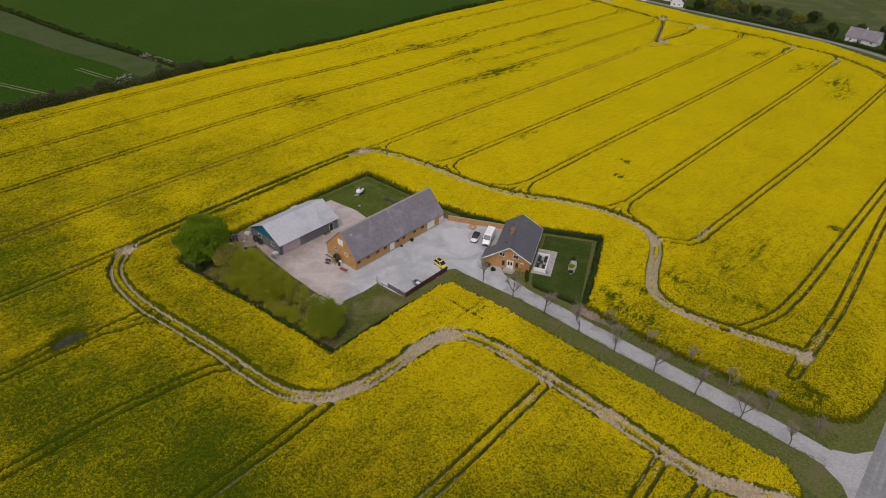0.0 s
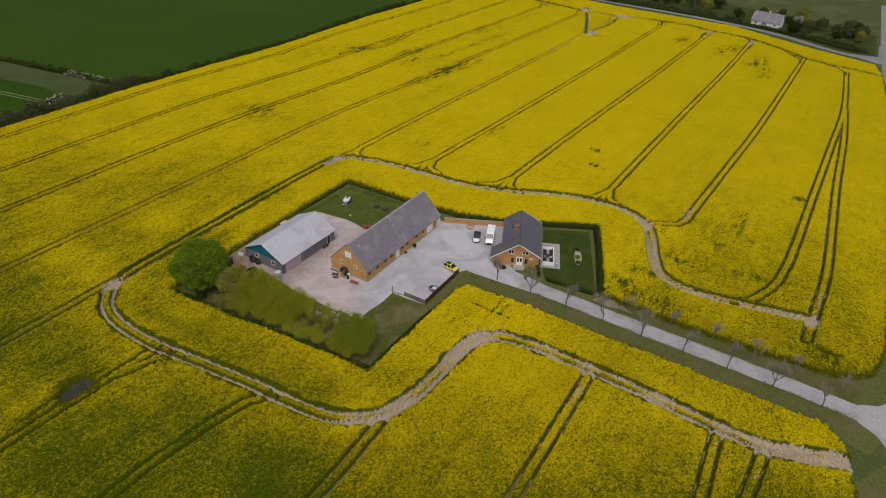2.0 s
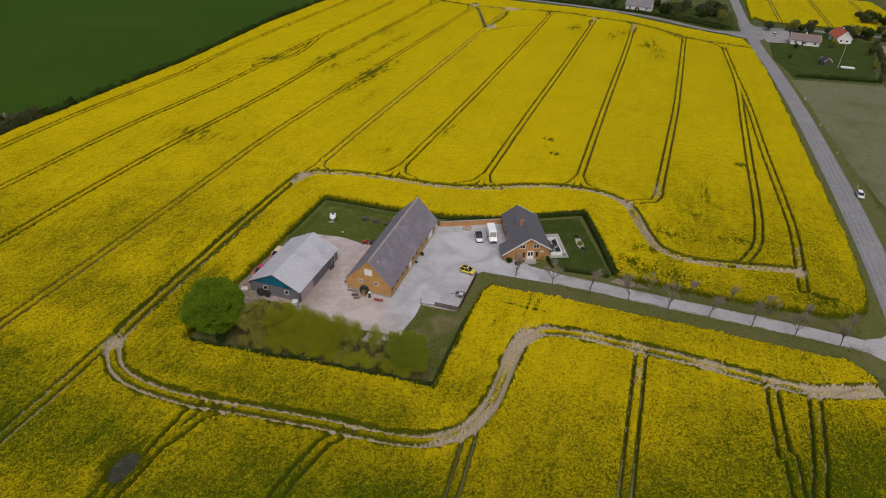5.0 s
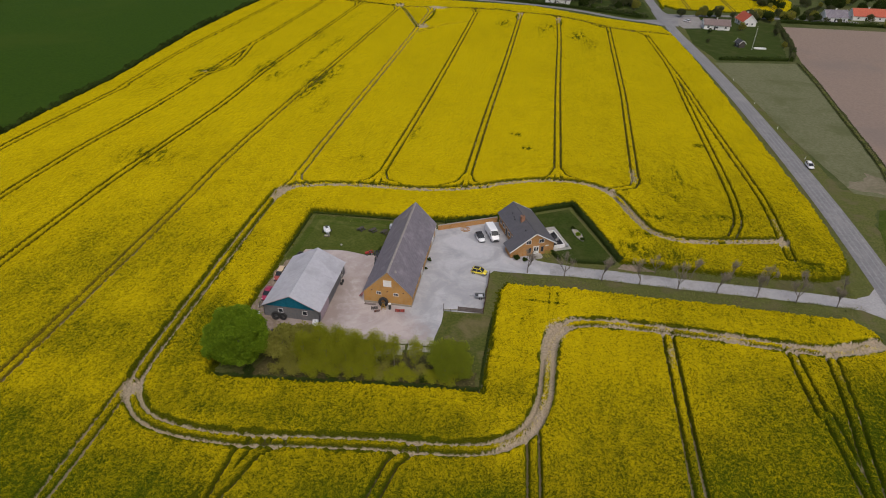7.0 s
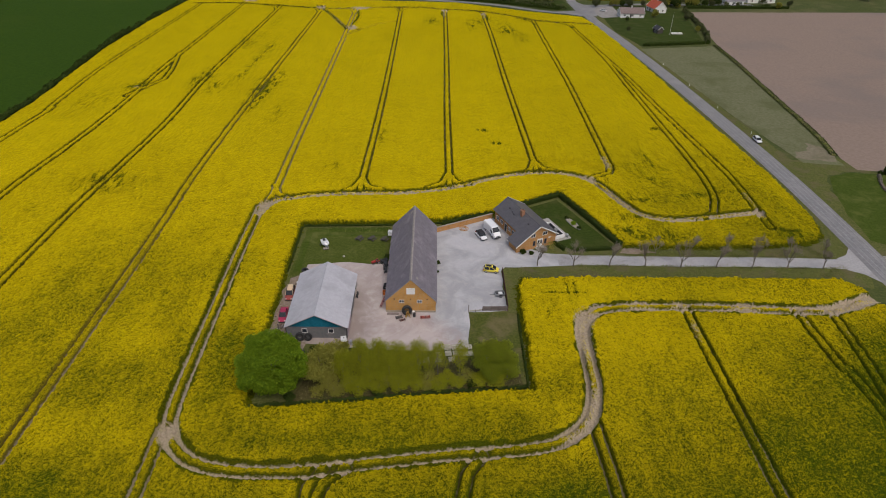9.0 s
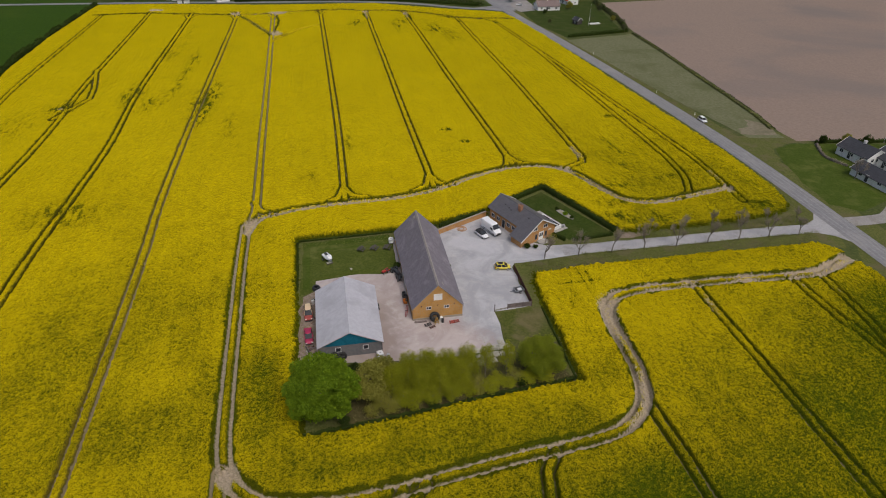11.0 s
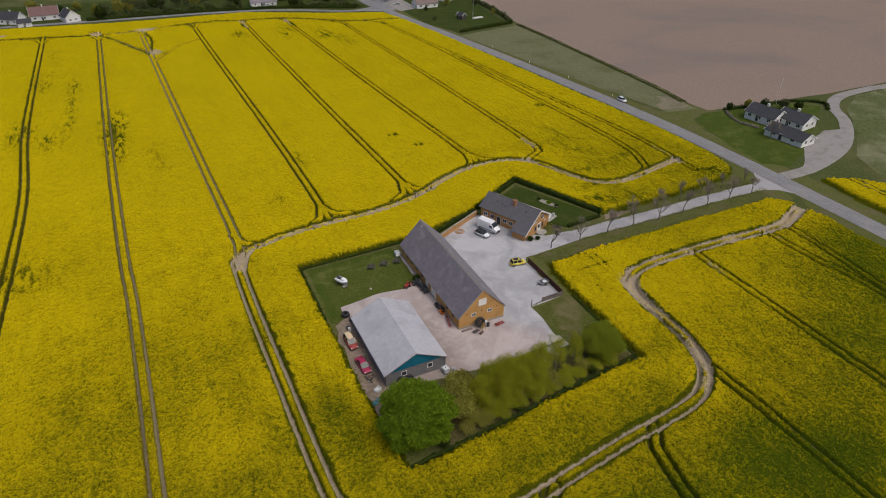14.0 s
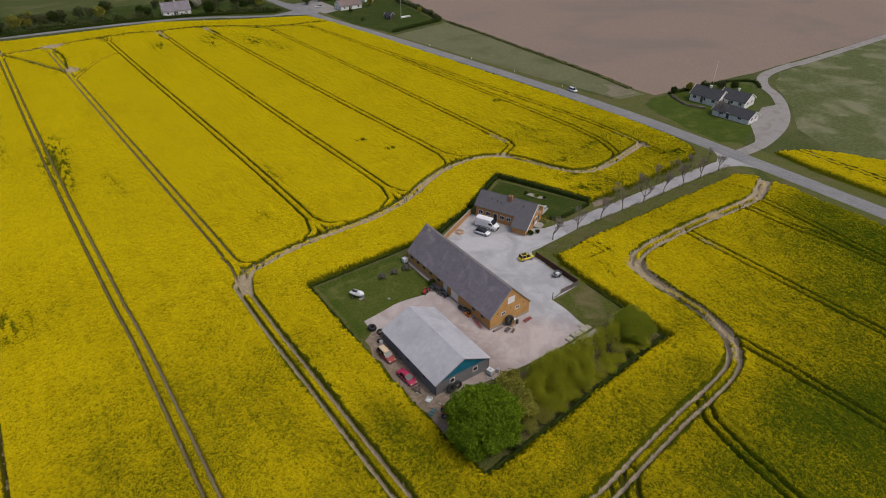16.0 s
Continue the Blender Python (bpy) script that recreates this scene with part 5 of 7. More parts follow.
def crown_points(rng, count, blobs, shell=0.55):
    """Points in the outer part of several overlapping blobs: x, y, z, rx, ry, rz."""
    w = np.array([b[3] * b[4] for b in blobs])
    out = []
    for b, c in zip(blobs, rng.multinomial(count, w / w.sum())):
        d = rng.normal(size=(c, 3))
        d /= np.linalg.norm(d, axis=1)[:, None]
        r = shell + (1 - shell) * rng.uniform(0, 1, (c, 1)) ** 0.6
        wave = 1 + 0.12 * np.sin(5 * d[:, :1] + 3 * b[0]) * np.cos(4 * d[:, 1:2] + b[1]) + 0.06 * rng.normal(size=(c, 1))
        out.append(np.array(b[:3]) + d * r * wave * np.array(b[3:6]))
    p = np.vstack(out)
    p[:, 2] = np.maximum(p[:, 2], 0.25)
    return p


def leafy_tree(name, m, seed, blobs, count, leaf, material, label, category="tree", height=6, girth=0.2, group="", spread=0.35, depth=3, shell=0.55):
    rng = np.random.default_rng(seed)
    t = thing(name, m, label, category, group)
    v, f = limb_mesh(grow(rng, height, girth, spread, depth))
    raw("trunk", v, f, "bark", t)
    v, f = leaf_cards(rng, crown_points(rng, count, blobs, shell), leaf)
    raw("crown", v, f, material, t)
    return t


def blob_crown(rng, r, z0, z1, n=9, core=0.85):
    """A crown of one large and several smaller blobs."""
    zc, rz = (z0 + z1) / 2, (z1 - z0) / 2
    blobs = [(0, 0, zc, r * core, r * core, rz * (core + 0.07))]
    for i in range(n):
        a, h = 2 * math.pi * (i + rng.uniform(-0.3, 0.3)) / n, rng.uniform(-0.55, 0.6)
        k = r * (0.62 - 0.25 * abs(h))
        s = r * rng.uniform(0.36, 0.5)
        blobs.append((k * math.cos(a), k * math.sin(a), zc + h * rz, s, s, s * 0.85))
    return blobs


rng = np.random.default_rng(11)
# the large tree: many separate clumps of leaves over its limbs, with dark gaps between
clumps = [(0, 0, 5.0, 3.6, 3.6, 3.4)]
for i in range(95):
    h = 1 - 2 * (i + 0.5) / 95
    a, k = 2.39996 * i, rng.uniform(0.64, 0.92)
    flat = math.sqrt(1 - h * h)
    r = rng.uniform(0.85, 1.75)
    clumps.append((6.1 * k * flat * math.cos(a), 6.1 * k * flat * math.sin(a), max(5.4 + 5.0 * k * h, 1.3), r, r, r * 0.8))
leafy_tree("broadleaf_tree", pose(-22.7, -20.2, 0), 31, clumps, 52000, 0.17, "leaf", "large round tree in fresh green leaf", height=9, girth=0.45, shell=0.5)
leafy_tree("budding_tree", pose(-15.2, -18.6, 0), 32, blob_crown(rng, 3.6, 0.6, 7.0), 5200, 0.19, "bud", "olive green tree just coming into leaf", height=6.5, girth=0.22)
leafy_tree("budding_tree", pose(-12.6, -14.0, 0), 37, blob_crown(rng, 2.4, 0.5, 4.6), 2600, 0.17, "bud", "small olive green tree beside the shed", height=4.5, girth=0.15)

# row of tall slender willows along the south side, four forms repeated
def column_crown(g, r, z0, z1):
    """A tall narrow crown: a slim core that tapers upwards, with tufts round it."""
    h = z1 - z0
    blobs = [(0, 0, z0 + 0.42 * h, r * 0.8, r * 0.8, h * 0.44), (0, 0, z0 + 0.70 * h, r * 0.52, r * 0.52, h * 0.30)]
    for k in range(11):
        a, u = 2.4 * k + g.uniform(-0.4, 0.4), (k + 0.5) / 11
        w = r * (0.72 - 0.42 * u)
        q = r * g.uniform(0.34, 0.5) * (1.1 - 0.35 * u)
        blobs.append((w * math.cos(a), w * math.sin(a), z0 + (0.1 + 0.76 * u) * h, q, q, q * 1.5))
    return blobs


row = np.random.default_rng(61)
willows = []
for i, x in enumerate((-8.3, -4.9, -1.5, 2.0)):
    willows.append(leafy_tree("willow", pose(x, -17.1 + 0.3 * (i % 2), 0), 40 + i, column_crown(row, 2.75, 0.4, 8.3 - 0.25 * (i % 3)), (15000, 14500, 14000, 10500)[i], 0.075, "willow", "tall slender willow in thin yellow-green leaf", "tree", 7.0, 0.12, "row of willows", 0.22, shell=0.2))
for i, (x, y, k, sx, sz) in enumerate(((-11.2, -18.6, 0, 0.9, 0.86), (-6.6, -18.8, 2, 0.95, 0.84), (-3.2, -18.9, 0, 0.95, 0.82), (0.3, -18.7, 1, 0.9, 0.78))):
    copy_thing(willows[k], pose(x, y, 0, 0, 0, 67 * i + 20)).scale = (sx, sx, sz)
slim = leafy_tree("willow", pose(5.4, -17.2, 0), 48, column_crown(row, 1.9, 2.2, 8.1), 4200, 0.07, "willow", "slim willow with very thin leaf", "tree", 7.0, 0.10, "row of willows", 0.22, shell=0.2)
copy_thing(slim, pose(9.3, -17.1, 0, 0, 0, 140)).scale = (0.95, 0.95, 0.96)
# fuller, brighter trees close the row at the corner
corner = leafy_tree("young_tree", pose(14.2, -16.6, 0), 55, blob_crown(row, 3.3, 0.3, 7.0, 8), 12500, 0.10, "spring", "young tree in bright spring leaf", "tree", 5.4, 0.13, "corner trees", 0.32, shell=0.25)
for i, (x, y, k, sz) in enumerate(((16.6, -16.0, 0.98, 0.88), (17.8, -18.0, 0.72, 0.66), (15.0, -18.8, 0.66, 0.6))):
    copy_thing(corner, pose(x, y, 0, 0, 0, 75 * i)).scale = (k, k, sz)
# low thin undergrowth between the row and the crop
under = leafy_tree("sapling", pose(-13.4, -20.6, 0), 46, blob_crown(row, 1.9, 0.2, 3.2, 6), 1900, 0.085, "bud", "low thin sapling with olive buds", "tree", 3.2, 0.06, "undergrowth", 0.5, shell=0.1)
thicket = leafy_tree("sapling", pose(-9.8, -21.2, 0), 47, blob_crown(row, 2.0, 0.2, 4.0, 6), 4200, 0.075, "willow", "low sapling in thin yellow-green leaf", "tree", 3.6, 0.06, "undergrowth", 0.5, shell=0.1)
for i in range(19):
    x = -15.2 + 1.72 * i
    y = np.interp(x, (-26, -11, 8, 21), (-25.2, -23.7, -21.5, -20.2)) + 1.6 + 1.3 * (i % 2)
    k = 0.72 + 0.3 * ((i * 5) % 7) / 7
    copy_thing(under if i < 3 or i % 4 == 3 else thicket, pose(x, y, 0, 0, 0, 53 * i)).scale = (k * 1.15, k * 1.15, k * (1.0 if x < 1 else 0.6))

# bare trees along the drive
drive_trees = []
for i in range(3):
    g = np.random.default_rng(60 + i)
    t = thing("bare_tree", pose(28.0 + 8.17 * i, 17.4, 0, 0, 0, 40 * i), "bare young avenue tree beside the drive", "tree", "avenue trees")
    v, f = limb_mesh(grow(g, 5.4, 0.12, 0.34, 4, 0.36, 0.42), 5)
    raw("trunk", v, f, "bark", t)
    tips = [b for a, b, ra, rb in grow(np.random.default_rng(60 + i), 5.4, 0.12, 0.34, 4, 0.36, 0.42) if ra < 0.03]
    seg = [(Vector(p), Vector(p) + Vector(g.normal(0, 0.3, 3)) + Vector((0, 0, 0.32)), 0.011, 0.005) for p in tips for _ in range(7)]
    v, f = limb_mesh(seg, 3)
    raw("twig_crown", v, f, "twig", t)
    t.scale = (1.16, 1.16, 1.16)
    drive_trees.append(t)
for i in range(3, 9):
    t = copy_thing(drive_trees[i % 3], pose(28.0 + 8.17 * i, 17.4 + 0.15 * (i % 2), 0, 0, 0, 83 * i))
    s = (1.12, 1.26, 1.16, 1.06, 1.18, 1.02)[i - 3]
    t.scale = (s, s, s)


# thinner trees on the other side of it
for i, (x, y) in enumerate(((56.4, 22.9), (64.5, 22.8), (72.7, 22.8), (80.7, 23.2), (88.2, 23.0), (96.4, 22.9))):
    t = copy_thing(drive_trees[(i + 1) % 3], pose(x, y, 0, 0, 0, 51 * i + 20))
    s = (0.85, 0.95, 0.9, 0.95, 0.85, 0.8)[i]
    t.scale = (s, s, s)


def hedge(name, line, width, height, material, label, density=26, leaf=0.17, seed=0, step=1.2, group="", jag=0.2, core="hedge"):
    """A hedge along a line: twiggy core and a coat of leaves with an uneven top."""
    g = np.random.default_rng(seed)
    p = smooth_line(line, step) if len(line) > 2 else np.array([np.array(line[0]) + (np.array(line[1]) - np.array(line[0])) * t for t in np.linspace(0, 1, max(2, int(np.hypot(line[1][0] - line[0][0], line[1][1] - line[0][1]) / step)))])
    ob = thing(name, pose(0, 0, 0), label, "hedge", group)
    t = np.gradient(p, axis=0)
    t /= np.linalg.norm(t, axis=1)[:, None]
    nrm = np.c_[-t[:, 1], t[:, 0]]
    h = height * (1 + jag * g.normal(size=len(p)).clip(-1.5, 1.5))
    zz = terr(p[:, 0], p[:, 1])
    v, f = [], []
    for i in range(len(p)):
        for s, k in ((-0.34, -0.1), (-0.3, 0.55), (-0.13, 0.72), (0.13, 0.72), (0.3, 0.55), (0.34, -0.1)):
            v.append((*(p[i] + nrm[i] * s * width), zz[i] + k * h[i]))
    for i in range(len(p) - 1):
        f += [(6 * i + j, 6 * i + j + 1, 6 * i + j + 7, 6 * i + j + 6) for j in range(5)]
    f += [(0, 1, 4, 5), (1, 2, 3, 4)] + [tuple(6 * (len(p) - 1) + j for j in q) for q in ((5, 4, 1, 0), (4, 3, 2, 1))]
    raw("core", v, f, core, ob)
    length = np.hypot(*np.diff(p, axis=0).T).sum()
    n = int(density * length * (height + width * 0.5))
    i = g.integers(0, len(p) - 1, n)
    u = g.uniform(0, 1, (n, 1))
    c = p[i] * (1 - u) + p[i + 1] * u
    a = g.uniform(-0.25, math.pi + 0.25, n)
    side = np.cos(a) * 0.5 * width * g.uniform(0.75, 1.12, n)
    up = np.clip(np.abs(np.sin(a)) ** 0.6, 0, 1) * g.uniform(0.55, 1.05, n) * h[i]
    pts = np.c_[c + nrm[i] * side[:, None], terr(c[:, 0], c[:, 1]) + np.maximum(up, 0.1)]
    v, f = leaf_cards(g, pts, leaf)
    raw("foliage", v, f, material, ob)
    return ob


# added low leaf strip, stands for the crop's shade on the lawn's north edge
hedge("hedge", [(-27.3, 33.2), (-6.5, 34.1), (6.2, 35.4)], 0.5, 0.5, "hedge", "low dark leaf strip for the crop's shade along the lawn", seed=1)
hedge("hedge", [(6.6, 34.6), (13.0, 37.6), (19.4, 40.0)], 1.0, 1.3, "hedge", "dark hedge behind the yard wall", seed=2)
# likewise on the west edge: added dark leaves in place of the crop's shade
hedge("hedge", [(-27.5, 32.6), (-27.5, 14.0)], 0.45, 0.4, "hedge", "low dark leaf strip for the shade along the crop", seed=3)
hedge("hedge", [(21.0, 41.0), (29.5, 46.0), (38.4, 50.9)], 1.3, 1.5, "hedge", "dark clipped hedge round the garden", seed=4, jag=0.06)
hedge("hedge", [(38.6, 50.6), (44, 38.0), (49.0, 25.8)], 1.6, 1.5, "hedge", "dark clipped hedge round the garden", seed=5, jag=0.06)
hedge("hedge", [(47.6, 24.6), (37.2, 23.6)], 0.9, 1.0, "hedge", "clipped hedge between garden and drive", seed=7, jag=0.06)
hedge("hedge", [(33.0, 27.2), (35.2, 23.8)], 0.8, 1.1, "hedge", "short clipped hedge beside the terrace", seed=8, jag=0.06)
# ragged leaf strip added for the dark shadow line between willows and crop
hedge("hedge", [(-26.4, -25.2), (-11, -23.7), (8, -21.5), (21.4, -20.2)], 0.8, 0.5, "hedge", "ragged dark leaf strip for the shadow line along the crop", 34, seed=9, jag=0.5)
hedge("hedge", [(21.4, -20.0), (21.7, 0.2)], 0.5, 0.4, "hedge", "low scrub along the crop", seed=10, jag=0.35)
# long field hedge to the west, taller towards the south
hedge("field_hedge", [(-138, 48), (-137.6, 57), (-140.6, 119), (-151, 200), (-153.8, 260), (-152, 345)], 2.6, 2.3, "hedge", "long dark field hedge", 9, 0.34, 12, 3.0, jag=0.3)
hedge("field_hedge", [(-137.6, -150), (-138.2, -60), (-138, 10), (-138, 47)], 3.6, 4.4, "farleaf", "tall wild hedge with bare grey bushes", 30, 0.3, 13, 2.4, jag=0.25, core="hedge")
hedge("field_hedge", [(-148, 42), (-166.5, 39.3), (-219, 31), (-284, 24.2), (-420, 7)], 2.2, 1.8, "hedge", "dark hedge along the grass lane", 9, 0.34, 14, 3.0, jag=0.3)
hedge("blossom_hedge", [(-144.2, 43.8), (-157, 41.2), (-170, 38.4)], 2.0, 1.5, "blossom", "blackthorn hedge in white blossom", 9, 0.34, 15, 2.0, jag=0.3)
hedge("blossom_hedge", [(-142.5, 13), (-144.5, 22)], 2.2, 2.6, "blossom", "blackthorn bush in white blossom", 9, 0.34, 16, 2.0, jag=0.3)


def bush(x, y, r, h, material, label, seed, count=500, leaf=0.13):
    g = np.random.default_rng(seed)
    t = thing("bush", pose(x, y, tz(x, y)), label, "bush")
    v, f = limb_mesh(grow(g, h * 0.9, 0.05, 0.5, 2), 4)
    raw("stem", v, f, "bark", t)
    v, f = leaf_cards(g, crown_points(g, count, blob_crown(g, r, 0.05, h, 5), 0.4), leaf)
    raw("foliage", v, f, material, t)
    return t


bush(5.6, 17.6, 0.5, 0.8, "hedge", "dark round bush at the barn wall", 71)
bush(5.5, 14.2, 0.3, 0.45, "hedge", "small dark bush at the barn wall", 72)
bush(-5.8, 19.0, 0.9, 1.6, "hedge", "dark green bush at the barn wall", 73)
bush(25.3, 22.2, 0.8, 1.2, "hedge", "dark green bush beside the house gable", 74, 600)
bush(32.2, 24.4, 1.2, 2.0, "bud", "thin leafing shrub beside the house steps", 75, 260, 0.10)
bush(27.2, 21.9, 0.6, 0.9, "hedge", "dark shrub in front of the house", 76)
bush(38.3, 38.4, 0.6, 0.8, "hedge", "dark shrub in the round bed", 77)
bush(39.5, 35.6, 0.75, 0.9, "leaf", "bright green shrub in the bed", 78)
bush(40.5, 33.6, 0.55, 0.7, "hedge", "dark shrub in the bed", 79)
for i, (x, y) in enumerate(((-17.5, -11.6), (-9.8, -12.6), (-5.0, -22.2), (3.5, -20.8), (11.5, -20.0), (-12, -22.4), (-19.8, -23.6))):
    bush(x, y, 1.1, 1.5, "bud" if i % 2 else "hedge", "wild scrub bush on the rough grass", 80 + i, 700)


# rough grass on the verges and round the plot
def grass_tufts():
    g = np.random.default_rng(90)
    spots = []
    for x0, x1, y0, y1, n in ((37, 97, 12.2, 17.9, 5800), (37, 99, 17.5, 18.0, 1500), (38, 99, 21.5, 22.1, 1600), (50, 99, 21.8, 26.6, 5200), (-27.2, -24.4, -22, 12, 1100), (-18, 20, -23.4, -13, 4200), (98.5, 103, 24, 110, 3600), (22.4, 37, 11.4, 16.4, 1600), (-26.6, -6, 31.0, 33.6, 900)):
        spots.append(np.c_[g.uniform(x0, x1, n), g.uniform(y0, y1, n), np.zeros(n)])
    p = np.vstack(spots)
    # tufts gather in clumps
    p[:, :2] += g.normal(0, 0.25, (len(p), 2))
    keep = np.sin(p[:, 0] * 0.9) * np.cos(p[:, 1] * 1.1 + p[:, 0] * 0.3) + g.normal(0, 0.6, len(p)) > -0.2
    p = p[keep]
    p[:, 2] = terr(p[:, 0], p[:, 1]) + g.uniform(0.02, 0.16, len(p))
    v, f = leaf_cards(g, p, 0.11)
    return tagged(raw("grass_tufts", v, f, "grass"), "rough tufts of grass on the verges", "grass", "", "stuff")


grass_tufts()


# ---------------------------------------------------------------- yard walls and fences
def yard_wall():
    a, b = Vector((5.3, 31.3)), Vector((19.3, 38.4))
    t = thing("yard_wall", pose(a.x, a.y, 0, 0, 0, math.degrees(math.atan2(b.y - a.y, b.x - a.x))), "low orange brick wall closing the yard", "wall", "", "")
    L = (b - a).length
    part("brickwork", boxed(0, L, -0.15, 0.15, -0.2, 1.25), "house_brick", t)
    n = int(L / 0.6)
    for i in range(n):
        part("coping", boxed(i * L / n + 0.01, (i + 1) * L / n - 0.01, -0.2, 0.2, 1.25, 1.33), "plinth", t)
    return t


yard_wall()


def panel_fence(x0, y0, x1, y1, n, height, material, label):
    t = thing("fence", pose(x0, y0, 0, 0, 0, math.degrees(math.atan2(y1 - y0, x1 - x0))), label, "fence")
    L = math.hypot(x1 - x0, y1 - y0)
    w = L / n
    for i in range(n + 1):
        part("post", boxed(i * w - 0.06, i * w + 0.06, -0.06, 0.06, -0.3, height + 0.08), material, t)
    boards = 6
    for i in range(n):
        for j in range(boards):
            z = 0.08 + j * (height - 0.08) / boards
            part("board", boxed(i * w + 0.06, (i + 1) * w - 0.06, -0.025 - 0.02 * (j % 2), 0.02 - 0.02 * (j % 2), z, z + (height - 0.08) / boards - 0.015), material, t)
    return t


panel_fence(19.75, 1.2, 19.75, 14.4, 7, 1.35, "plank", "dark red-brown board fence beside the yard")
panel_fence(14.6, 0.95, 19.6, 1.1, 3, 1.2, "greyplank", "weathered grey board fence beside the yard")
t = thing("low_fence", pose(11.7, 0.45, 0, 0, 0, 9.5), "low pale rail with a lone tall post", "fence")
for x in (0.0, 1.45, 2.9):
    part("post", boxed(x - 0.06, x + 0.06, -0.06, 0.06, -0.2, 1.9 if x == 0 else 0.5), "greyplank", t)
part("rail", boxed(0.06, 2.84, -0.03, 0.03, 0.2, 0.45), "wood", t)


# terrace at the house, in the house's own directions
def house_pose(x, y, z=0, turn=0):
    return HOUSE.matrix_world @ pose(x, y, z, 0, 0, turn)


t = thing("terrace", house_pose(0, 0), "grey slab terrace beside the house", "terrace", "", "structure")
for i in range(6):
    for j in range(12):
        part("slab", boxed(5.3 + i * 0.76, 5.3 + i * 0.76 + 0.74, 0.3 + j * 0.86, 0.3 + j * 0.86 + 0.84, -0.06, 0.035 + 0.004 * ((i + j) % 2)), "slab", t)
t = thing("terrace_wall", house_pose(0, 0), "white rendered wall round the terrace seats", "wall")
part("side", boxed(8.2, 8.4, 1.2, 7.6, 0.04, 0.95, 0.02), "white", t)
part("end", boxed(5.7, 8.195, 1.2, 1.4, 0.04, 0.95, 0.02), "white", t)
part("end", boxed(5.7, 8.195, 7.4, 7.6, 0.04, 0.95, 0.02), "white", t)


def sofa(m):
    s = thing("garden_sofa", m, "dark rattan garden sofa on the terrace", "sofa", "terrace seats")
    part("base", boxed(-0.4, 0.4, -1.0, 1.0, 0.02, 0.4, 0.04), "darkplastic", s)
    part("backrest", boxed(-0.4, -0.2, -1.0, 1.0, 0.41, 0.85, 0.04), "darkplastic", s)
    for y in (-0.95, 0.0):
        part("cushion", boxed(-0.18, 0.38, y + 0.02, y + 0.92, 0.41, 0.53, 0.04), "canvas", s)
    return s


sofa(house_pose(6.3, 3.0, 0.04))
sofa(house_pose(6.3, 6.1, 0.04))
sofa(house_pose(7.75, 6.2, 0.04, 180))
sofa(house_pose(7.75, 2.7, 0.04, 180))
t = thing("garden_table", house_pose(6.9, 4.55, 0.04), "dark low garden table on the terrace", "table")
part("tabletop", boxed(-0.4, 0.4, -0.7, 0.7, 0.4, 0.46, 0.015), "darkplastic", t)
for x in (-0.32, 0.32):
    for y in (-0.6, 0.6):
        part("leg", boxed(x - 0.03, x + 0.03, y - 0.03, y + 0.03, 0, 0.4), "darkplastic", t)
t = thing("barbecue", house_pose(8.9, 0.9, 0.04), "grey barbecue on the terrace", "barbecue")
part("kettle", boxed(-0.3, 0.3, -0.3, 0.3, 0.6, 1.0, 0.12), "chrome", t)
for a in range(3):
    part("leg", rodded((0, 0, 0.65), (0.3 * math.cos(2.1 * a), 0.3 * math.sin(2.1 * a), 0), 0.025), "darkplastic", t)


def flower_bed():
    t = thing("flower_bed", pose(39.5, 36.0, 0, 0, 0, 23.5), "oval bed of pale gravel edged with stones", "flower bed")
    bm = bmesh.new()
    bm.faces.new([bm.verts.new((0.66 * math.cos(a), 2.9 * math.sin(a) * (0.8 + 0.2 * abs(math.sin(a))), 0.03)) for a in np.linspace(0, 2 * math.pi, 28, endpoint=False)])
    r = bmesh.ops.extrude_face_region(bm, geom=bm.faces[:])
    bmesh.ops.translate(bm, vec=(0, 0, -0.15), verts=[v for v in r["geom"] if isinstance(v, bmesh.types.BMVert)])
    bmesh.ops.recalc_face_normals(bm, faces=bm.faces)
    part("gravel", bm, "sandbed", t)
    g = np.random.default_rng(9)
    for a in np.linspace(0, 2 * math.pi, 40, endpoint=False):
        x, y = 0.7 * math.cos(a), 2.95 * math.sin(a) * (0.8 + 0.2 * abs(math.sin(a)))
        s = g.uniform(0.14, 0.24)
        bm = bmesh.new()
        bmesh.ops.create_icosphere(bm, subdivisions=1, radius=s)
        for v in bm.verts:
            v.co = Vector((v.co.x * 1.2, v.co.y, v.co.z * 0.7)) * (1 + g.normal(0, 0.08)) + Vector((x, y, s * 0.4))
        part("stone", bm, "stone", t)


flower_bed()


# ---------------------------------------------------------------- vehicles
def loft(bm, sections):
    """Skins closed outlines of equal length one after another, with capped ends."""
    rows = [[bm.verts.new(p) for p in s] for s in sections]
    n = len(rows[0])
    for a, b in zip(rows[:-1], rows[1:]):
        for i in range(n):
            bm.faces.new((a[i], a[(i + 1) % n], b[(i + 1) % n], b[i]))
    bm.faces.new(rows[0][::-1])
    bm.faces.new(rows[-1])
    bmesh.ops.recalc_face_normals(bm, faces=bm.faces)
    return bm


def ring(y, w, z0, z1, taper=0.9):
    """Cross-section of a car body: rounded, narrower at the top."""
    return [(-w * 0.92, y, z0), (w * 0.92, y, z0), (w, y, z0 + 0.35 * (z1 - z0)), (w * 0.985, y, z0 + 0.75 * (z1 - z0)), (w * taper, y, z1), (-w * taper, y, z1), (-w * 0.985, y, z0 + 0.75 * (z1 - z0)), (-w, y, z0 + 0.35 * (z1 - z0))]


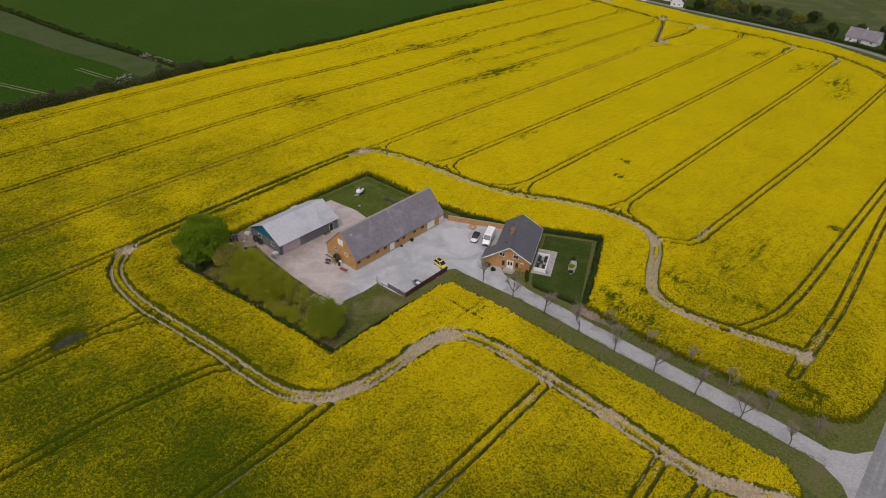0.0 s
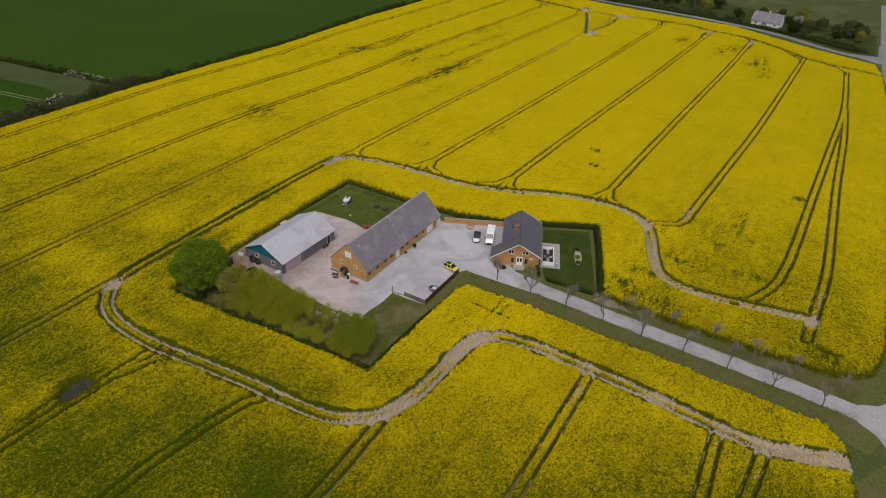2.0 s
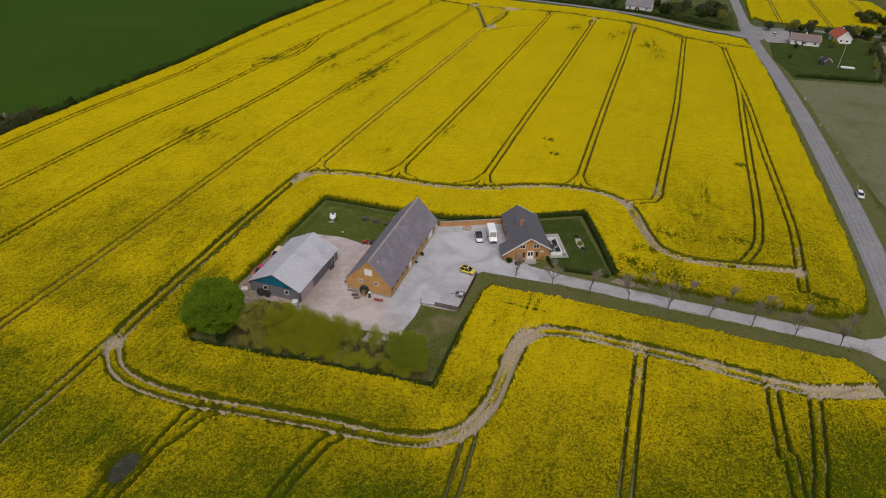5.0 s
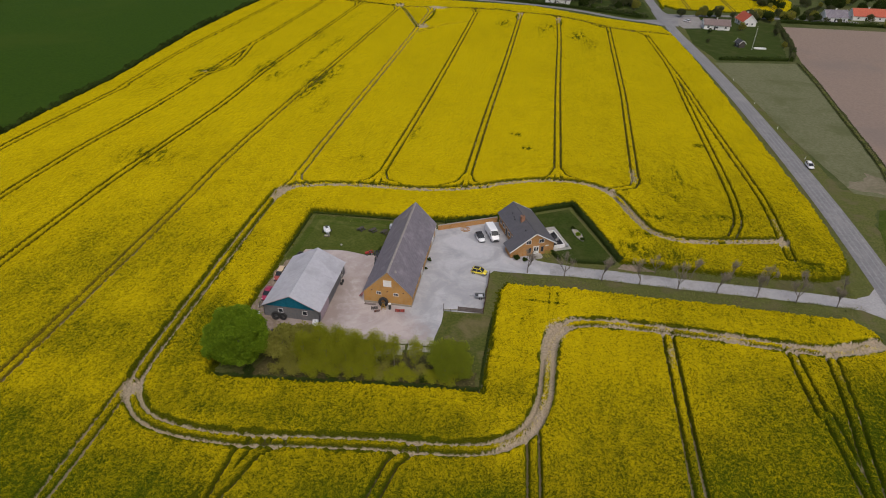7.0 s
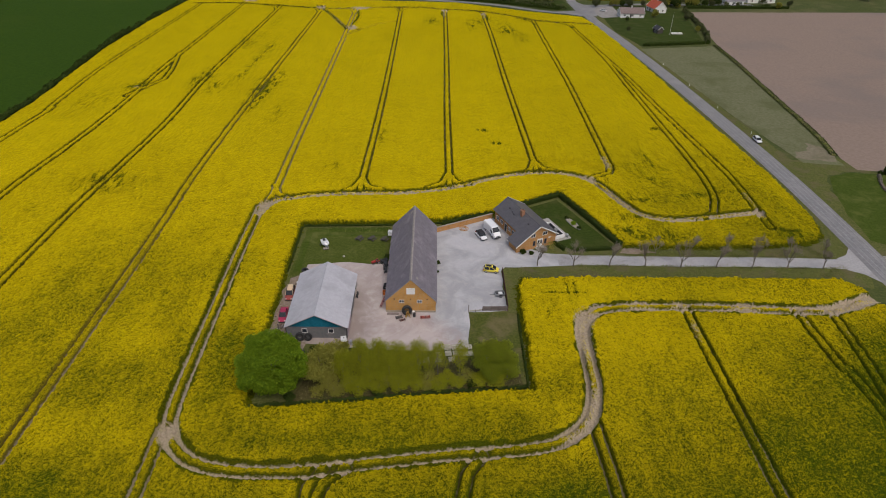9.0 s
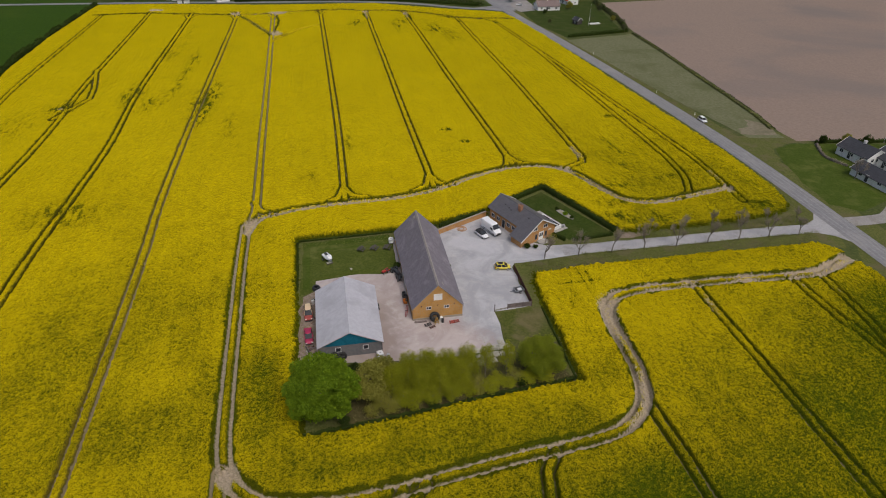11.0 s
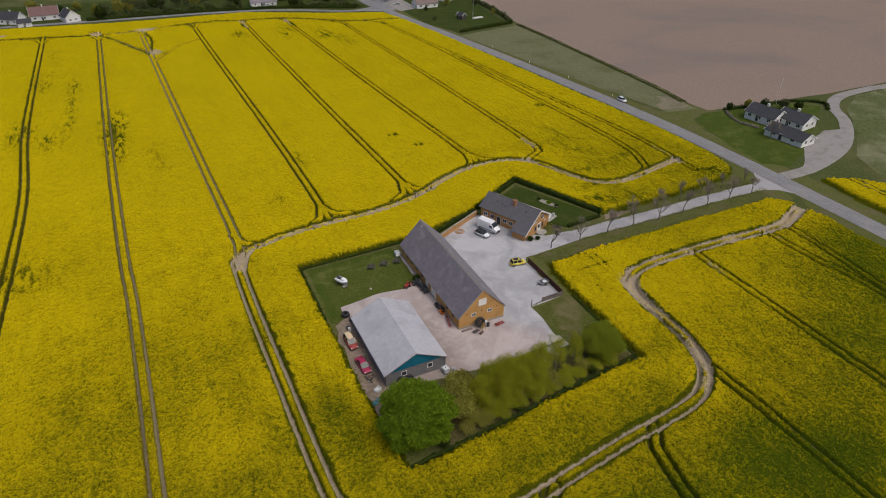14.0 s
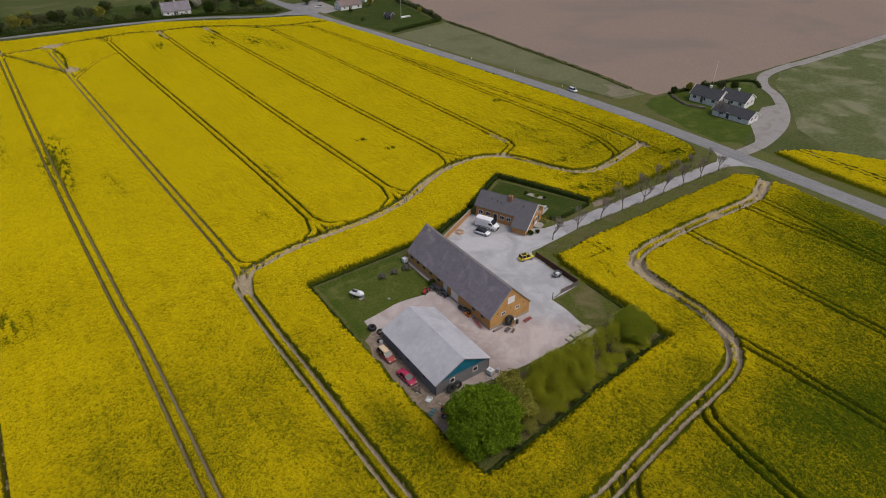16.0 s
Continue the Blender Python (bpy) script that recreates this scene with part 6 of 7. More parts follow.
def wheel(parent, x, y, r, w):
    t = part("wheel", tyre(bmesh.new(), (x, y, r), r, w, "x", 0.62), "black", parent, smooth=True)
    bm = rodded((x - w * 0.36, y, r), (x + w * 0.36, y, r), r * 0.63, n=14)
    part("rim", bm, "chrome", t)


def rounded(ob):
    """Rounds the pressed sheet metal of a car."""
    mod = ob.modifiers.new("rounding", "SUBSURF")
    mod.levels = mod.render_levels = 1
    return ob


def build_car(name, m, L, W, H, body_mat, label, roof_mat=None, nose=0.26, tail=0.08, hood=0.56, group="", ends=0.8, sunroof=None):
    """A car along local y, its front at +y. nose and tail: share of the length before and behind the cabin."""
    c = thing(name, m, label, "car", group)
    w, belt = W / 2, H * 0.60
    f, r = L / 2, -L / 2
    bm = loft(bmesh.new(), [ring(r, w * ends, 0.36, belt * 0.88), ring(r + 0.12, w * (0.55 + 0.48 * ends), 0.26, belt * 0.98), ring(r + 0.5, w, 0.2, belt), ring(r + L * 0.5, w, 0.2, belt), ring(f - L * nose, w, 0.2, belt * 0.98),
                            ring(f - L * nose * 0.5, w * 0.98, 0.2, H * hood), ring(f - 0.15, w * (0.54 + 0.48 * ends), 0.24, H * hood * 0.86), ring(f, w * (ends - 0.03), 0.32, H * hood * 0.7)])
    rounded(part("body", bm, body_mat, c, smooth=True))
    cy0, cy1 = r + L * tail, f - L * nose

    def section(y, wb, z):
        return [(-wb, y, belt - 0.02), (wb, y, belt - 0.02), (wb * 0.84, y, z), (-wb * 0.84, y, z)]
    top = H - 0.05
    part("window_band", loft(bmesh.new(), [section(cy0, w * 0.9, belt), section(cy0 + 0.09 * L, w * 0.93, top * 0.97), section(cy0 + 0.45 * (cy1 - cy0), w * 0.94, top), section(cy1 - 0.17 * L, w * 0.93, top * 0.985), section(cy1 + 0.04 * L, w * 0.9, belt)]), "carglass", c)
    bm = loft(bmesh.new(), [[(-k, y, z), (k, y, z), (k * 0.92, y, z + 0.05), (-k * 0.92, y, z + 0.05)] for y, k, z in
                            ((cy0 + 0.07 * L, w * 0.76, top * 0.95), (cy0 + 0.11 * L, w * 0.79, top * 0.985), (cy0 + 0.45 * (cy1 - cy0), w * 0.8, top), (cy1 - 0.19 * L, w * 0.79, top * 0.985), (cy1 - 0.16 * L, w * 0.76, top * 0.96))])
    rounded(part("roof", bm, roof_mat or body_mat, c, smooth=True))
    if sunroof:
        part("sunroof", boxed(-w * 0.5, w * 0.5, cy0 + 0.14 * L, cy1 - 0.24 * L, top + 0.02, top + 0.064, 0.03), sunroof, c)
    for s in (-1, 1):
        for y in (cy0 + 0.05 * L, cy0 + 0.5 * (cy1 - cy0)):
            part("pillar", rodded((s * w * 0.93, y, belt - 0.02), (s * w * 0.8, y + 0.04 * L * (1 if y < cy0 + 0.1 * L else 0), top), 0.045, n=6), roof_mat or body_mat, c)
        part("pillar", rodded((s * w * 0.9, cy1 + 0.03 * L, belt), (s * w * 0.79, cy1 - 0.16 * L, top), 0.04, n=6), roof_mat or body_mat, c)
        part("mirror", boxed(s * (w + 0.1) - 0.08, s * (w + 0.1) + 0.08, cy1 - 0.1 * L, cy1 - 0.1 * L + 0.1, belt + 0.02, belt + 0.15, 0.02), body_mat, c)
        part("headlight", boxed(s * w * 0.66 - 0.16, s * w * 0.66 + 0.16, f - 0.16, f - 0.01, H * 0.40, H * 0.48, 0.02), "lampclear", c)
        part("tail_light", boxed(s * w * 0.74 - 0.1, s * w * 0.74 + 0.1, r - 0.01, r + 0.14, belt * 0.7, belt * 0.9, 0.02), "lampred", c)
        for y in (r + 0.19 * L, f - 0.19 * L):
            wheel(c, s * (w - 0.09), y, 0.31, 0.2)
    part("bumper", boxed(-w * 0.8, w * 0.8, f - 0.12, f + 0.03, 0.22, 0.42, 0.03), "darkplastic", c)
    part("bumper", boxed(-w * 0.82, w * 0.82, r - 0.03, r + 0.12, 0.24, 0.44, 0.03), body_mat, c)
    return c


def build_van(m):
    c = thing("van", m, "white high-roofed panel van parked by the house", "van")
    w, L = 1.0, 5.9
    f, r = L / 2, -L / 2

    def sec(y, z0, z1, k=1.0):
        return [(-w * 0.94 * k, y, z0), (w * 0.94 * k, y, z0), (w * k, y, z0 + 0.4), (w * k, y, z1 - 0.45), (w * 0.9 * k, y, z1), (-w * 0.9 * k, y, z1), (-w * k, y, z1 - 0.45), (-w * k, y, z0 + 0.4)]
    part("body", loft(bmesh.new(), [sec(r, 0.4, 2.42, 0.97), sec(r + 0.1, 0.3, 2.52), sec(0.9, 0.3, 2.56), sec(1.25, 0.3, 2.48, 0.985), sec(2.1, 0.3, 1.5, 0.97), sec(2.7, 0.32, 1.18, 0.94), sec(f, 0.38, 0.95, 0.82)]), "carwhite", c)
    bm = bmesh.new()
    vs = [bm.verts.new(p) for p in ((-0.8, 1.31, 2.42), (0.8, 1.31, 2.42), (0.84, 2.06, 1.555), (-0.84, 2.06, 1.555))]
    ws = [bm.verts.new((v.co.x, v.co.y + 0.05, v.co.z + 0.03)) for v in vs]
    bm.faces.new(ws)
    bm.faces.new(vs[::-1])
    for i in range(4):
        bm.faces.new((vs[i], vs[(i + 1) % 4], ws[(i + 1) % 4], ws[i]))
    bmesh.ops.recalc_face_normals(bm, faces=bm.faces)
    part("windscreen", bm, "carglass", c)
    for s in (-1, 1):
        part("side_window", boxed(s * 0.995 - 0.015, s * 0.995 + 0.015, 0.85, 1.75, 1.4, 1.95, 0.01), "carglass", c)
        part("mirror", boxed(s * 1.14 - 0.09, s * 1.14 + 0.09, 1.75, 1.87, 1.35, 1.7, 0.03), "darkplastic", c)
        part("headlight", boxed(s * 0.72 - 0.18, s * 0.72 + 0.18, f - 0.3, f - 0.03, 0.78, 0.98, 0.03), "lampclear", c)
        part("tail_light", boxed(s * 0.92 - 0.06, s * 0.92 + 0.06, r - 0.02, r + 0.05, 0.9, 1.5), "lampred", c)
        part("side_trim", boxed(s * 1.0 - 0.02, s * 1.0 + 0.02, -1.5, 1.4, 0.55, 0.7, 0.01), "darkplastic", c)
        for y in (r + 1.1, f - 0.95):
            wheel(c, s * 0.9, y, 0.35, 0.22)
    part("bumper", boxed(-0.85, 0.85, f - 0.12, f + 0.05, 0.3, 0.62, 0.04), "darkplastic", c)
    part("grille", boxed(-0.5, 0.5, f - 0.06, f + 0.02, 0.66, 0.9, 0.02), "darkplastic", c)
    return c


build_van(pose(18.75, 30.9, 0, 0, 0, 203))
build_car("convertible_car", pose(16.0, 29.2, 0, 0, 0, 203), 3.9, 1.7, 1.42, "carwhite", "small white car with a black roof", "canvas", 0.29, 0.06, ends=0.62)
build_car("hatchback_car", pose(17.35, 15.0, 0, 0, 0, 262), 3.55, 1.65, 1.46, "caryellow", "small yellow hatchback with a dark folding roof", None, 0.25, 0.03, ends=0.66, sunroof="canvas")
build_car("hatchback_car", pose(111.4, 93.6, tz(0, 93.6) + 0.02, 0, 0, 181), 4.2, 1.75, 1.5, "carwhite", "white hatchback on the road edge", None, 0.24, 0.04)
build_car("old_saloon_car", pose(-25.3, -1.5, 0, 0, 0, 184), 4.4, 1.65, 1.42, "carred", "old faded red saloon beside the shed", None, 0.27, 0.2)
build_car("old_estate_car", pose(-25.3, 5.5, 0, 0, 0, 182), 4.5, 1.7, 1.55, "carrust", "old cream and rust red estate car", "carcream", 0.27, 0.01)


def build_trailer(m):
    t = thing("utility_trailer", m, "small grey car trailer beside the fence", "trailer")
    part("bed", boxed(-0.65, 0.65, -1.0, 1.0, 0.42, 0.5), "darkplastic", t)
    for x in (-0.66, 0.66):
        part("side_board", boxed(x - 0.025, x + 0.025, -1.0, 1.0, 0.5, 0.82), "chrome", t)
    for y in (-1.0, 1.0):
        part("end_board", boxed(-0.63, 0.63, y - 0.025, y + 0.025, 0.5, 0.82), "chrome", t)
    part("load", boxed(-0.45, 0.4, -0.6, 0.3, 0.505, 0.7, 0.05), "plastic", t)
    part("drawbar", rodded((0, 1.0, 0.45), (0, 2.1, 0.42), 0.04), "darkplastic", t)
    for s in (-1, 1):
        wheel(t, s * 0.78, -0.1, 0.28, 0.17)
        part("mudguard", boxed(s * 0.78 - 0.11, s * 0.78 + 0.11, -0.45, 0.25, 0.57, 0.61, 0.015), "darkplastic", t)
    return t


build_trailer(pose(18.5, 6.2, 0, 0, 0, 99))


def build_jet_ski(m):
    t = thing("jet_ski", m, "white jet ski on its trailer on the lawn", "jet ski")

    def hull(y, w, z0, z1):
        return [(0, y, z0), (w, y, z0 + 0.25), (w * 0.95, y, z1), (-w * 0.95, y, z1), (-w, y, z0 + 0.25)]
    part("hull", loft(bmesh.new(), [hull(-1.45, 0.5, 0.55, 0.95), hull(-0.4, 0.58, 0.5, 1.02), hull(0.6, 0.55, 0.5, 1.12), hull(1.2, 0.35, 0.62, 1.15), hull(1.6, 0.06, 0.85, 1.14)]), "carwhite", t)
    part("seat", boxed(-0.2, 0.2, -1.2, 0.1, 1.02, 1.32, 0.07), "darkplastic", t)
    part("cowl", boxed(-0.3, 0.3, 0.1, 0.9, 1.08, 1.42, 0.1), "carwhite", t)
    part("handlebar", rodded((-0.38, 0.15, 1.5), (0.38, 0.15, 1.5), 0.035), "darkplastic", t)
    part("frame", boxed(-0.25, 0.25, -1.5, 1.4, 0.38, 0.46), "chrome", t)
    part("drawbar", rodded((0, 1.4, 0.42), (0, 2.0, 0.4), 0.04), "darkplastic", t)
    for s in (-1, 1):
        wheel(t, s * 0.72, -0.5, 0.25, 0.16)
    return t


jet_ski = build_jet_ski(pose(-20.8, 24.5, 0, 0, 0, 206))
jet_ski.scale = (1.4, 1.05, 1.1)
# two added flat slabs stand for the worn brown patch by the jet ski
t = thing("wood_block", pose(-20.5, 23.3, 0, 0, 0, 20), "flat slabs standing for a worn brown patch on the lawn", "boards")
part("board", boxed(-0.7, 0.7, -0.5, 0.5, 0, 0.1, 0.02), "darkwood", t)
part("board", boxed(-0.6, 0.6, -0.35, 0.35, 0.1, 0.18, 0.02), "wood", t)


def build_picnic_table(m):
    t = thing("picnic_table", m, "dark weathered picnic table on the lawn", "table", "picnic tables")
    for i in range(4):
        part("top_board", boxed(-0.9, 0.9, -0.36 + i * 0.185, -0.36 + i * 0.185 + 0.17, 0.7, 0.745), "darkwood", t)
    for y in (-0.72, 0.72):
        part("bench", boxed(-0.9, 0.9, y - 0.13, y + 0.13, 0.42, 0.46), "darkwood", t)
    for x in (-0.6, 0.6):
        for s in (-1, 1):
            part("leg", rodded((x, s * 0.2, 0.7), (x, s * 0.7, 0), 0.05, n=6), "darkwood", t)
        part("cross_bar", boxed(x - 0.04, x + 0.04, -0.8, 0.8, 0.36, 0.42), "darkwood", t)
    return t


pt = build_picnic_table(pose(-13.1, 27.3, 0, 0, 0, 62))
copy_thing(pt, pose(-10.1, 27.3, 0, 0, 0, 58))
copy_thing(pt, pose(-7.1, 27.1, 0, 0, 0, 65))


def build_tank(m, label):
    t = thing("liquid_tank", m, label, "tank", "caged tanks")
    part("pallet_base", boxed(-0.55, 0.55, -0.6, 0.6, 0.0, 0.14), "darkwood", t)
    part("bottle", boxed(-0.5, 0.5, -0.55, 0.55, 0.15, 1.1, 0.06), "plastic", t)
    bm = bmesh.new()
    for z in (0.2, 0.42, 0.64, 0.86, 1.08):
        for a, b in (((-0.54, -0.59), (0.54, -0.59)), ((0.54, -0.59), (0.54, 0.59)), ((0.54, 0.59), (-0.54, 0.59)), ((-0.54, 0.59), (-0.54, -0.59))):
            rod(bm, (*a, z), (*b, z), 0.016, n=4)
    for x in (-0.54, -0.18, 0.18, 0.54):
        for y in (-0.59, 0.59):
            rod(bm, (x, y, 0.14), (x, y, 1.1), 0.016, n=4)
    part("cage", bm, "chrome", t)
    part("cap", rodded((0, 0, 1.1), (0, 0, 1.15), 0.12), "darkplastic", t)
    return t


tank = build_tank(pose(-5.9, 29.6, 0), "white plastic tank in a steel cage")
copy_thing(tank, pose(-12.4, -8.9, 0, 0, 0, 12))


def lone_tyre(x, y, r, w, label, tilt=0, turn=0, z=None):
    t = thing("tyre", pose(x, y, (w / 2 if z is None else z), tilt, 0, turn), label, "tyre", "old tyres")
    part("tread", tyre(bmesh.new(), (0, 0, 0), r, w, "z", 0.5), "black", t, smooth=True)
    return t


lone_tyre(-23.5, 13.7, 0.85, 0.45, "large worn tractor tyre lying on gravel")
lone_tyre(-22.7, 11.9, 0.8, 0.45, "large worn tractor tyre lying on gravel")
lone_tyre(-23.6, 13.6, 0.8, 0.42, "large worn tractor tyre on another tyre", 4, 0, 0.68)
lone_tyre(-24.2, 9.9, 0.5, 0.3, "small old tyre on the dirt")
lone_tyre(-20.7, -8.45, 0.9, 0.5, "tall tractor tyre leaning on the shed", 78, 4, 0.92)
lone_tyre(-19.2, -8.4, 0.8, 0.45, "tall tractor tyre leaning on the shed", 78, -6, 0.83)
lone_tyre(-0.75, -0.42, 1.05, 0.62, "tall tractor tyre leaning on the barn", 78, 0, 1.08)
lone_tyre(-11.3, 5.9, 0.4, 0.25, "car tyre leaning on the shed door", 75, 90, 0.42)
lone_tyre(-11.3, 4.9, 0.4, 0.25, "car tyre leaning on the shed wall", 75, 90, 0.42)
lone_tyre(-5.35, 6.6, 0.6, 0.35, "worn tyre leaning on the barn wall", 78, 270, 0.62)
lone_tyre(-19.6, -12.2, 0.7, 0.4, "worn tractor tyre under the tree")


def build_drum(x, y, mat, label, r=0.3, h=0.88):
    t = thing("drum", pose(x, y, 0), label, "drum")
    bm = rodded((0, 0, 0), (0, 0, h), r, n=18)
    for z in (0.02, h / 3, 2 * h / 3, h - 0.03):
        rod(bm, (0, 0, z - 0.015), (0, 0, z + 0.015), r * 1.04, n=18)
    part("shell", bm, mat, t)
    part("bung", rodded((0.12, 0, h), (0.12, 0, h + 0.03), 0.04), "darkplastic", t)


build_drum(0.55, -0.5, "white", "pale drum beside the barn gable")
build_drum(0.75, -1.05, "darkplastic", "dark drum beside the barn gable", 0.27)
build_drum(-24.3, 9.0, "offwhite", "pale drum beside the old cars")
build_drum(-11.0, -9.4, "chrome", "grey metal drum beside the shed")


def build_harrow(m, mat, label, n=4, L=1.8):
    """A frame of bars with tines."""
    t = thing("harrow", m, label, "farm tool")
    for i in range(n):
        y = i * 0.3
        part("beam", boxed(-L / 2, L / 2, y - 0.05, y + 0.05, 0.3, 0.4), mat, t)
    for x in (-L * 0.4, 0, L * 0.4):
        part("cross_bar", boxed(x - 0.04, x + 0.04, -0.1, (n - 1) * 0.3 + 0.1, 0.405, 0.46), "darkplastic", t)
    for i in range(n):
        for x in np.linspace(-L * 0.45, L * 0.45, 5):
            part("tine", rodded((x, i * 0.3, 0.3), (x + 0.08, i * 0.3 + 0.05, 0.0), 0.03, 0.012, 5), "darkplastic", t)
    return t


build_harrow(pose(3.0, -1.9, 0, 0, 0, 6), "red", "red harrow lying before the barn gable", 3, 2.0)
build_harrow(pose(-5.7, 3.2, 0, 0, 0, 78), "red", "rusty red harrow along the barn wall", 2, 3.6)
build_harrow(pose(-2.2, -2.0, 0, 0, 0, 20), "darkplastic", "dark old harrow on the gravel", 3, 1.4)
build_harrow(pose(-26.0, -10.9, 0, 0, 0, 30), "cyan", "turquoise plough frame on the dirt", 3, 1.8)
t = thing("plank_stack", pose(-3.5, -0.35, 0, 0, 0, 1), "grey planks stacked at the barn gable", "planks")
for i in range(4):
    part("plank", boxed(-1.3 + 0.05 * i, 1.2 - 0.07 * i, -0.2, 0.2, 0.02 + 0.06 * i, 0.07 + 0.06 * i), "greyplank", t)


def build_small_tractor(m, mat, label, s=1.0):
    t = thing("small_tractor", m, label, "tractor")
    part("hood", boxed(-0.28 * s, 0.28 * s, 0.1 * s, 1.2 * s, 0.5 * s, 0.95 * s, 0.06 * s), mat, t)
    part("frame", boxed(-0.22 * s, 0.22 * s, -0.7 * s, 1.1 * s, 0.32 * s, 0.5 * s), "darkplastic", t)
    part("seat", boxed(-0.22 * s, 0.22 * s, -0.55 * s, -0.15 * s, 0.62 * s, 0.72 * s, 0.03 * s), "darkplastic", t)
    part("seat_back", boxed(-0.22 * s, 0.22 * s, -0.62 * s, -0.55 * s, 0.62 * s, 1.0 * s, 0.03 * s), "darkplastic", t)
    part("steering_column", rodded((0, 0.15 * s, 0.9 * s), (0, -0.08 * s, 1.12 * s), 0.03 * s), "darkplastic", t)
    part("steering_wheel", tyre(bmesh.new(), (0, -0.08 * s, 1.12 * s), 0.19 * s, 0.03 * s, "z", 0.82), "darkplastic", t)
    for k in (-1, 1):
        wheel(t, k * 0.48 * s, -0.45 * s, 0.42 * s, 0.26 * s)
        wheel(t, k * 0.42 * s, 0.85 * s, 0.27 * s, 0.17 * s)
        part("mudguard", boxed(k * 0.48 * s - 0.15 * s, k * 0.48 * s + 0.15 * s, -0.85 * s, -0.05 * s, 0.86 * s, 0.9 * s, 0.015), mat, t)
    return t


build_small_tractor(pose(-6.4, 17.0, 0, 0, 0, 200), "darkplastic", "black quad tractor parked on the gravel", 1.25)
build_small_tractor(pose(-8.4, 17.5, 0, 0, 0, 120), "red", "red lawn tractor at the lawn edge", 0.9)
build_small_tractor(pose(-5.9, 14.6, 0, 0, 0, 182), "darkplastic", "black garden tractor at the barn wall", 1.0)
build_small_tractor(pose(-24.0, -12.4, 0, 0, 0, 240), "rustdark", "old rusty tractor under the tree", 1.5)


def build_trestle(m):
    """A steel A-frame with cross bars and two feet."""
    t = thing("steel_trestle", m, "ochre painted steel trestle before the barn", "trestle")
    for x in (-0.45, 0.45):
        for y in (-0.3, 0.3):
            part("leg", boxed(-0.045, 0.045, -0.045, 0.045, -0.78, 0.78, m=Matrix.Translation((x * 0.62, y * 0.6, 0.76)) @ Vector((x * 0.76, y * 0.8, -1.5)).to_track_quat("Z", "Y").to_matrix().to_4x4()), "ochre", t)
    for z, w in ((0.35, 0.42), (0.8, 0.3), (1.5, 0.16)):
        part("cross_bar", boxed(-w, w, -0.05, 0.05, z - 0.04, z + 0.04), "ochre", t)
    part("winch", rodded((-0.14, 0, 1.1), (0.14, 0, 1.1), 0.13, n=14), "rustdark", t)
    return t


build_trestle(pose(-0.55, -1.35, 0, 0, 0, 12))
build_harrow(pose(-1.5, -2.7, 0, 0, 0, 24), "rustdark", "small rusty harrow before the barn gable", 2, 1.2)


def build_pallet():
    t = thing("pallet", pose(10.5, -8.8, 0, 0, 0, 4), "pale weathered wooden pallet on the grass", "pallet", "pallets")
    for x in (-0.52, 0, 0.52):
        part("bearer", boxed(x - 0.05, x + 0.05, -0.6, 0.6, 0.02, 0.12), "wood", t)
    for i in range(6):
        y = -0.6 + i * 0.22
        part("slat", boxed(-0.6, 0.6, y, y + 0.12, 0.121, 0.145), "wood", t)
    return t


pl = build_pallet()
for i, (x, y, n) in enumerate(((5.7, -10.5, 2), (7.2, -10.3, 3), (8.6, -10.2, 2), (10.0, -10.1, 2), (11.3, -9.9, 1), (5.7, -12.1, 1), (7.4, -11.9, 2), (8.8, -11.9, 2), (10.2, -11.8, 1), (11.4, -11.7, 1), (5.5, -13.5, 1), (3.3, -13.7, 1), (1.7, -14.5, 1), (8.0, -13.4, 1))):
    for k in range(n):
        copy_thing(pl, pose(x + 0.05 * math.sin(7 * k + i), y + 0.04 * math.cos(5 * k + i), 0.146 * k, 0, 0, 4 + 3 * math.sin(3 * i + k)))
for i, (x, y, s) in enumerate(((-15.9, 20.0, 0.3), (-22.8, -10.5, 0.35), (-23.9, -9.6, 0.25), (-12.9, -10.2, 0.3), (-13.6, -9.4, 0.22), (-25.6, -5.4, 0.3))):
    g = np.random.default_rng(100 + i)
    bm = bmesh.new()
    bmesh.ops.create_icosphere(bm, subdivisions=2, radius=s)
    for v in bm.verts:
        v.co *= 1 + 0.16 * noise.noise(v.co * 4 + Vector((i, 0, 0)))
        v.co.z = v.co.z * 0.6 + s * 0.45
    ob = part("stone", bm, "stone")
    ob.matrix_world = pose(x, y, 0, 0, 0, 40 * i)
    tagged(ob, "pale field stone lying on the ground", "stone", "field stones")


def brick_ring():
    t = thing("brick_circle", pose(11.9, 33.0, 0), "flat reddish brick circle on the yard", "paving")
    for k, r in enumerate((0.55, 0.85, 1.15)):
        n = int(2 * math.pi * r / 0.26)
        for i in range(n):
            a = 2 * math.pi * (i + 0.5 * (k % 2)) / n
            part("brick", boxed(-0.06, 0.06, -0.11, 0.11, -0.02, 0.05 + 0.01 * ((i * 7) % 3), m=pose(r * math.cos(a), r * math.sin(a), 0, 0, 0, math.degrees(a))), "house_brick", t)


brick_ring()

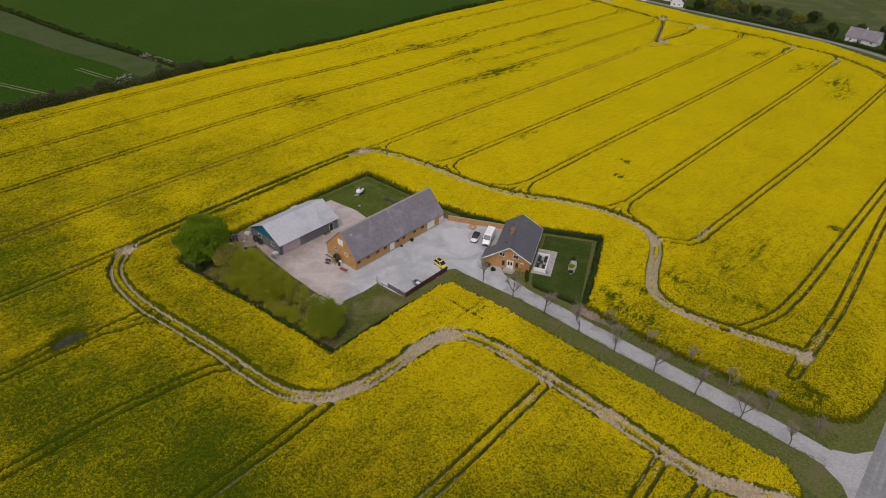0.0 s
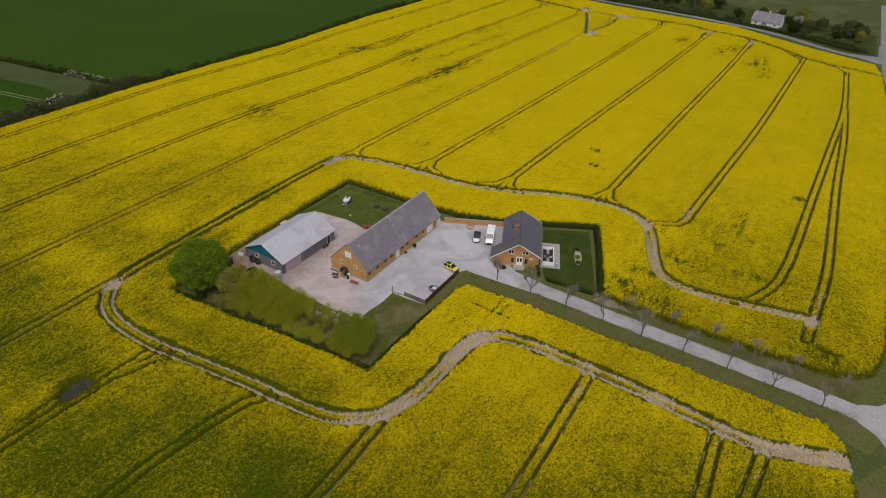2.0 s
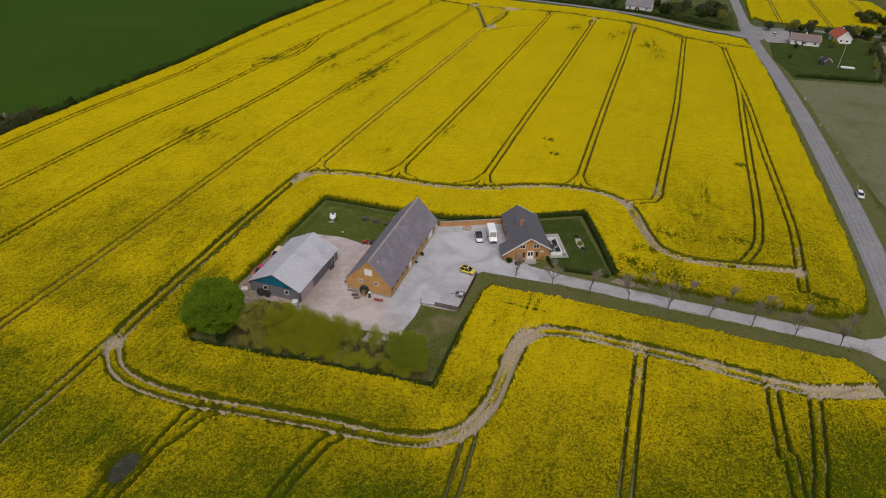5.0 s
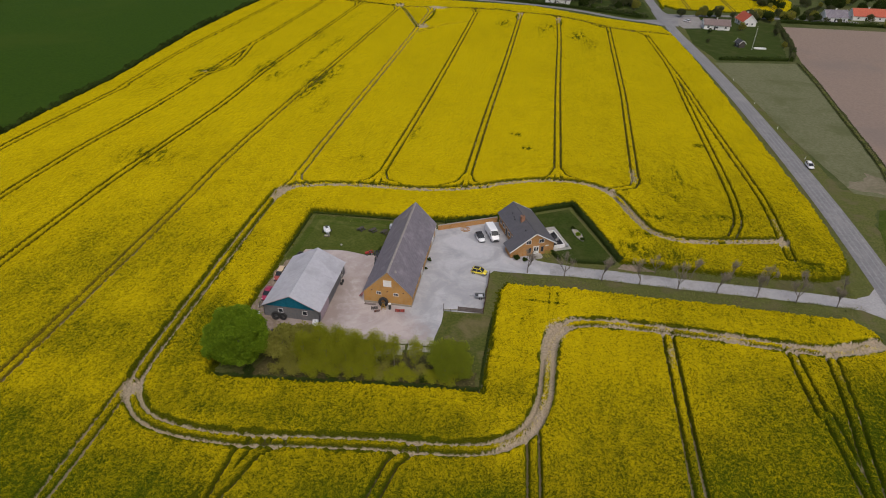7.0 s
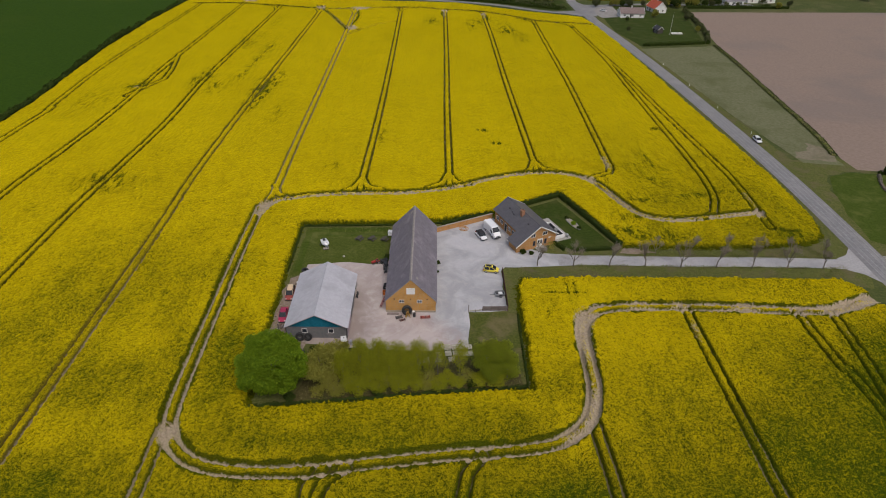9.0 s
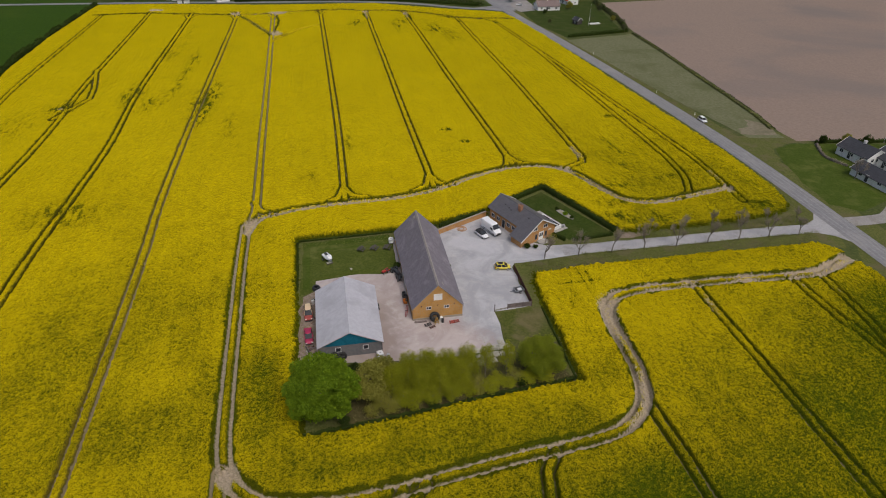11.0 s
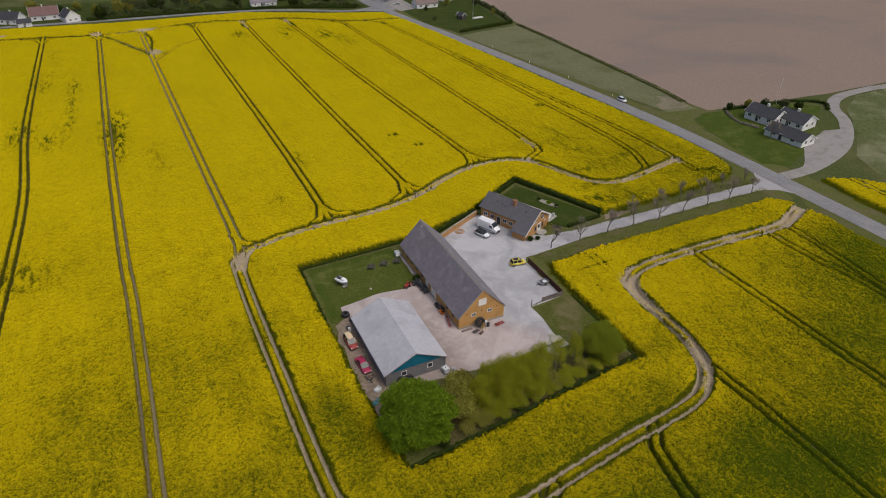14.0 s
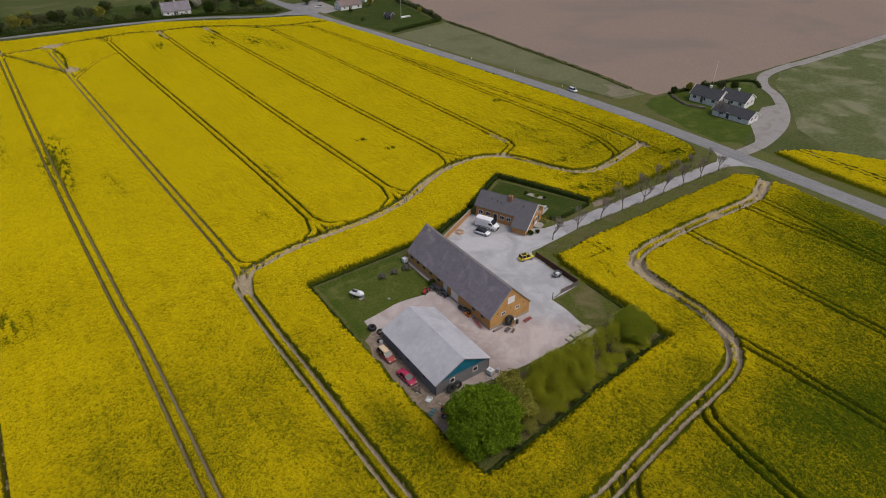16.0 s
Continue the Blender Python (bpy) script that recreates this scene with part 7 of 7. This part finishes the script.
# ---------------------------------------------------------------- neighbouring houses
def cottage(m, W, L, eave, ridge, wall, roof, label, chimney=True, windows=3, gable_window=True, frame_mat="white", pane_frame="white"):
    """A house with its ridge along local y; origin in the middle of the floor."""
    b = thing("neighbour_house", m, label, "house", "neighbouring houses")
    X, Y = W / 2, L / 2
    part("wall", gable_walls(-X, X, -Y, Y, eave, ridge, 0.3), wall, b)
    k, o = (ridge - eave) / X, 0.35
    for s in (-1, 1):
        part("roof_slope", roof_slope(s * (X + o), eave - k * o + 0.05, 0, ridge + 0.05, -Y - 0.3, Y + 0.3, 0.15), roof, b)
        part("barge_board", roof_slope(s * (X + o), eave - k * o, 0, ridge, -Y - 0.38, -Y - 0.31, 0.24), frame_mat, b)
        part("barge_board", roof_slope(s * (X + o), eave - k * o, 0, ridge, Y + 0.31, Y + 0.38, 0.24), frame_mat, b)
        for i in range(windows):
            window(b, "window", facing(s * X, -Y + L * (i + 0.5) / windows, 1.5, 90 if s > 0 else 270), 1.3, 1.15, 1, pane_frame)
    door(b, facing(-X, -Y + L * 0.62 - 0.6, 0.02, 270), 0.95, 2.05, "darkplastic")
    if gable_window:
        for y, turn in ((-Y, 0), (Y, 180)):
            window(b, "window", facing(-W * 0.2, y, 1.5, turn), 1.2, 1.15, 1, pane_frame)
            window(b, "window", facing(W * 0.2, y, 1.5, turn), 1.2, 1.15, 1, pane_frame)
    if chimney:
        bm = boxed(-0.35, 0.35, -0.35, 0.35, ridge - 0.6, ridge + 0.9)
        box(bm, -0.42, 0.42, -0.42, 0.42, ridge + 0.9, ridge + 1.0)
        part("chimney", bm, "offwhite", b)
    return b


# the white farmhouse across the road
cottage(pose(141.8, 55.0, 0, 0, 0, 9), 8.0, 10.6, 2.4, 4.6, "white", "blacktile", "white farmhouse wing with a black slate roof")
cottage(pose(147.4, 47.4, 0, 0, 0, 9), 8.6, 9.6, 2.4, 4.6, "white", "blacktile", "white farmhouse wing with a dark slate roof")
cottage(pose(134.9, 39.6, 0, 0, 0, 6), 7.0, 13.0, 1.9, 3.7, "white", "blacktile", "low white garage with a dark roof", False, 2)


def flagpole(x, y, h, label):
    z = tz(x, y)
    t = thing("flagpole", pose(x, y, z), label, "flagpole")
    part("pole", rodded((0, 0, 0), (0, 0, h), 0.09, 0.045, 8), "white", t)
    part("base", boxed(-0.25, 0.25, -0.25, 0.25, 0, 0.3, 0.03), "slab", t)
    part("knob", rodded((0, 0, h), (0, 0, h + 0.15), 0.1, 0.03, 8), "chrome", t)


flagpole(159.8, 65.4, 9.5, "tall white flagpole behind the farmhouse")
flagpole(133.8, 254, 11.5, "tall white flagpole in a garden")


def far_house(x, y, turn, W, L, eave, ridge, wall, roof, label, **k):
    return cottage(pose(x, y, tz(x, y), 0, 0, turn), W, L, eave, ridge, wall, roof, label, **k)


far_house(124.8, 302, 90, 8.5, 14.5, 2.6, 5.2, "white", "browntile", "white house with a brown tile roof")
far_house(145.6, 319, 12, 8.0, 11, 2.8, 6.6, "white", "redtile", "white house with a bright red roof")
far_house(206, 349, 100, 8.5, 14, 2.8, 6.4, "white", "slate", "white house with a grey slate roof")
far_house(229, 359, 95, 9, 20, 2.8, 6.6, "white", "redtile", "long white house with a red roof")
far_house(33, 353, 84, 9.5, 16, 2.8, 7.0, "white", "slate", "white house with a steep grey roof")
far_house(-108, 362, 60, 8, 11, 2.8, 6.2, "white", "blacktile", "white house with a black slate roof")
far_house(-92, 367, 92, 9, 15, 3.0, 7.0, "white", "rosetile", "long white house with a faded red-brown roof")
far_house(-101.5, 350.5, 96, 5.5, 7, 2.3, 3.9, "white", "blacktile", "white garage with a dark roof", chimney=False, windows=1)
far_house(-78.5, 355, 20, 8, 10, 2.8, 6.4, "white", "blacktile", "small white house with a dark roof")
t = thing("cold_frame", pose(138.5, 256.4, tz(0, 256.4), 0, 0, 4), "long low white cold frame on the lawn", "cold frame")
part("base", boxed(-3.0, 3.0, -0.9, 0.9, 0, 0.5), "offwhite", t)
for k in range(4):
    part("lid", boxed(-2.97 + 1.5 * k, -1.53 + 1.5 * k, -0.92, 0.92, 0.502, 0.6), "white", t)
far_house(128.6, 258.6, 20, 3.4, 4.2, 2.2, 3.6, "darkwood", "blacktile", "small dark wooden garden hut", chimney=False, windows=1, gable_window=False)
build_car("hatchback_car", pose(111, 316, tz(111, 316), 0, 0, 60), 4.2, 1.75, 1.5, "carwhite", "white car parked at the junction house", None, 0.24, 0.04)

# garden trees and shrubs round the houses, four forms repeated
g = np.random.default_rng(77)
forms = []
for i, (mat, word) in enumerate((("farleaf", "dull green garden tree in early leaf"), ("bud", "olive garden tree in early leaf"), ("hedge", "dark green garden conifer"), ("farleaf", "grey brown garden tree still thin"))):
    forms.append(leafy_tree("garden_tree", pose(-60 + 14 * i, 362 + 3 * i, tz(0, 364)), 200 + i, blob_crown(g, 3.2, 0.8, 7.5, 7), 1500 if i != 3 else 800, 0.36, mat, word, "tree", 7, 0.25, "garden trees"))
for i in range(110):
    if i < 44:
        x, y = g.uniform(-150, 84), g.uniform(349, 392)
        y = max(y, 352 - 0.16 * x) if x > 0 else y
    elif i < 60:
        x, y = g.uniform(152, 250), g.uniform(333, 352)
    elif i < 74:
        x, y = g.uniform(108, 165), g.uniform(326, 336)
    elif i < 84:
        x, y = g.uniform(40, 88), g.uniform(335, 372)
    else:
        x, y = g.uniform(165, 250), g.uniform(362, 400)
    if any(abs(x - hx) < 9 and -11 < y - hy < 8 for hx, hy in ((33, 353), (-108, 362), (-92, 367), (-78, 355), (206, 349), (229, 359), (145, 319), (125, 302), (70, 372), (12, 372))) or 90 < x < 105:
        continue
    t = copy_thing(forms[i % 4], pose(x, y, tz(x, y), 0, 0, 50 * i))
    s = g.uniform(0.5, 1.15)
    t.scale = (s, s, s * g.uniform(0.8, 1.1))
for i, (x, y, s, k) in enumerate(((157, 60, 0.55, 0), (161, 57, 0.5, 2), (152, 64, 0.5, 2), (146, 66, 0.5, 1), (139, 68, 0.4, 2), (150, 330, 1.0, 0), (139, 300, 0.7, 1), (119, 288, 0.4, 2), (113, 262, 0.35, 0), (152, 262, 0.5, 1), (156, 292, 0.6, 0), (43.5, 360, 0.8, 2), (56, 352, 0.9, 3), (62, 360, 1.1, 3), (70, 352, 1.0, 3), (76, 362, 1.2, 3), (84, 356, 1.0, 3), (-52, 362, 1.2, 1), (-46, 366, 1.1, 3), (-38, 362, 1.0, 0), (14, 360, 0.9, 2), (-64, 362, 1.0, 1))):
    t = copy_thing(forms[k], pose(x, y, tz(x, y), 0, 0, 70 * i))
    t.scale = (s, s, s)
leafy_tree("blossom_tree", pose(48.5, 362, tz(0, 362)), 210, blob_crown(g, 3.4, 1.0, 6.5, 7), 1500, 0.36, "blossom", "garden tree in pale blossom", "tree", 6, 0.22)
# dark wood behind the houses at the ploughed field
for i in range(30):
    x, y = (g.uniform(160, 196), g.uniform(328, 350)) if i < 9 else (g.uniform(196, 340), g.uniform(368, 420))
    t = copy_thing(forms[(2, 0, 2, 1)[i % 4]], pose(x, y, tz(x, y), 0, 0, 40 * i))
    s = g.uniform(0.9, 1.5) if i >= 9 else g.uniform(0.6, 0.95)
    t.scale = (s, s, s)
hedge("garden_hedge", [(84, 318), (60, 330), (30, 341), (-20, 348), (-70, 349)], 2.0, 1.8, "hedge", "dark hedge along the side road", 8, 0.34, 30, 3.0)
hedge("garden_hedge", [(88, 321), (66, 334), (47, 341.5)], 4.0, 2.6, "farleaf", "tall brownish shrubs along the side road", 9, 0.36, 36, 2.4, jag=0.5)
hedge("garden_hedge", [(19, 350), (-20, 354.5), (-62, 357)], 4.5, 3.0, "farleaf", "tall uneven shrubs along the side road", 9, 0.36, 37, 2.4, jag=0.5)
hedge("garden_hedge", [(112, 227.5), (146, 234.5)], 2.0, 1.6, "hedge", "dark hedge between garden and fallow", 9, 0.34, 31, 3.0)
hedge("garden_hedge", [(147.5, 234), (156, 262), (165, 322)], 2.6, 2.4, "farleaf", "wild hedge at the ploughed field edge", 8, 0.36, 32, 3.0)
hedge("field_hedge", [(150.2, 230), (146.9, 194), (140.5, 144), (135.2, 102), (130.8, 82)], 2.2, 0.45, "farleaf", "low scrubby hedge along the ploughed field", 16, 0.26, 33, 3.0, jag=0.5, core="grass")
hedge("garden_hedge", [(136, 67.0), (132.0, 57.5), (134.0, 50.5)], 0.9, 0.8, "twig", "low brown leafless hedge before the farmhouse", 14, 0.22, 35, 1.0, jag=0.2, core="bark")
t = copy_thing(drive_trees[1], pose(129.8, 42.4, 0, 0, 0, 130))
t.scale = (1.35, 1.35, 1.15)
hedge("garden_hedge", [(137, 68.6), (150, 67), (168, 64), (176, 58), (171, 52.5)], 1.5, 1.0, "hedge", "dark hedge round the white farmhouse", 9, 0.28, 34, 2.0, jag=0.3)
hedge("garden_hedge", [(168, 331), (240, 337)], 2.4, 2.2, "hedge", "dark hedge along the ploughed field", 8, 0.36, 35, 3.0)
for i, y in enumerate((100, 128, 157, 190)):
    t = thing("marker_post", pose(112.2 - 0.02 * (y - 100), y, tz(0, y)), "white roadside marker post", "post", "marker posts")
    part("post", boxed(-0.05, 0.05, -0.04, 0.04, 0, 1.0), "white", t)
    part("reflector", boxed(-0.03, 0.03, -0.05, -0.041, 0.75, 0.9), "lampclear", t)


# ---------------------------------------------------------------- clutter round the shed and the barn
def scrap_heap(x, y, turn, seed):
    g = np.random.default_rng(seed)
    t = thing("scrap_heap", pose(x, y, 0, 0, 0, turn), "dark heap of old boards and rusty iron", "scrap")
    for i in range(7):
        a, l = g.uniform(0, 180), g.uniform(0.5, 1.1)
        m = pose(g.normal(0, 0.35), g.normal(0, 0.45), 0.06 + 0.05 * i, g.normal(0, 5), g.normal(0, 5), a)
        part("board", boxed(-l, l, -0.12, 0.12, -0.025, 0.025, m=m), "darkwood" if i % 2 else "greyplank", t)
    for i in range(4):
        p = Vector((g.normal(0, 0.5), g.normal(0, 0.5), 0.35))
        q = p + Vector((g.normal(0, 0.6), g.normal(0, 0.6), g.uniform(-0.25, 0.3)))
        part("iron_rod", rodded(p, q, 0.04), "rustdark", t)
    return t


scrap_heap(-24.9, -4.6, 20, 301)
scrap_heap(-24.6, 4.4, 70, 302)
scrap_heap(-22.6, 11.0, 120, 303)


def tub(x, y, turn, w, d, h, material, label):
    """An open tub: floor, four walls and a rim."""
    t = thing("tub", pose(x, y, 0, 0, 0, turn), label, "tub")
    bm = boxed(-w, w, -d, d, 0.02, 0.06)
    for x0, x1, y0, y1 in ((-w, -w + 0.04, -d, d), (w - 0.04, w, -d, d), (-w + 0.04, w - 0.04, -d, -d + 0.04), (-w + 0.04, w - 0.04, d - 0.04, d)):
        box(bm, x0, x1, y0, y1, 0.06, h)
    part("shell", bm, material, t)
    bm = bmesh.new()
    for x0, x1, y0, y1 in ((-w - 0.05, -w + 0.05, -d - 0.05, d + 0.05), (w - 0.05, w + 0.05, -d - 0.05, d + 0.05), (-w + 0.05, w - 0.05, -d - 0.05, -d + 0.05), (-w + 0.05, w - 0.05, d - 0.05, d + 0.05)):
        box(bm, x0, x1, y0, y1, h, h + 0.04)
    part("rim", bm, material, t)
    return t


tub(-25.0, -8.0, 25, 0.6, 0.4, 0.45, "plastic", "white plastic tub on the dirt beside the shed")
tub(-5.75, 6.4, 4, 0.32, 0.55, 0.5, "orange", "orange crate against the barn wall")
tub(-5.7, 9.0, -6, 0.3, 0.5, 0.45, "darkplastic", "dark crate against the barn wall")
lone_tyre(-5.55, 7.7, 0.62, 0.3, "worn tyre leaning on the barn wall", 0, 76, 0.62)
